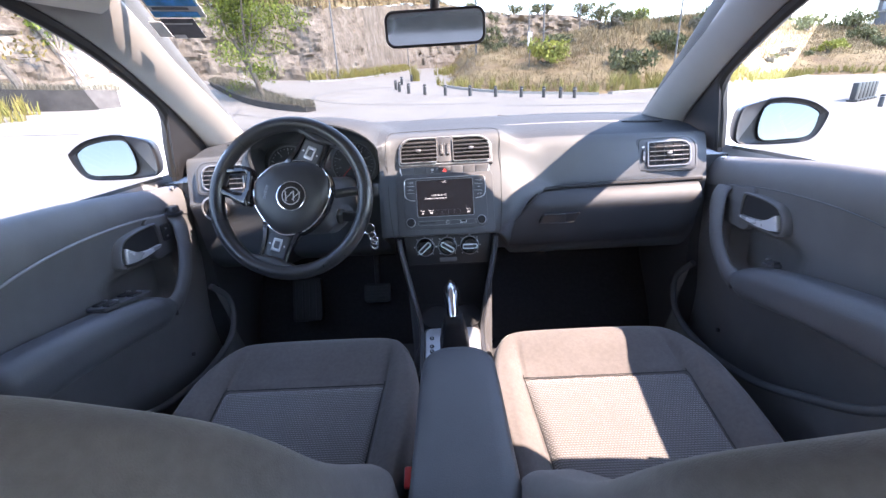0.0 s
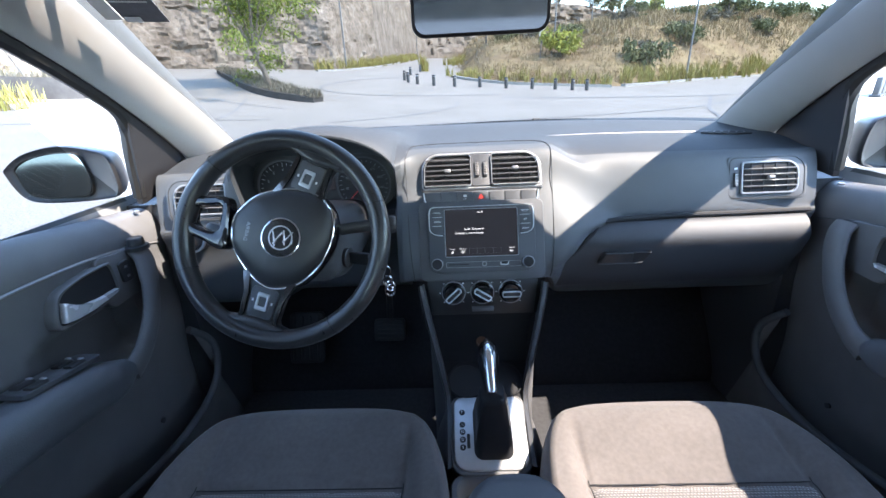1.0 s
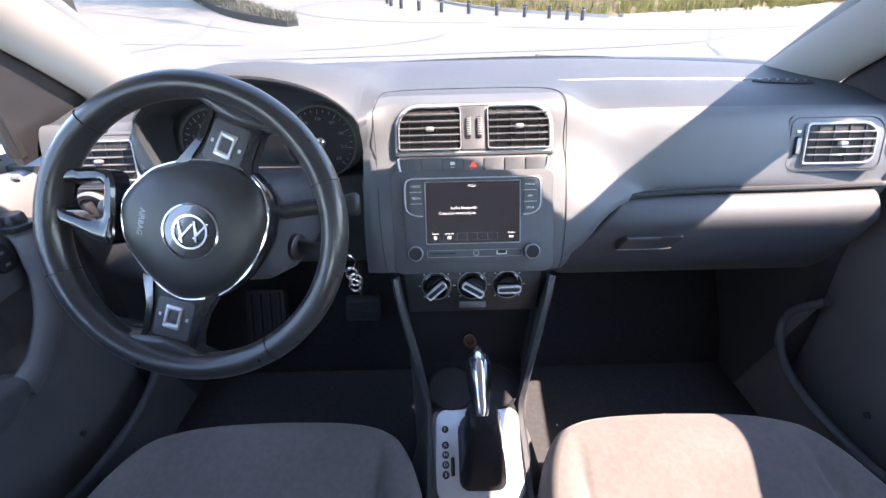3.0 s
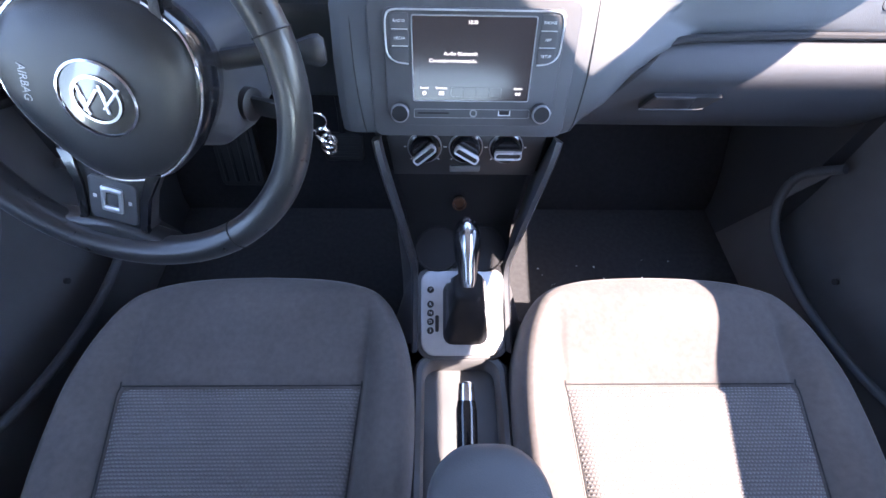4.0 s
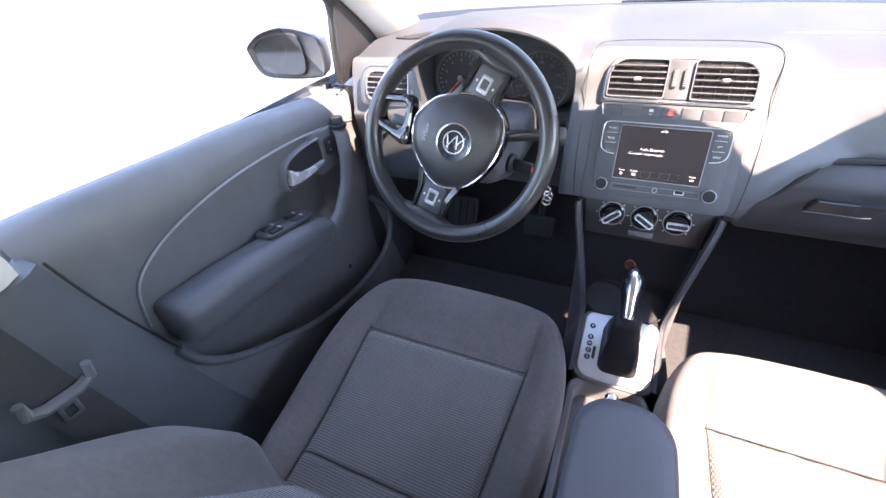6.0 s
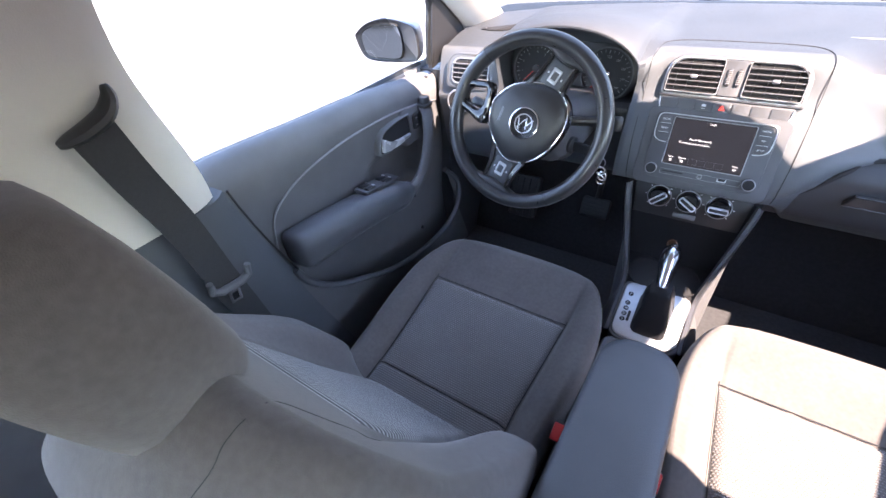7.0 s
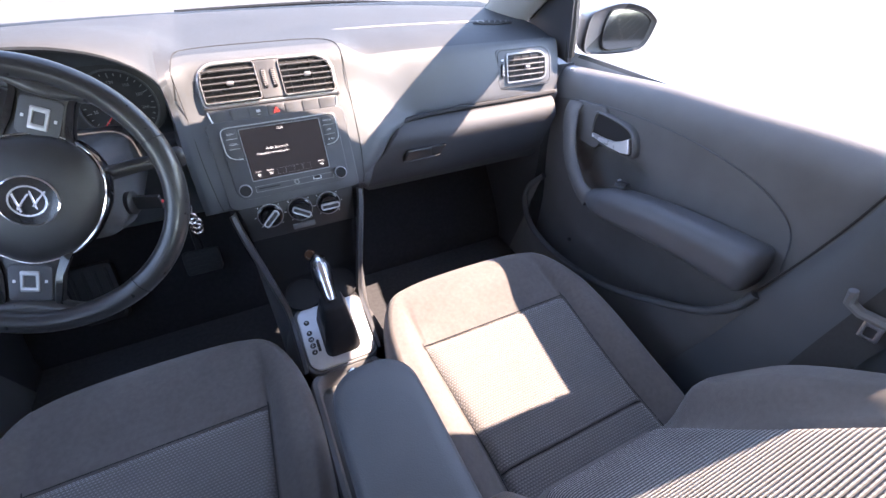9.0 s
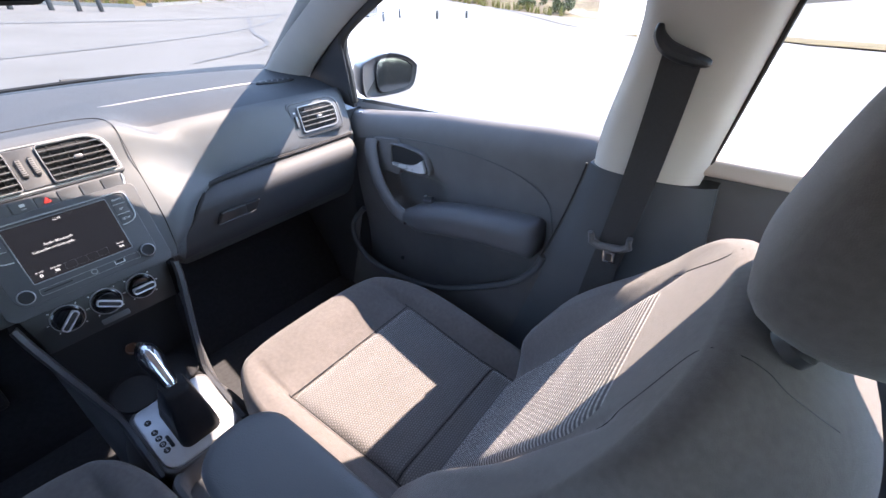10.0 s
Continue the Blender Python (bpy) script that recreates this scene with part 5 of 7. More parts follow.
    for w in (-1, 1):
        seam = []
        for p in smooth_line([(0.149, 0.427, 0.03), (0.122, 0.476, 0.027), (0.096, 0.520, 0.015), (0.094, 0.556, -0.01), (0.100, 0.572, -0.035), (0.092, 0.574, -0.078)], 6):
            q, n = skin.find_nearest(mb @ Vector((w * p.x, p.y, p.z)))[:2]
            seam.append(q + n * 0.0003)
        put("bolster_seam", tube(BM(), seam, 0.0006, 6), BLACK, seat)
    us, vs = span(-1, 1, 48), span(0.01, 0.417, 60)
    g, uvs = [], []
    for v in vs:
        w = (0.134 + 0.02 * (v - 0.2)) * (1 - 0.10 * sstep(0.36, 0.417, v) ** 2)
        g.append([mb @ Vector((u * w, v, 0.0275 + back_h(u * w, v) + 0.0008 - 0.004 * abs(u) ** 16 - 0.0026 * sstep(0.405, 0.417, v))) for u in us])
        uvs.append([(u * w, v) for u in us])
    put("backrest_insert", loft(BM(), g, False, uv=uvs), RIBBED, seat, "grey ribbed woven cloth insert", 70)
    # head restraint on two posts
    hm = axes((cx - 0.045 if s < 0 else cx, 0.100 if s < 0 else 0.030, 1.035 if s < 0 else 1.062), (1, 0, 0), (0, -math.sin(radians(14)), math.cos(radians(14))), (0, math.cos(radians(14)), math.sin(radians(14))))
    ho = smooth_line([(0.0, 0.118, 0), (0.060, 0.112, 0), (0.092, 0.084, 0), (0.108, 0.03, 0), (0.109, -0.035, 0), (0.093, -0.085, 0), (0.052, -0.108, 0), (0.0, -0.112, 0)], 6)
    drop = 1.18 if s < 0 else 1.0
    ho = [Vector((p.x * (0.90 if s < 0 else 1), p.y * (drop if p.y < 0 else 1), 0)) for p in ho]
    ho = [(p.x, p.y) for p in ho] + [(-p.x, p.y) for p in ho[-2:0:-1]]
    rows = [(0.5, -0.060, 0), (0.80, -0.054, 0), (0.93, -0.036, 0), (0.99, -0.012, 0), (1.0, 0.010, 0), (0.985, 0.030, 0), (0.94, 0.046, 0), (0.86, 0.057, 0), (0.7, 0.063, 0), (0.45, 0.066, 0), (0.2, 0.067, 0), (0.03, 0.067, 0)]
    put("headrest", pillow(BM(), ho, hm, rows), CLOTH, seat, "", 70)
    for px in (-0.06, 0.06):
        bx = px - 0.045 if s < 0 else px
        put("headrest_post", tube(BM(), [mb @ Vector((bx, 0.50, -0.02)), hm @ Vector((px, -0.08, 0))], 0.006, 10), CHROME, seat)
        put("post_collar", lathe(BM(), [(0.018, -0.004), (0.017, 0.006), (0.012, 0.010), (0.0, 0.010)], axes(mb @ Vector((bx, 0.570, -0.02)), (1, 0, 0), (0, c, sn), (0, -sn, c)), 20), BLACK, seat)
    # buckle beside the console
    bk = thing("belt_buckle", (s * 0.083, 0.48, 0.50), "seat belt buckle with a red release button", "belt buckle", "belt buckles")
    mbk = pose(s * 0.080 + 0.005, 0.478, 0.520, 28, 0, 0)
    put("housing", add_box(BM(), (-0.013, -0.018, -0.075), (0.013, 0.018, -0.004), 0.004, 2, mbk), BLACK, bk)
    put("release", add_box(BM(), (-0.0115, -0.016, -0.02), (0.0115, 0.016, 0.004), 0.003, 2, mbk), RED, bk, "red release button")

# ---------------------------------------------------------------- doors
PROF = [(0.255, 0.735), (0.33, 0.750), (0.42, 0.760), (0.52, 0.762), (0.62, 0.752), (0.70, 0.744), (0.78, 0.742), (0.84, 0.739), (0.885, 0.735), (0.915, 0.737), (0.940, 0.746), (0.955, 0.758), (0.960, 0.776), (0.955, 0.80)]
prof = smooth_line([(x, z, 0) for z, x in PROF], 5)


def sill_z(y):
    return 0.950 - 0.014 * sstep(0.4, 0.75, y) - 0.040 * sstep(0.7, 1.25, y)


for s in (-1, 1):
    drv = s < 0
    door = thing("front_door", (s * 0.76, 0.8, 0.25), "dark grey plastic car door panel with armrest and chrome handle", "car door", "front doors")

    def panel_at(u, p, s=s):
        y = lerp(0.385, 1.30, u)
        k = (sill_z(y) - 0.255) / 0.705
        z = 0.255 + (p.y - 0.255) * k
        hollow = sstep(0.76, 0.84, y) * (1 - sstep(0.985, 1.02, y)) * sstep(0.60, 0.64, z) * (1 - sstep(0.735, 0.765, z))
        return (s * (p.x + 0.035 * hollow), y, z)
    put("door_panel", grid_sheet(BM(), panel_at, span(0, 1, 64), prof), HARD, door)
    put("outer_skin", grid_sheet(BM(), lambda u, v, s=s: (s * (0.80 + 0.03 * math.sin(math.pi * v)), lerp(0.30, 1.45, u), lerp(0.22, 0.925, v)), span(0, 1, 8), span(0, 1, 8), (s * 0.006, 0, 0)), PAINT, door, "silver painted door skin")
    seam = smooth_line([(s * 0.738, 0.462, 0.71), (s * 0.7375, 0.480, 0.782), (s * 0.735, 0.53, 0.822), (s * 0.731, 0.61, 0.849), (s * 0.729, 0.73, 0.864), (s * 0.730, 0.88, 0.862), (s * 0.732, 1.02, 0.846), (s * 0.735, 1.12, 0.824)], 6)
    put("panel_seam", tube(BM(), seam, 0.0024 if drv else 0.0014, 6), VENTTRIM if drv else DASH, door)
    # padded armrest
    path = smooth_line([(s * 0.716, 0.478, 0.699), (s * 0.708, 0.515, 0.700), (s * 0.704, 0.60, 0.696), (s * 0.700, 0.72, 0.682), (s * 0.698, 0.82, 0.662), (s * 0.700, 0.895, 0.645)], 5)
    rings = []
    for k, p in enumerate(path):
        t = k / (len(path) - 1)
        f = min(1.0, 0.25 + math.sqrt(max(0, 1 - (1 - t / 0.14) ** 2)) * 0.75) if t < 0.14 else 1.0
        f *= 1 - 0.5 * sstep(0.80, 1.0, t)
        rings.append([p + Vector((s * (-x * f), 0, z * f)) for x, z in rrect(0.092, 0.098 - 0.02 * t, 0.034, 7)])
    put("door_armrest", loft(BM(), rings), VINYL, door, "padded dark door armrest", 60)
    grip = smooth_line([(s * 0.690, 0.885, 0.640), (s * 0.686, 0.925, 0.660), (s * 0.690, 0.975, 0.705), (s * 0.698, 1.01, 0.760), (s * 0.708, 1.03, 0.815), (s * 0.722, 1.035, 0.838)], 5)
    put("pull_handle", tube(BM(), grip, [0.026, 0.025, 0.024, 0.023, 0.022] + [0.021] * 12 + [0.023] * 9, 14, flat=0.6, up=(1, 0, 0)), HARD, door)
    # inner handle in its bowl
    hx = axes((s * 0.727, 0.935, 0.803), (0, -s, 0), (0, 0, 1), (-s, 0, 0))
    q = s
    bowl_o = [(q * x, y) for x, y in [(0.118, -0.044), (0.104, 0.024), (0.058, 0.043), (-0.012, 0.046), (-0.032, 0.036), (-0.034, -0.028), (-0.018, -0.044), (0.05, -0.052)]]
    bowl_i = [(q * x, y) for x, y in [(0.110, -0.038), (0.096, 0.018), (0.054, 0.036), (-0.008, 0.039), (-0.025, 0.031), (-0.027, -0.024), (-0.014, -0.037), (0.05, -0.045)]]
    so = [(p.x, p.y) for p in smooth_line([(x, y, 0) for x, y in bowl_o], 5, True)]
    si = [(p.x, p.y) for p in smooth_line([(x, y, 0) for x, y in bowl_i], 5, True)]
    plate = smooth_line([(q * x, y, 0) for x, y in [(0.0, -0.045), (0.0, 0.045), (-0.05, 0.046), (-0.098, 0.040), (-0.108, 0.010), (-0.106, -0.030), (-0.09, -0.050), (-0.05, -0.052)]], 4, True)
    put("handle_plate", slab(BM(), [(p.x, p.y) for p in plate], -0.015, 0.001, hx, 0.004), HARD, door)
    hx = hx @ Matrix.Translation((0, 0.004, 0)) @ Matrix.Diagonal((0.94, 0.76, 1, 1))
    put("handle_bezel", frame_ring(BM(), so, si, -0.015, 0.007, hx, 0.003), HARD, door)
    # Bowl filled by a flat sheet, its shade given by the colour.
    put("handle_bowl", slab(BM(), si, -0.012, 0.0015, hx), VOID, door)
    hl = [(0.097, 0.010), (0.107, -0.034), (0.085, -0.040), (0.04, -0.041), (-0.018, -0.034), (-0.022, -0.026), (0.02, -0.026), (0.055, -0.020), (0.080, -0.006)]
    put("door_handle", slab(BM(), [(q * x, y) for x, y in hl][::(1 if q > 0 else -1)], 0.0, 0.0125, hx, 0.004), LEVER, door, "chrome inner door handle")
    if drv:
        sw = put("mirror_switch", lathe(BM(), [(0.022, -0.006), (0.022, 0.002), (0.016, 0.004), (0.0155, 0.016), (0.013, 0.019), (0.0, 0.019)], axes((s * 0.716, 1.032, 0.846), (1, 0, 0), (0, 1, 0), (0, 0, 1)), 20), BLACK, door, "round mirror adjuster knob")
        lk = put("lock_switch", slab(BM(), rrect(0.030, 0.058, 0.008, 4, q * -0.062, 0.0), -0.002, 0.006, hx, 0.003), BLACK, door, "black door lock switch")
        for y in (-0.013, 0.013):
            put("print_mark", add_box(BM(), (q * -0.062 - 0.004, y - 0.003, 0.0050), (q * -0.062 + 0.004, y + 0.003, 0.0066), m=hx), VENTTRIM, lk)
    ms = axes((s * 0.708, 0.775 if drv else 0.815, 0.7215 if drv else 0.7125), (1, 0, 0), (0, 0.985, -0.16), (0, 0.16, 0.985))
    wsw = put("window_switches", slab(BM(), rrect(0.046 if drv else 0.026, 0.135 if drv else 0.034, 0.008, 4), -0.004, 0.004 if drv else 0.002, ms, 0.0015), STACK, door, "black window switch panel")
    for k, (dx, dy) in enumerate(((-0.010, -0.040), (0.012, -0.040), (-0.010, 0.026), (0.012, 0.026)) if drv else ((0, 0),)):
        sb = put("window_switch", add_box(BM(), (dx - 0.008, dy - 0.015, 0.0), (dx + 0.008, dy + 0.014, 0.0085), 0.003, 2, ms), BLACK, wsw)
        put("switch_tip", add_box(BM(), (dx - 0.005, dy + 0.009, 0.0085), (dx + 0.005, dy + 0.014, 0.0112), 0.001, 1, ms), SILVER, sb)
    # map pocket
    lip = smooth_line([(s * 0.700, 0.462, 0.668), (s * 0.694, 0.480, 0.620), (s * 0.686, 0.53, 0.568), (s * 0.678, 0.62, 0.518), (s * 0.672, 0.74, 0.462), (s * 0.670, 0.88, 0.432), (s * 0.672, 1.00, 0.430), (s * 0.678, 1.085, 0.448), (s * 0.688, 1.135, 0.492), (s * 0.698, 1.14, 0.545), (s * 0.715, 1.10, 0.60)], 5)
    put("pocket_lip", tube(BM(), lip, 0.009, 10), DASH, door)
    rows = []
    for k in range(9):
        v = k / 8
        rows.append([Vector((s * lerp(abs(p.x) - 0.004, 0.700, v), lerp(p.y, lerp(0.46, 1.20, j / (len(lip) - 1)), v), lerp(p.z, 0.262, v))) for j, p in enumerate(lip)])
    put("map_pocket", loft(BM(), rows, False), HARD, door, "moulded door pocket")
    put("speaker_dot", lathe(BM(), [(0.006, 0), (0.006, 0.004), (0, 0.005)], axes((s * 0.704, 0.93, 0.478), (0, 1, 0), (0, 0, 1), (-s, 0, 0)), 12), BLACK, door)
    put("lock_pin", lathe(BM(), [(0.006, 0), (0.006, 0.004), (0, 0.006)], axes((s * 0.748, 1.10, sill_z(1.10) - 0.004), (1, 0, 0), (0, 1, 0), (0, 0, 1)), 12), VENTTRIM, door)

    # door mirror outside
    mir = thing("door_mirror", (s * 0.90, 1.13, 0.92), "black door mirror reflecting the road behind", "door mirror", "door mirrors")
    mm = axes((s * 0.868, 1.088, 0.990), (s, 0, 0), (0, 0, 1), (0, -1, 0)) @ pose(0, 0, 0, 0, -10, 0) @ Matrix.Diagonal((0.80, 0.95, 1, 1))
    mo = smooth_line([(-0.124, -0.044, 0), (-0.121, 0.030, 0), (-0.085, 0.050, 0), (-0.01, 0.062, 0), (0.07, 0.050, 0), (0.122, 0.024, 0), (0.130, 0.006, 0), (0.106, -0.045, 0), (0.05, -0.060, 0), (-0.08, -0.060, 0)], 5, True)
    mo = [(p.x, p.y) for p in mo]
    put("housing", pillow(BM(), mo, mm, [(0.30, -0.105, 0), (0.62, -0.095, 0), (0.84, -0.068, 0), (0.96, -0.034, 0), (1.0, -0.006, 0), (1.0, 0.002, 0), (0.975, 0.006, 0), (0.94, 0.004, 0), (0.90, 0.002, 0), (0.5, 0.001, 0), (0.03, 0.001, 0)]), BLACK, mir, "", 60)
    gl_o = [(p.x, p.y) for p in smooth_line([(-0.060, -0.043, 0), (-0.058, 0.036, 0), (-0.01, 0.049, 0), (0.06, 0.041, 0), (0.100, 0.022, 0), (0.103, 0.004, 0), (0.084, -0.040, 0), (0.02, -0.049, 0)], 5, True)]
    gl_i = [(0.018 + (x - 0.018) * 0.965, y * 0.95) for x, y in gl_o]
    put("glass_rim", frame_ring(BM(), gl_o, gl_i, 0.0, 0.0085, mm, 0.001), RUBBER, mir)
    put("mirror_glass", slab(BM(), gl_i, 0.0, 0.004, mm @ pose(0, 0, 0.003, -5.6, 0, 0)), MIRROR, mir, "mirror glass")

    # seat belt on the centre pillar
    belt = thing("seat_belt", (s * 0.63, 0.30, 0.8), "black seat belt hanging from a loop on the cream pillar", "seat belt", "front seat belts")
    low = Vector((0, -0.020, -0.022)) if drv else Vector((0, 0, -0.006))
    path = smooth_line([Vector((s * 0.606, 0.262, 1.130)) + low, Vector((s * 0.622, 0.271, 1.04)) + low * 0.6, (s * 0.640, 0.285, 0.92), (s * 0.652, 0.302, 0.80), (s * 0.655, 0.322, 0.66), (s * 0.655, 0.34, 0.50), (s * 0.66, 0.355, 0.36)], 5)
    wid = Vector((0, 0.0262, 0.0045))
    th = Vector((s * 0.0012, 0, 0))
    put("webbing", loft(BM(), [[p - wid - th, p + wid - th, p + wid + th, p - wid + th] for p in path]), BELT, belt)
    loop = smooth_line([Vector(p) + low for p in ((s * 0.605, 0.299, 1.170), (s * 0.603, 0.297, 1.156), (s * 0.601, 0.283, 1.141), (s * 0.602, 0.259, 1.131), (s * 0.604, 0.237, 1.126), (s * 0.606, 0.225, 1.124))], 4)
    put("belt_loop", tube(BM(), loop, [0.0035 + 0.0075 * math.sin(math.pi * k / 20) ** 0.8 for k in range(21)], 10, flat=1.3, up=(s, 0, 0)), BLACK, belt, "black plastic belt loop")
    tq = axes((s * 0.644, 0.308, 0.785), (0, 0.96, -0.12), (0, 0.12, 0.96), (-s, 0, 0))
    ton = put("tongue", tube(BM(), [tq @ Vector(p) for p in ((-0.038, 0.022, 0.004), (-0.036, 0.0, 0.0), (-0.02, -0.008, 0), (0.02, -0.008, 0), (0.036, 0.0, 0), (0.038, 0.022, 0.004))], [0.006, 0.008, 0.008, 0.008, 0.008, 0.006], 8), HARD, belt, "grey belt tongue with a steel plate")
    put("plate", frame_ring(BM(), rrect(0.024, 0.034, 0.003, 3, 0.0, -0.026), rrect(0.012, 0.016, 0.002, 3, 0.0, -0.030), -0.001, 0.0015, tq, 0.0004), CHROME, ton)

# ---------------------------------------------------------------- sun visors, inside mirror, windscreen stickers
for s in (-1, 1):
    visor = thing("sun_visor", (s * 0.34, 0.83, 1.34) if s < 0 else (0.57, 0.70, 1.34), "pale padded sun visor folded up under the headliner" if s < 0 else "unseen pale sun visor added at the side window to shade the console", "sun visor", "sun visors")
    if s < 0:
        vm = axes((-0.335, 0.82, 1.345), (1, 0, 0), (0, 0.93, -0.36), (0, 0.36, 0.93))
    else:
        # Added out of view: keeps the sun off the gear lever and console.
        vm = axes((0.590, 0.548, 1.281), (0, 1, 0), (0.495, 0, -0.869), (-0.869, 0, -0.495))
    put("pad", pillow(BM(), rrect(0.395, 0.160, 0.035, 6), vm, [(0.90, -0.012, 0), (0.98, -0.008, 0), (1.0, 0.0, 0), (0.98, 0.008, 0), (0.90, 0.012, 0), (0.4, 0.013, 0), (0.05, 0.013, 0)]), LINER, visor, "", 60)
    put("pivot", tube(BM(), smooth_line([vm @ Vector((s * 0.17, 0.070, 0)), vm @ Vector((s * 0.212, 0.066, 0.0)), vm @ Vector((s * 0.226, 0.052, 0.012)), vm @ Vector((s * 0.228, 0.030, 0.045))], 4), 0.008, 8), LINER, visor)
    put("clip", add_box(BM(), (-0.012, -0.010, -0.012), (0.012, 0.010, 0.030), 0.004, 2, vm @ Matrix.Translation((-s * 0.19, 0.070, 0.012))), LINER, visor)


im = thing("inside_mirror", (0, 0.96, 1.27), "black framed inside mirror on the windscreen", "inside mirror")
mm = axes((-0.002, 0.965, 1.234), (0.999, -0.03, 0), (-0.002, -0.07, 0.9975), (-0.03, -0.997, -0.07))
put("housing", pillow(BM(), rrect(0.214, 0.072, 0.020, 7), mm, [(0.5, -0.035, 0), (0.85, -0.03, 0), (0.97, -0.016, 0), (1.0, 0.0, 0), (0.99, 0.004, 0), (0.95, 0.005, 0)]), BLACK, im, "", 60)
put("mirror_glass", slab(BM(), rrect(0.202, 0.061, 0.016, 7), 0.003, 0.0062, mm), MIRROR, im, "mirror glass")
put("stem", tube(BM(), [(-0.003, 0.985, 1.245), (0.0, 0.978, 1.285), (0.0, 0.945, 1.335)], 0.010, 10), BLACK, im)
STICK_B = material("blue_sticker_print", (0.05, 0.35, 0.75), 0.5, vary=0.3, scale=60)
STICK_W = material("white_sticker_print", (0.7, 0.72, 0.72), 0.5, vary=0.1, scale=60)
STICK_G = material("dark_sticker_print", (0.12, 0.13, 0.15), 0.5, vary=0.2, scale=60)


def sticker(u0, u1, v0, v1, mat, lift, label, bars=()):
    def at(u, v):
        x, y, z = screen_at(u, v)
        return (x, y - lift, z - lift)
    t = solo("sticker", grid_sheet(BM(), at, span(u0, u1, 4), span(v0, v1, 4), (0, 0.0006, 0.0008)), mat, label, "sticker", "windscreen stickers")
    for a0, a1, b0, b1, bm_ in bars:
        def at2(u, v):
            x, y, z = screen_at(u, v)
            return (x, y - lift - 0.002, z - lift - 0.002)
        put("print_bar", grid_sheet(BM(), at2, span(a0, a1, 2), span(b0, b1, 2), (0, 0.0006, 0.0008)), bm_, t)
    return t


sticker(-0.942, -0.795, 0.803, 0.90, STICK_W, 0.004, "white and blue paper sticker on the windscreen glass", ((-0.935, -0.80, 0.852, 0.875, STICK_B), (-0.93, -0.83, 0.836, 0.845, STICK_G), (-0.94, -0.81, 0.806, 0.828, STICK_B), (-0.90, -0.86, 0.818, 0.823, STICK_G)))
sticker(-0.934, -0.84, 0.708, 0.797, STICK_G, 0.004, "dark grey sticker on the windscreen glass", ((-0.928, -0.895, 0.712, 0.728, STICK_W), (-0.93, -0.85, 0.775, 0.779, STICK_W)))
sticker(-0.972, -0.937, 0.715, 0.782, STICK_W, 0.004, "small pale sticker on the windscreen glass")
wip = thing("wiper", (0.3, 1.60, 0.97), "black windscreen wiper lying at the foot of the glass", "wiper")
put("blade", tube(BM(), smooth_line([(-0.15, 1.685, 1.000), (0.1, 1.695, 1.003), (0.35, 1.67, 1.003), (0.58, 1.605, 0.992)], 5), 0.005, 6), RUBBER, wip)
put("arm", tube(BM(), [(0.42, 1.73, 0.985), (0.22, 1.70, 1.006)], 0.007, 6), BLACK, wip)

# small crumbs on the carpet
crumb_rng = random.Random(41)
crumbs = BM()
for k in range(26):
    x, y = crumb_rng.uniform(0.20, 0.62), crumb_rng.uniform(0.90, 1.13)
    r = crumb_rng.uniform(0.0008, 0.0022)
    add_box(crumbs, (-r, -r * 0.7, 0.0), (r, r * 0.7, r), m=pose(x, y, 0.2452, 0, 0, crumb_rng.uniform(0, 180)))
solo("carpet_crumbs", crumbs, WHITEMARK, "pale crumbs scattered on the black carpet", "crumbs", kind="stuff")

INDOORS = set(scene.objects)


# ---------------------------------------------------------------- outdoors: materials
def leafy(name, a, b, rough=0.7, through_light=0.25):
    """Leaves or blades: a colour of its own for each one, between a and b."""
    m = bpy.data.materials.new(name)
    m.use_nodes = True
    nt = m.node_tree
    p = nt.nodes["Principled BSDF"]
    geo = nt.nodes.new("ShaderNodeNewGeometry")
    mix = nt.nodes.new("ShaderNodeMix")
    mix.data_type = "RGBA"
    mix.inputs[6].default_value, mix.inputs[7].default_value = (*a, 1), (*b, 1)
    nt.links.new(geo.outputs["Random Per Island"], mix.inputs[0])
    nt.links.new(mix.outputs[2], p.inputs["Base Color"])
    p.inputs["Roughness"].default_value = rough
    p.inputs["Specular IOR Level"].default_value = 0.25
    return m


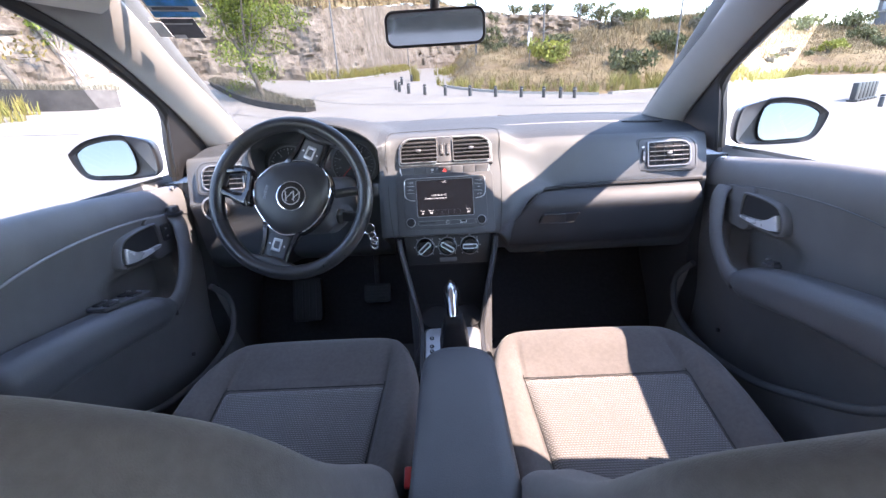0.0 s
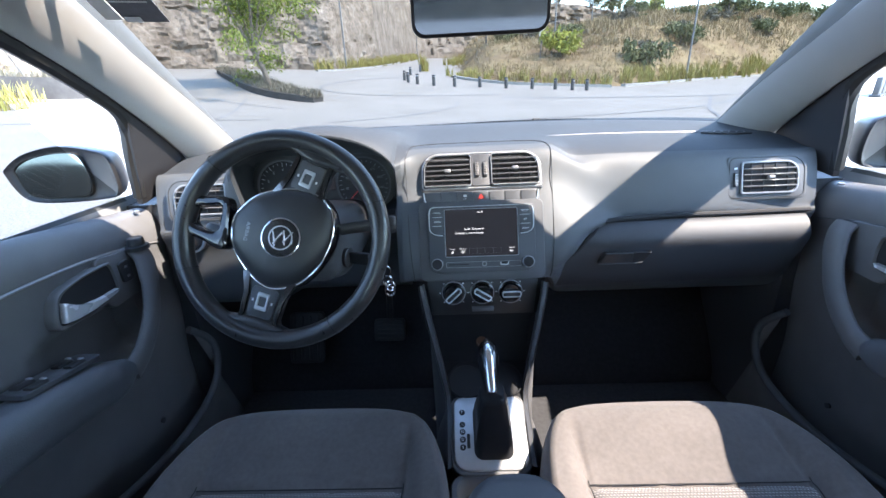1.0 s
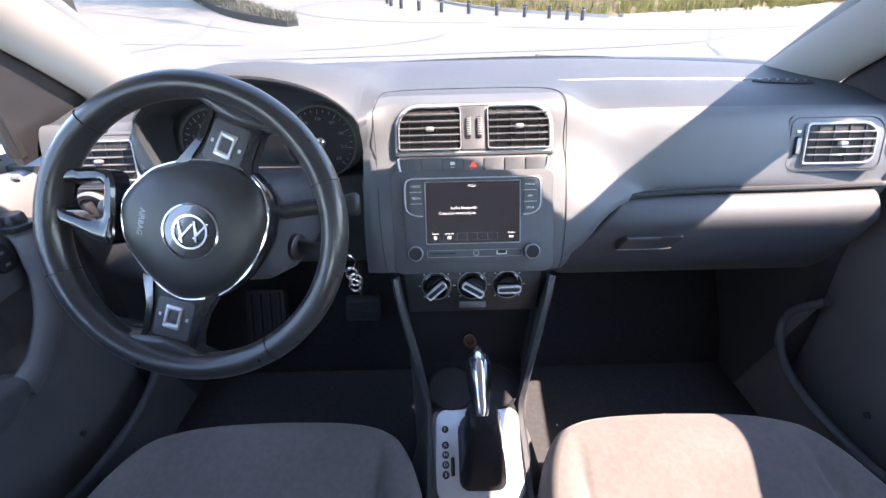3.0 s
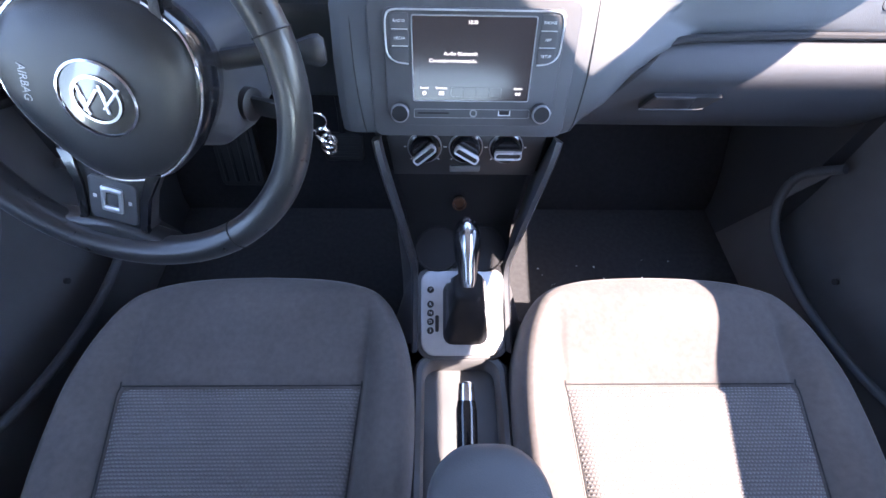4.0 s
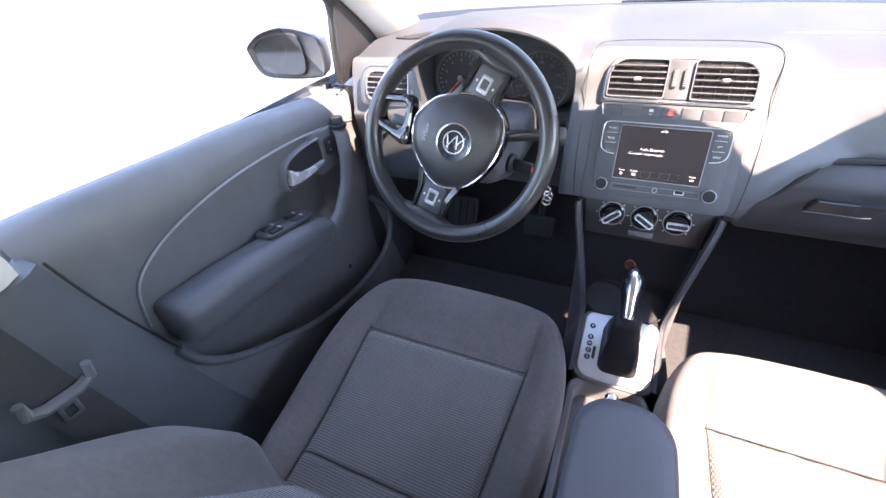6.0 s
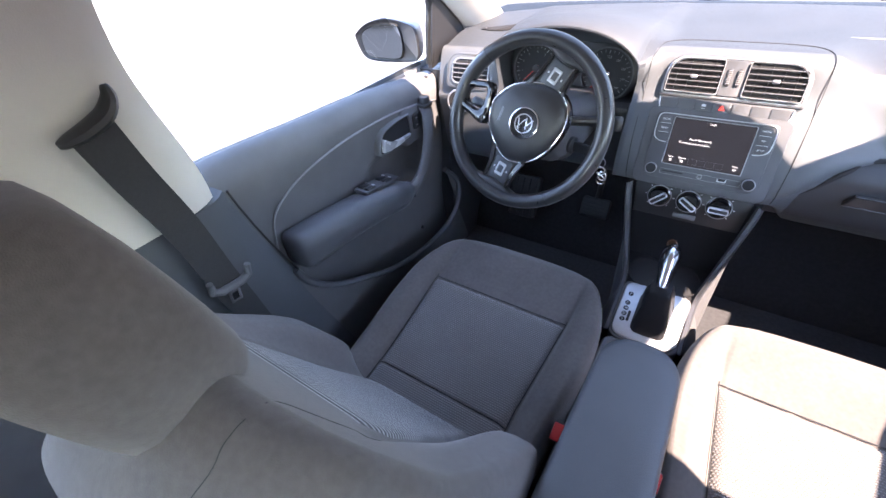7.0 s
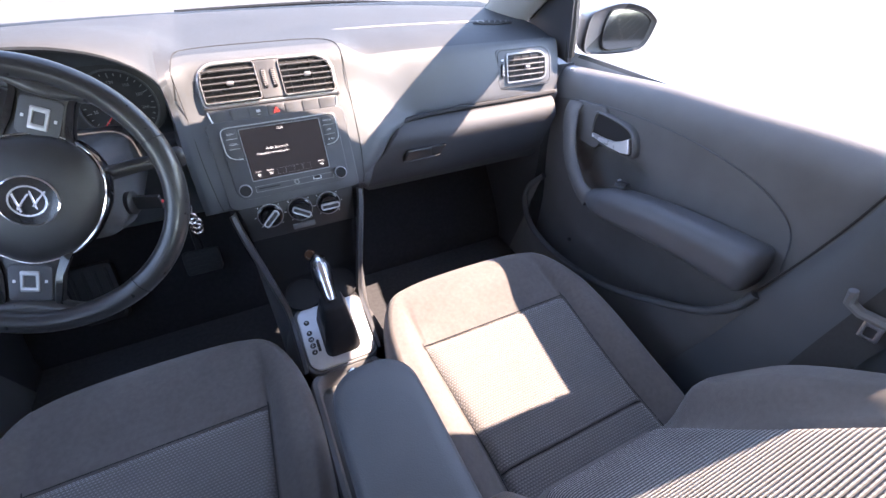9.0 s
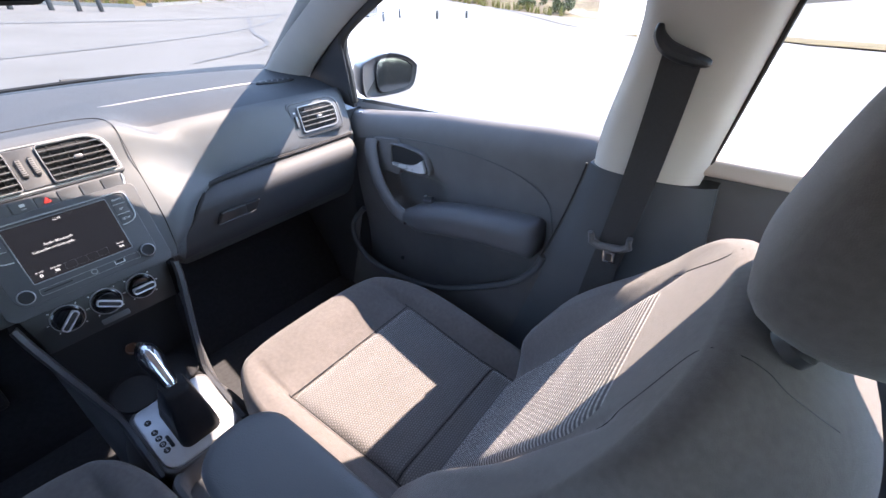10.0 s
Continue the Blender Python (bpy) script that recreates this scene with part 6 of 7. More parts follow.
def two_tone(name, a, b, scale, rough=0.9, fine=30.0, bump=0.6, third=None):
    """Ground cover or rock: two colours in patches, with fine grain and relief."""
    m = bpy.data.materials.new(name)
    m.use_nodes = True
    nt = m.node_tree
    p = nt.nodes["Principled BSDF"]
    at = nt.nodes.new("ShaderNodeTexCoord")
    n1 = nt.nodes.new("ShaderNodeTexNoise")
    n1.inputs["Scale"].default_value, n1.inputs["Detail"].default_value, n1.inputs["Roughness"].default_value = scale, 8.0, 0.65
    n2 = nt.nodes.new("ShaderNodeTexNoise")
    n2.inputs["Scale"].default_value, n2.inputs["Detail"].default_value = fine, 5.0
    for n in (n1, n2):
        nt.links.new(at.outputs["Object"], n.inputs["Vector"])
    ramp = nt.nodes.new("ShaderNodeValToRGB")
    ramp.color_ramp.elements[0].position, ramp.color_ramp.elements[1].position = 0.36, 0.62
    ramp.color_ramp.elements[0].color, ramp.color_ramp.elements[1].color = (*a, 1), (*b, 1)
    if third:
        e = ramp.color_ramp.elements.new(0.75)
        e.color = (*third, 1)
    nt.links.new(n1.outputs["Fac"], ramp.inputs[0])
    r = nt.nodes.new("ShaderNodeMapRange")
    r.inputs["From Min"].default_value, r.inputs["From Max"].default_value = 0.3, 0.7
    r.inputs["To Min"].default_value, r.inputs["To Max"].default_value = 0.65, 1.3
    nt.links.new(n2.outputs["Fac"], r.inputs["Value"])
    mul = nt.nodes.new("ShaderNodeVectorMath")
    mul.operation = "SCALE"
    nt.links.new(ramp.outputs[0], mul.inputs[0])
    nt.links.new(r.outputs[0], mul.inputs["Scale"])
    nt.links.new(mul.outputs[0], p.inputs["Base Color"])
    p.inputs["Roughness"].default_value = rough
    p.inputs["Specular IOR Level"].default_value = 0.2
    b_ = nt.nodes.new("ShaderNodeBump")
    b_.inputs["Strength"].default_value, b_.inputs["Distance"].default_value = bump, 0.15
    nt.links.new(n2.outputs["Fac"], b_.inputs["Height"])
    nt.links.new(b_.outputs[0], p.inputs["Normal"])
    return m


CONCRETE = two_tone("pale_concrete", (0.234, 0.215, 0.189), (0.270, 0.248, 0.221), 0.35, 0.85, 40.0, 0.02)
ASPHALT_LINE = material("dark_joint_sealant", (0.176, 0.169, 0.163), 0.8, vary=0.3, scale=3)
KERB = material("kerb_concrete", (0.273, 0.267, 0.254), 0.85, vary=0.15, scale=4)
# Planter edging: the shadow on its near side is in the base colour.
SHADEWALL = material("planter_stone_shade", (0.045, 0.041, 0.038), 0.9, vary=0.3, scale=3)
DRYHILL = two_tone("dry_hill_grass", (0.156, 0.107, 0.062), (0.247, 0.189, 0.104), 0.22, 0.95, 3.0, 0.6, (0.299, 0.247, 0.150))
ROCK = two_tone("grey_brown_rock", (0.130, 0.104, 0.081), (0.234, 0.198, 0.163), 0.55, 0.9, 3.2, 1.0, (0.338, 0.299, 0.254))
FIELD = two_tone("dry_yellow_field", (0.124, 0.088, 0.036), (0.176, 0.127, 0.055), 0.1, 0.95, 1.0, 0.5)
WOODS = two_tone("far_dark_woods", (0.036, 0.040, 0.032), (0.080, 0.068, 0.048), 0.03, 0.95, 0.2, 0.5)
GRASS = leafy("tall_yellow_green_grass", (0.247, 0.189, 0.058), (0.234, 0.234, 0.065))
DRYGRASS = leafy("dry_straw_tufts", (0.169, 0.120, 0.065), (0.299, 0.234, 0.130))
LEAF = leafy("tree_leaves", (0.085, 0.124, 0.019), (0.195, 0.227, 0.039))
LEAF_DARK = leafy("shrub_leaves", (0.077, 0.087, 0.042), (0.161, 0.168, 0.081))
LEAF_LIGHT = leafy("bright_bush_leaves", (0.195, 0.215, 0.039), (0.293, 0.299, 0.065))
SCRUB = leafy("grey_green_scrub", (0.098, 0.091, 0.065), (0.189, 0.169, 0.130))
LEAF_DRY = leafy("sparse_autumn_leaves", (0.130, 0.091, 0.026), (0.195, 0.156, 0.046))
BARK = material("pale_grey_bark", (0.130, 0.111, 0.091), 0.9, vary=0.3, scale=8, bump=0.6, bump_scale=40)
POLE = material("grey_galvanised_pole", (0.154, 0.154, 0.154), 0.5, metal=0.4, vary=0.1, scale=2)
BOLLARD = material("dark_bollard_paint", (0.022, 0.024, 0.026), 0.5, vary=0.15, scale=6)
TOWER = material("dark_tower_cladding", (0.05, 0.055, 0.07), 0.5, vary=0.2, scale=0.3)
TOWERGLASS = material("tower_window_glass", (0.12, 0.15, 0.20), 0.15, vary=0.2, scale=0.5)


# ---------------------------------------------------------------- outdoors: land
def land(x, y):
    """Height of the paved ground: level round the car, rising ahead and to the left."""
    r = math.hypot(x, y)
    xc, yc = max(-40, min(40, x)), max(0, min(110, y))
    return sstep(9, 30, r) * (0.068 * max(0, yc - 10) - 0.054 * xc * sstep(-20, 12, y))


def polar(phi, d):
    a = radians(phi)
    return d * math.sin(a), d * math.cos(a)


ground = BM()
rings = []
for r in [0.02, 1.5, 3, 4.5, 6, 7.5, 9, 10.5, 12, 14, 16, 18, 20, 22, 24, 26, 28, 30, 33, 36, 40, 45, 50, 56, 64, 74, 86, 100, 130, 180, 260, 400]:
    ring = []
    for k in range(120):
        x, y = polar(3 * k, r)
        ring.append((x, y, land(x, y) - 0.0006 * max(0, r - 90)))
    rings.append(ring)
loft(ground, rings, True, True, False)
solo("ground", ground, CONCRETE, "pale concrete road and forecourt in full sun", "road", kind="structure")


def along(table, phi):
    if phi <= table[0][0]:
        return table[0][1]
    for (a, u), (b, v) in zip(table, table[1:]):
        if phi <= b:
            return lerp(u, v, (phi - a) / (b - a))
    return table[-1][1]


HILL_EDGE = [(1.6, 34), (2.2, 31.0), (5.6, 28.6), (9.6, 27.6), (14.7, 27.6), (21.2, 28.0), (25, 31), (29, 38), (35, 51), (40.5, 74), (50, 78), (56, 66), (64, 56), (72, 52)]
CLIFF_EDGE = [(-100, 46), (-80, 40), (-60, 34), (-47, 31), (-40, 33), (-31, 40), (-22, 39.5), (-12.4, 39), (-7.3, 49), (-2.5, 84), (3, 104), (10, 116), (26, 130), (36, 140)]


HILL_RISE = [(15, 1.0), (18.7, 1.11), (21.7, 1.21), (24.5, 1.28), (27.3, 1.34), (31, 1.56), (36, 1.6), (41, 1.5), (50, 1.4), (62, 1.2)]


def hill_z(phi, d):
    e = along(HILL_EDGE, phi)
    x, y = polar(phi, e)
    t = d - e
    rise = 10.5 * along(HILL_RISE, phi) * (1 - math.exp(-max(0, t) / 42.0)) * lerp(1, 0.75, sstep(20, 50, phi)) * (1 - sstep(58, 72, phi) * 0.8) * sstep(1.0, 7.5, phi + t * 0.02)
    px, py = polar(phi, d)
    bump = 0.9 * noise.noise((px * 0.06, py * 0.06, 3.0)) + 0.35 * noise.noise((px * 0.22, py * 0.22, 1.0))
    return land(x, y) + rise + bump * sstep(0, 14, t) - 0.05


hill = BM()
rows = []
for k in range(90):
    phi = lerp(1.6, 72, k / 89)
    e = along(HILL_EDGE, phi)
    rows.append([(*polar(phi, e + t), hill_z(phi, e + t)) for t in [0, 0.8, 2, 4, 6, 8, 10, 12.5, 15, 18, 21, 24, 28, 32, 37, 42, 48, 55, 64, 76, 95, 125]])
loft(hill, rows, False)
solo("hillside", hill, DRYHILL, "dry tan hillside with scattered shrubs", "hill", kind="structure")


def cliff_top(phi):
    return (1.2 + 0.125 * along(CLIFF_EDGE, phi)) * (1 - 0.13 * sstep(1, 8, phi)) * (1 - 0.75 * sstep(15, 35, phi))


def cliff_at(phi, v):
    """Rock face, v 0 to 1 from its foot to its brow, then the slope above it to v = 2."""
    e = along(CLIFF_EDGE, phi)
    x, y = polar(phi, e)
    z0 = land(x, y) - 0.2
    if v <= 1:
        d = e + 0.07 * e * v ** 1.2
        z = z0 + cliff_top(phi) * v
        px, py = polar(phi, d)
        q = (px * 0.35, py * 0.35, z * 0.5)
        n = noise.noise(q) * 0.7 + abs(noise.noise((px * 1.1, py * 1.1, z * 1.9))) * 0.55 + abs(noise.noise((px * 2.3, py * 2.3, z * 3.1))) * 0.35 + 0.22 * (noise.cell((px * 0.8, py * 0.8, z * 1.4)) - 0.5)
        d += n * sstep(0, 0.12, v) * (e / 40)
        return (*polar(phi, d), z + 0.25 * noise.noise((px * 0.7, py * 0.7, z)))
    t = v - 1
    d = e * 1.07 + 60 * t
    px, py = polar(phi, d)
    return (px, py, z0 + cliff_top(phi) + 13 * t ** 0.8 * (1 - 0.95 * sstep(-2, 8, phi)) + 1.2 * noise.noise((px * 0.07, py * 0.07, 0)) * sstep(0, 0.1, t))


phis = [lerp(-100, 36, k / 420) for k in range(421)]
rock = loft(BM(), [[cliff_at(p, v) for v in span(0, 1, 30)] for p in phis], False)
solo("rock_cliff", rock, ROCK, "grey and tan cut rock face beside the road", "rock face", kind="structure", sharp=25)
brow = loft(BM(), [[cliff_at(p, v) for v in (1.0, 1.03, 1.08, 1.15, 1.25, 1.4, 1.6, 1.8, 2.0)] for p in phis[::3]], False)
solo("hill_above_cliff", brow, DRYHILL, "dry brushy slope above the rock face", "hill", kind="structure")

# lower land beyond the forecourt, and far slopes all round the back
FIELD_EDGE = [(60, 60), (68, 46), (76, 40), (84, 24), (92, 16), (104, 13.5), (125, 15), (150, 22), (200, 40), (262, 44)]


def field_at(phi, t):
    e = along(FIELD_EDGE, phi)
    d = e + 150 * t
    x, y = polar(phi, e)
    z = land(x, y) + 0.04
    drop = -9.0 * sstep(0, 0.35, t) + 26 * sstep(0.35, 1.0, t) * (0.75 + 0.5 * noise.noise((phi * 0.08, 0, 0)))
    return (*polar(phi, d), z + drop + (noise.noise((d * 0.05, phi * 0.1, 0)) * 0.6 * sstep(0, 0.1, t)))


fphis = [lerp(60, 262, k / 101) for k in range(102)]
solo("dry_field", loft(BM(), [[field_at(p, t) for t in (0, 0.02, 0.05, 0.09, 0.14, 0.19, 0.24)] for p in fphis], False), FIELD, "yellow dry field below the forecourt", "field", kind="structure")
solo("highway", loft(BM(), [[field_at(p, t) for t in (0.24, 0.27, 0.31)] for p in fphis], False), CONCRETE, "distant pale road across the valley", "road", kind="structure")
solo("far_woods", loft(BM(), [[field_at(p, t) for t in (0.31, 0.36, 0.42, 0.5, 0.6, 0.7, 0.8, 0.9, 1.0)] for p in fphis], False), WOODS, "distant dark wooded slope", "backdrop", kind="structure")


# ---------------------------------------------------------------- outdoors: kerbs, joints
def strip(points, w, lift, sub=6):
    line = smooth_line([(x, y, 0) for x, y in points], sub)
    rings = []
    for i, p in enumerate(line):
        a, b = line[max(0, i - 1)], line[min(len(line) - 1, i + 1)]
        d = (b - a).normalized()
        n = Vector((-d.y, d.x, 0)) * w / 2
        rings.append([(q.x, q.y, land(q.x, q.y) + lift) for q in (p - n, p + n)])
    return loft(BM(), rings, False)


for pts, w in (([(-2.2, 30), (-4.6, 28), (-6.2, 24.5), (-5.0, 22.4), (-1.5, 21.6), (3, 22.0)], 0.16), ([(-3.5, 13.8), (-1.6, 14.8), (0.4, 17.2), (0.9, 19.5)], 0.12), ([(-5, 11.8), (0, 12.6), (6, 14.2), (11, 17.5), (17, 24)], 0.14),
               ([(4.2, 9.2), (7.0, 11.0), (9.5, 15.5), (13.5, 22.0)], 0.12), ([(3, 20.8), (8, 20.6), (14, 22), (24, 28)], 0.25), ([(-9, 10.5), (-7.5, 15), (-8.5, 20)], 0.10), ([(-14, 13), (-9, 14.5), (-5.5, 14.8)], 0.10), ([(-13, 20), (-9.5, 19.2), (-6, 17.5)], 0.10)):
    solo("road_joint", strip(pts, w, 0.012), ASPHALT_LINE, "dark sealed joint line in the pale concrete", "road joint", "road joints", "structure")


def kerb(points, w, hgt, label):
    line = smooth_line([(x, y, 0) for x, y in points], 5)
    rings = []
    for i, p in enumerate(line):
        a, b = line[max(0, i - 1)], line[min(len(line) - 1, i + 1)]
        d = (b - a).normalized()
        n = Vector((-d.y, d.x, 0)) * w / 2
        z = land(p.x, p.y)
        rings.append([(p.x - n.x, p.y - n.y, z - 0.1), (p.x - n.x, p.y - n.y, z + hgt), (p.x + n.x, p.y + n.y, z + hgt), (p.x + n.x, p.y + n.y, z - 0.1)])
    solo("kerb", loft(BM(), rings), KERB, label, "kerb", "kerbs", "structure")


kerb([polar(p, along(HILL_EDGE, p) - 0.5) for p in (2, 4, 7, 10, 14, 18, 21.2)], 0.3, 0.14, "pale concrete kerb round the planted island")
kerb([polar(p, along(HILL_EDGE, p) - 0.5) for p in (22.5, 26, 29, 33, 37, 41)], 0.3, 0.14, "pale concrete kerb along the hedge of grass")
kerb([(-9.2, 35.2), (-7.9, 36.6), (-6.6, 41), (-5.6, 48), (-3.9, 70), (-2.6, 84)], 0.3, 0.14, "pale concrete kerb below the rock face")

# ---------------------------------------------------------------- outdoors: plants
rng = random.Random(7)


def blades(bm, x, y, z, height, spread, count, width):
    """One tuft of tall grass: thin bent blades fanning out."""
    for _ in range(count):
        a, lean = rng.uniform(0, 2 * math.pi), rng.uniform(0.1, 0.55)
        hgt = height * rng.uniform(0.6, 1.1)
        bx, by = x + rng.uniform(-spread, spread) * 0.4, y + rng.uniform(-spread, spread) * 0.4
        dx, dy = math.cos(a) * lean * hgt, math.sin(a) * lean * hgt
        nx, ny = -math.sin(a) * width, math.cos(a) * width
        p = [bm.verts.new(q) for q in ((bx - nx, by - ny, z), (bx + nx, by + ny, z), (bx + dx * 0.4 + nx * 0.8, by + dy * 0.4 + ny * 0.8, z + hgt * 0.6), (bx + dx * 0.4 - nx * 0.8, by + dy * 0.4 - ny * 0.8, z + hgt * 0.6), (bx + dx, by + dy, z + hgt))]
        bm.faces.new((p[0], p[1], p[2], p[3]))
        bm.faces.new((p[3], p[2], p[4]))


def grass_band(points, width, per_m, height, label, mat=GRASS, zf=None, name="tall_grass"):
    line = smooth_line([(x, y, 0) for x, y in points], 8)
    bm = BM()
    for a, b in zip(line, line[1:]):
        d = b - a
        n = Vector((-d.y, d.x, 0)).normalized()
        for _ in range(max(1, int(d.length * per_m))):
            p = a + d * rng.random() + n * rng.uniform(-width / 2, width / 2)
            blades(bm, p.x, p.y, (zf or land)(p.x, p.y) - 0.03, height * rng.uniform(0.7, 1.2), 0.35, 13, 0.022)
    solo(name, bm, mat, label, "grass", "", "stuff", 180)


def hill_xy(x, y):
    return hill_z(math.degrees(math.atan2(x, y)), math.hypot(x, y))


grass_band([polar(p, along(HILL_EDGE, p) + 0.7) for p in (2.2, 4, 7, 10, 14, 18, 21)], 1.6, 7, 0.75, "yellow-green tall grass edging the island", zf=hill_xy)
grass_band([polar(p, along(HILL_EDGE, p) + 0.8) for p in (22, 26, 29, 33, 37, 41, 45)], 1.2, 6, 0.95, "row of yellow-green tall grass along the road", zf=hill_xy)
grass_band([polar(p, along(HILL_EDGE, p) + 0.8) for p in (45, 50, 56, 62, 68)], 1.6, 4, 1.0, "row of tall grass along the far road", zf=hill_xy)
grass_band([(-9.6, 36.4), (-8.4, 37.4), (-7.1, 42), (-6.2, 48), (-4.6, 66), (-3.4, 82)], 1.6, 6, 1.0, "band of yellow-green grass below the rock face")
grass_band([(1.1, 53), (3.0, 60), (6, 76), (9.5, 98)], 2.0, 4, 1.2, "tall grass between the two roads")
grass_band([(-1.15, 38.6), (-1.0, 40.0)], 0.5, 14, 1.3, "single clump of tall grass on the kerb")
grass_band([(-19, 15.2), (-16.5, 15.6), (-14.6, 16.4)], 2.6, 14, 0.7, "green and yellow grass in the planter bed")
grass_band([(-24, 22), (-20, 20.2), (-17.5, 19.4)], 3.0, 8, 0.9, "dry yellow grass below the rock face", DRYGRASS)

# dry tufts and low scrub over the hillside
tufts = BM()
for _ in range(6500):
    phi = rng.uniform(2.5, 58)
    t = 1.0 + 62 * rng.random() ** 1.7
    d = along(HILL_EDGE, phi) + t
    x, y = polar(phi, d)
    big = 1 + t * 0.02
    blades(tufts, x, y, hill_z(phi, d) - 0.05, rng.uniform(0.12, 0.42) * big, 0.8 * big, 8, 0.014 * big)
upper_rng, main_rng = random.Random(12), rng
rng = upper_rng
for _ in range(5200):
    phi = rng.uniform(13, 46)
    t = rng.uniform(9, 62)
    d = along(HILL_EDGE, phi) + t
    x, y = polar(phi, d)
    big = 1 + t * 0.022
    blades(tufts, x, y, hill_z(phi, d) - 0.05, rng.uniform(0.2, 0.55) * big, 1.0 * big, 7, 0.022 * big)
rng = main_rng
solo("dry_tufts", tufts, DRYGRASS, "straw-coloured tufts over the dry hillside", "dry grass", kind="stuff", sharp=180)
tufts = BM()
for _ in range(1500):
    phi = rng.uniform(-60, 10)
    x, y, z = cliff_at(phi, 1 + 0.5 * rng.random() ** 2)
    blades(tufts, x, y, z - 0.1, rng.uniform(0.6, 1.6), 1.2, 8, 0.06)
solo("dry_tufts", tufts, DRYGRASS, "brown brush along the brow of the rock face", "dry grass", kind="stuff", sharp=180)


def leaves(bm, c, rad, count, size, flat=1.0):
    """Small leaf faces scattered through an uneven clump."""
    for _ in range(count):
        while True:
            q = Vector((rng.uniform(-1, 1), rng.uniform(-1, 1), rng.uniform(-1, 1)))
            if 0.15 < q.length < 1:
                break
        q *= 0.72 + 0.28 * rng.random()
        p = Vector(c) + Vector((q.x * rad, q.y * rad, q.z * rad * flat))
        m = Euler((rng.uniform(0, 6.3), rng.uniform(0, 6.3), rng.uniform(0, 6.3))).to_matrix()
        s = size * rng.uniform(0.6, 1.3)
        bm.faces.new([bm.verts.new(p + m @ Vector(v)) for v in ((-s, 0, 0), (0, -s * 0.45, 0.1 * s), (s, 0, 0), (0, s * 0.45, 0.1 * s))])


def tree(at, height, trunk_h, crown_r, label, leaf_mat, clumps, per, leaf, r0=0.12, lean=(0, 0), bare=False):
    t = thing("tree", at, label, "tree", "trees")
    base = Vector(at)
    top = base + Vector((lean[0], lean[1], trunk_h))
    bm = BM()
    tube(bm, smooth_line([base - Vector((0, 0, 0.2)), base.lerp(top, 0.5) + Vector((0.05, 0.03, 0)), top], 4), [r0 * (1.25 - 0.06 * k) for k in range(9)], 9)
    ends = []
    for k in range(7):
        a = k * 2.4 + 0.5
        e = top + Vector((math.cos(a) * crown_r * rng.uniform(0.4, 0.8), math.sin(a) * crown_r * rng.uniform(0.4, 0.8), (height - trunk_h) * rng.uniform(0.3, 0.9)))
        tube(bm, smooth_line([top - Vector((0, 0, 0.15 * k * 0.3)), top.lerp(e, 0.5) + Vector((0, 0, 0.25)), e], 3), [r0 * f for f in (0.6, 0.52, 0.45, 0.36, 0.28, 0.2, 0.12)], 6)
        ends.append(e)
    put("trunk", bm, BARK, t)
    cr = BM()
    mid = base + Vector((lean[0], lean[1], trunk_h + (height - trunk_h) * 0.5))
    for k in range(clumps):
        if k < len(ends):
            c = ends[k]
        else:
            q = Vector((rng.gauss(0, 0.45), rng.gauss(0, 0.45), rng.gauss(0, 0.5)))
            c = mid + Vector((q.x * crown_r, q.y * crown_r, q.z * (height - trunk_h) * 0.55))
        leaves(cr, c, crown_r * rng.uniform(0.22, 0.42), per, leaf, 0.8)
    put("crown", cr, leaf_mat, t, "", 180)
    return t


tree((-8.0, 21.9, 0.92), 8.0, 1.9, 2.9, "young green street tree in the planter", LEAF, 80, 230, 0.075, 0.12, (-0.55, 0.0))
tree((-20.6, 27.8, land(-20.6, 27.8)), 7.5, 2.0, 2.4, "yellow-green tree at the foot of the rock face", LEAF, 26, 90, 0.15, 0.13, (-1.0, 0))
tree((-15.6, 18.0, 1.05), 6.5, 2.3, 2.6, "sparse tree with a pale leaning forked trunk", LEAF_DRY, 22, 36, 0.12, 0.15, (-1.3, 0.3))
tree((6.2, 43.8, 2.1), 4.8, 1.0, 1.1, "slim dark green tree beside the island", LEAF_DARK, 26, 90, 0.12, 0.08)


def bush(phi, d, size, mat, label, flat=0.75, name="bush", brow=False):
    x, y = polar(phi, d)
    z = hill_z(phi, d)
    if brow:
        x, y, z = cliff_at(phi, 1.04)
    b = thing(name, (x, y, z), label, "bush", "hillside bushes")
    bm = BM()
    for k in range(5):
        a = k * 1.3
        tube(bm, [(x, y, z - 0.2), (x + math.cos(a) * size * 0.3, y + math.sin(a) * size * 0.3, z + size * 0.7)], [0.05 * size, 0.02 * size], 5)
    put("stem", bm, BARK, b)
    bm = BM()
    for k in range(14):
        c = (x + rng.gauss(0, 0.4) * size, y + rng.gauss(0, 0.4) * size, z + size * flat * rng.uniform(0.3, 1.05))
        leaves(bm, c, size * rng.uniform(0.25, 0.45), 60, 0.07 * size + 0.05, 0.85)
    put("crown", bm, mat, b, "", 180)


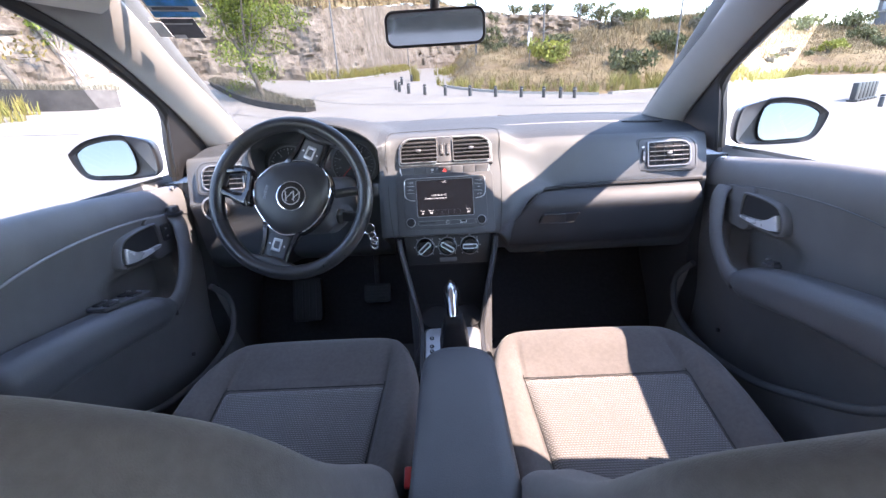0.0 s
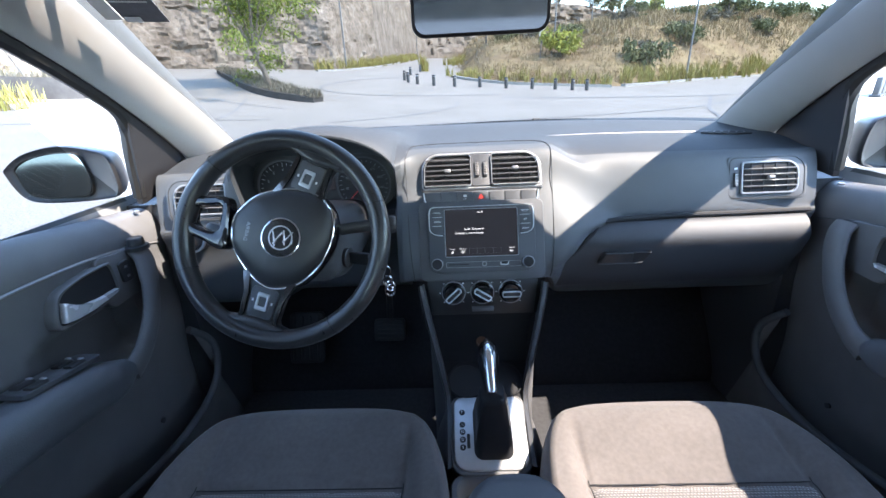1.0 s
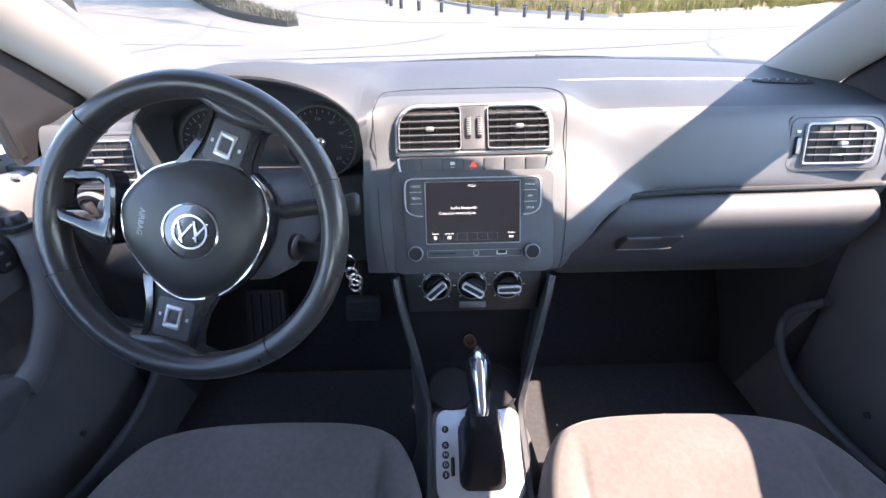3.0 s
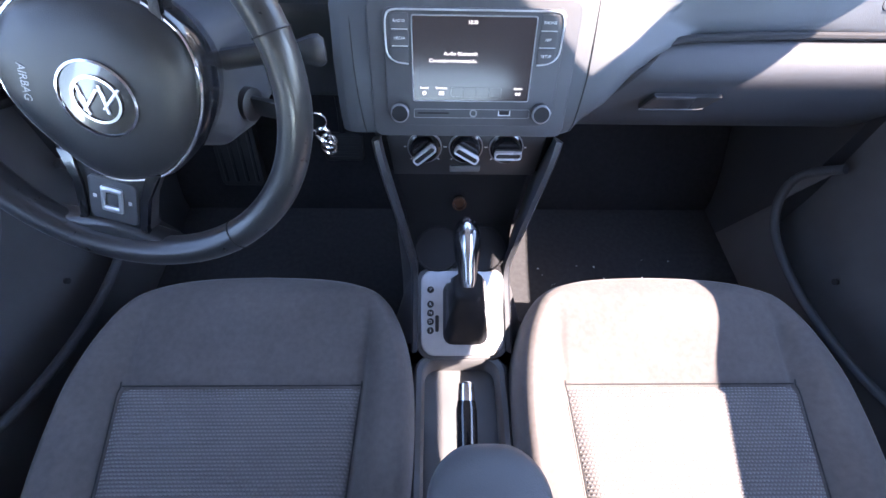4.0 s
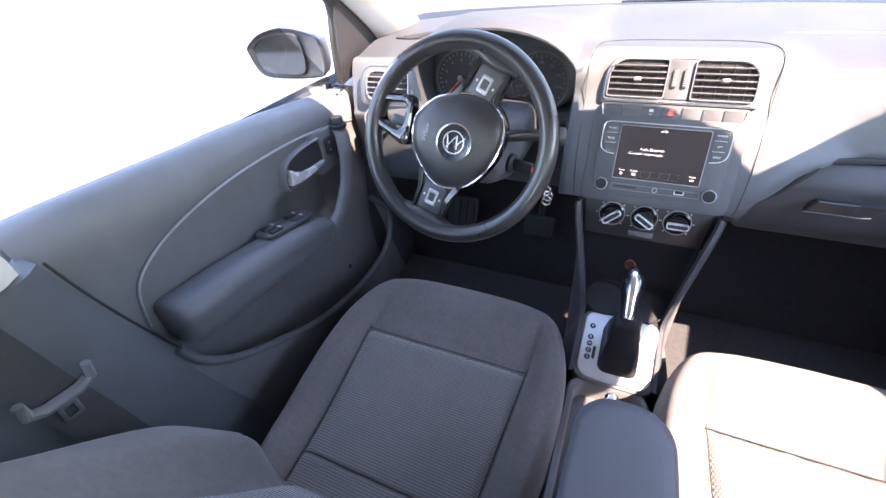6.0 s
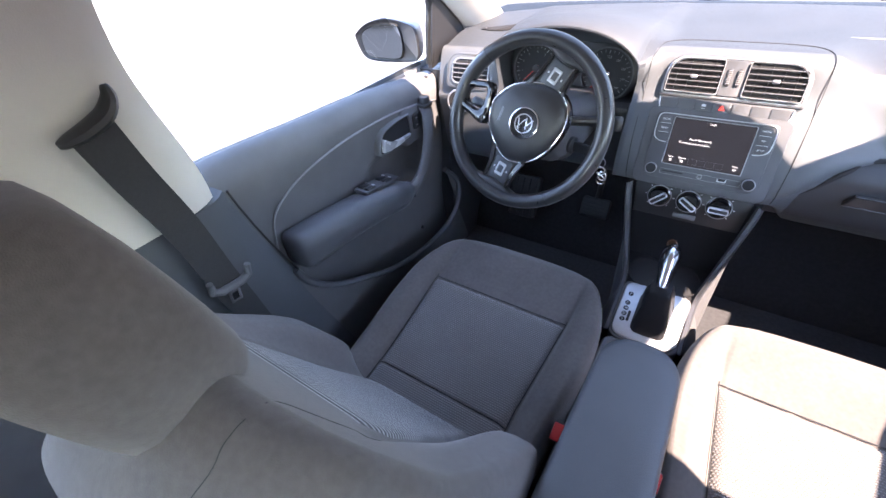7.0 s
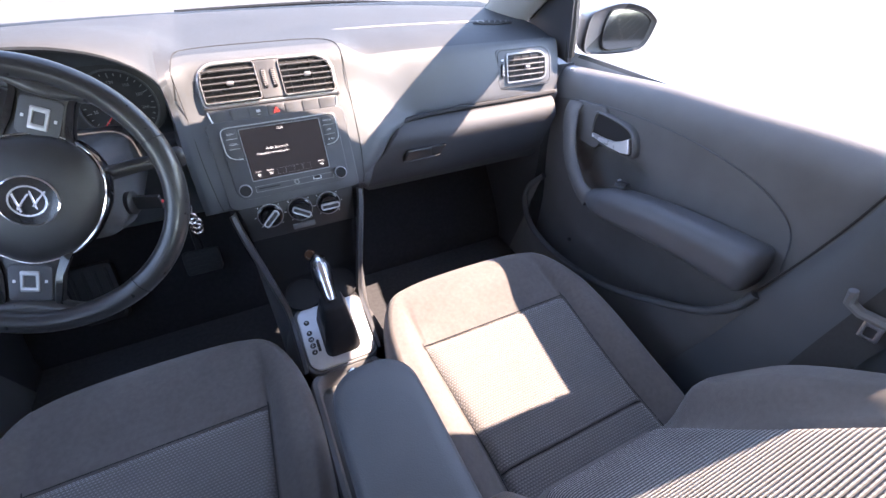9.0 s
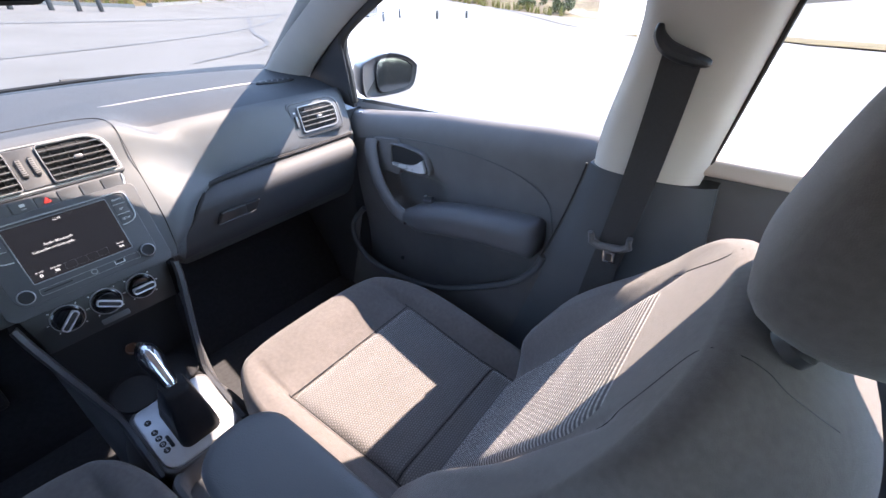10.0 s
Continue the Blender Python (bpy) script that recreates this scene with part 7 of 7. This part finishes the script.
for phi, d, size, mat, lab in ((15.2, 35.4, 1.8, LEAF_LIGHT, "bright yellow-green rounded bush"), (24.8, 34.7, 1.9, LEAF_DARK, "grey-green prickly bush on the dry slope"), (28.0, 45.4, 1.7, LEAF_DARK, "grey-green prickly bush on the dry slope"),
                               (23.5, 58, 1.5, LEAF_DARK, "low dark bush on the dry slope"), (15.0, 52, 1.1, LEAF_DARK, "low dark bush on the dry slope"), (32.0, 72, 2.7, LEAF_DARK, "broad dark spreading bush on the hill"),
                               (36.5, 88, 2.6, LEAF_DARK, "broad dark spreading bush on the hill"), (35.0, 68, 1.7, LEAF_DARK, "low green bush on the dry slope"), (40.0, 104, 3.2, LEAF_DARK, "broad dark bush on the hilltop"),
                               (43.5, 112, 3.6, LEAF_DARK, "broad dark bush on the hilltop"), (47.0, 116, 3.4, LEAF_DARK, "broad dark bush on the hilltop"), (46.0, 92, 2.0, LEAF_DARK, "low green bush on the dry slope"),
                               (38.0, 122, 3.2, LEAF_DARK, "broad dark bush on the hilltop"), (50.0, 100, 2.6, LEAF_DARK, "broad dark bush on the hilltop"), (8.6, 46, 1.0, LEAF_DARK, "small dark bush on the dry slope"), (13.5, 39, 0.9, SCRUB, "dry grey bush on the slope"), (16.5, 46, 1.2, LEAF_DARK, "low green bush on the dry slope"), (22.0, 50, 1.4, SCRUB, "dry grey bush on the slope"),
                               (25.0, 60, 1.6, LEAF_LIGHT, "yellow-green bush on the dry slope"), (28.0, 64, 1.7, LEAF_DARK, "low green bush on the dry slope"), (30.5, 58, 1.3, SCRUB, "dry grey bush on the slope"), (33.5, 80, 2.2, LEAF_DARK, "broad dark bush on the dry slope"), (42.0, 86, 1.8, LEAF_LIGHT, "yellow-green bush on the dry slope"), (44.5, 98, 2.4, LEAF_DARK, "broad dark bush on the dry slope"), (48.5, 90, 1.9, SCRUB, "dry grey bush on the slope"), (10.2, 60, 1.5, SCRUB, "dry grey bush on the slope"), (26.5, 46, 0.9, LEAF_DARK, "small dark bush on the dry slope"), (64.0, 60, 1.5, LEAF_DARK, "low green bush beside the far road"), (68.0, 58, 1.8, LEAF_DARK, "low green bush beside the far road")):
    bush(phi, d, size, mat, lab)
scrub_rng = random.Random(9)
for k in range(26):
    phi = scrub_rng.uniform(8, 42)
    d = along(HILL_EDGE, phi) + scrub_rng.uniform(7, 50)
    bush(phi, d, scrub_rng.uniform(0.5, 1.1), SCRUB if k % 3 else LEAF_DARK, "low dry grey-green scrub on the slope", 0.6)
for phi, size in ((5.5, 2.0), (10.8, 2.3), (13.6, 2.4), (14.7, 2.7), (18.3, 3.5), (20.6, 4.4), (22.4, 3.8), (24.0, 4.2)):
    bush(phi, 120, size, LEAF_DARK, "dark spreading bush on the brow of the rock face", 0.85, brow=True)

# ---------------------------------------------------------------- outdoors: planters, bollards, poles, far building
def planter(points, w, hgt, label):
    line = smooth_line([(x, y, 0) for x, y in points], 5)
    p0 = thing("planter", (line[0].x, line[0].y, land(line[0].x, line[0].y)), label, "planter", "planters")
    left, right, wl = [], [], []
    for i, p in enumerate(line):
        a, b = line[max(0, i - 1)], line[min(len(line) - 1, i + 1)]
        d = (b - a).normalized()
        t = i / (len(line) - 1)
        ww = w * (0.25 + 0.75 * math.sin(math.pi * min(1, max(0.0, t * 0.9 + 0.08))))
        n = Vector((-d.y, d.x, 0)) * ww / 2
        z = land(p.x, p.y)
        wl.append([(p.x - n.x, p.y - n.y, z - 0.1), (p.x - n.x, p.y - n.y, z + hgt), (p.x + n.x, p.y + n.y, z + hgt), (p.x + n.x, p.y + n.y, z - 0.1)])
    # The edging's dark colour stands for its shadowed side.
    put("kerb_wall", loft(BM(), wl), SHADEWALL, p0, "stone edging in a painted shade tone")
    bm = BM()
    for a, b in zip(wl, wl[1:]):
        for _ in range(26):
            t, u = rng.random(), rng.uniform(0.1, 0.9)
            q = Vector(a[1]).lerp(Vector(b[1]), t).lerp(Vector(a[2]).lerp(Vector(b[2]), t), u)
            blades(bm, q.x, q.y, q.z - 0.05, rng.uniform(0.15, 0.38), 0.4, 12, 0.014)
    put("dry_shrubs", bm, SCRUB, p0, "low dry shrubs", 180)["kind"] = "stuff"


planter([(-14.6, 31.4), (-11.5, 26.6), (-8.6, 22.7), (-6.6, 20.6), (-5.2, 19.5)], 1.8, 0.24, "long planter bed with shade-toned edging and dry shrubs")
planter([(-22.0, 17.0), (-18.5, 17.8), (-15.0, 18.6), (-13.4, 19.6)], 1.6, 0.7, "planter bed with a shade-toned curved retaining edge")

bol = thing("bollard", (0, 0, 0), "short dark grey steel bollard with a pale band", "bollard", "bollards")
put("post", lathe(BM(), [(0.095, -0.1), (0.095, 0.44), (0.088, 0.45), (0.088, 0.47), (0.095, 0.48), (0.095, 0.52), (0.085, 0.55), (0.05, 0.57), (0.0, 0.575)], Matrix(), 18), BOLLARD, bol)
put("band", lathe(BM(), [(0.0965, 0.455), (0.0965, 0.468)], Matrix(), 18, False, False), WHITEMARK, bol, "pale reflective band")
SPOTS = [(-2.01, 28.07), (-1.73, 27.03), (-1.9, 32.9), (-1.36, 38.0), (-1.15, 26.2), (-0.2, 25.7), (0.97, 25.4), (2.37, 25.2), (3.77, 24.8), (5.15, 24.5), (6.36, 24.3), (7.2, 24.0), (7.94, 23.9), (25.6, 22.5), (29.8, 22.3), (36.0, 23.6), (21.0, 19.8)]
for k, (x, y) in enumerate(SPOTS):
    m = Matrix.Translation((x, y, land(x, y))) @ Matrix.Diagonal((1, 1, 1.0 if k < 13 else 1.6, 1))
    if k == 0:
        bol.matrix_basis = m
    else:
        copy_thing(bol, Matrix.Translation((x, y, land(x, y))))
for k in range(6):
    x, y = 22.4 + 0.75 * k, 22.6 + 0.55 * k
    b = thing("barrier", (x, y, land(x, y)), "black plastic road barrier block", "barrier", "row of barriers")
    put("body", add_box(BM(), (-0.45, -0.12, 0.0), (0.45, 0.12, 0.95), 0.04, 2, pose(x, y, land(x, y), 0, 0, 38)), BOLLARD, b)
    put("foot", add_box(BM(), (-0.48, -0.22, 0.0), (0.48, 0.22, 0.12), 0.03, 2, pose(x, y, land(x, y), 0, 0, 38)), BOLLARD, b)
for x, y, hgt, r in ((-7.5, 38.2, 9.0, 0.07), (4.9, 44.9, 9.0, 0.09), (18.2, 32.9, 8.5, 0.07), (13.1, 58.5, 9.0, 0.09), (12.4, 48.4, 9.0, 0.08), (22.8, 68.3, 9, 0.08), (33.9, 66.9, 9, 0.08), (-3.2, 80, 9, 0.09)):
    z = hill_xy(x, y) if math.hypot(x, y) > along(HILL_EDGE, math.degrees(math.atan2(x, y))) and x > 2 else land(x, y)
    p = thing("lamp_post", (x, y, z), "slim grey steel lamp post", "lamp post", "lamp posts")
    put("pole", tube(BM(), [(x, y, z - 0.2), (x, y, z + 0.5), (x, y, z + hgt)], [r * 1.3, r, r * 0.7], 10), POLE, p)
    put("base_plate", lathe(BM(), [(0.2, -0.1), (0.2, 0.05), (0.12, 0.1), (0.1, 0.12)], Matrix.Translation((x, y, z)), 14), POLE, p)
sx, sy = 7.68, 33.9
sg = thing("road_sign", (sx, sy, hill_xy(sx, sy)), "narrow white road sign on a thin pole", "road sign")
put("pole", tube(BM(), [(sx, sy, hill_xy(sx, sy) - 0.2), (sx, sy, hill_xy(sx, sy) + 2.35)], 0.03, 8), POLE, sg)
put("plate", add_box(BM(), (sx - 0.16, sy - 0.05, hill_xy(sx, sy) + 1.45), (sx + 0.16, sy - 0.03, hill_xy(sx, sy) + 2.4), 0.01, 1), WHITEMARK, sg, "white sign plate")
# dark tower on the hill
tx, ty = polar(48.3, 190)
tower = thing("tower_block", (tx, ty, 14), "dark glazed tower block on the hill", "tower block")
TM = pose(tx, ty, 14, 0, 0, -40)
put("wall", add_box(BM(), (-13, -9, -6), (13, 9, 34), 0.2, 1, TM), TOWER, tower)
for f in range(10):
    for k in range(9):
        put("window", add_box(BM(), (-12.2 + 2.75 * k, -9.12, 3 + 3.0 * f), (-10.2 + 2.75 * k, -8.95, 5.0 + 3.0 * f), m=TM), TOWERGLASS, tower)
    put("floor_band", add_box(BM(), (-13.2, -9.4, 2.4 + 3.0 * f), (13.2, -8.9, 2.75 + 3.0 * f), m=TM), POLE, tower)

# the car stands slightly turned and leaning on the forecourt: lay the outdoors round it
OUTDOORS = pose(0, 0, 0, 0.35, 0.6, 1.9)
for ob in [o for o in scene.objects if o not in INDOORS and o.parent is None]:
    ob.matrix_basis = OUTDOORS @ ob.matrix_basis
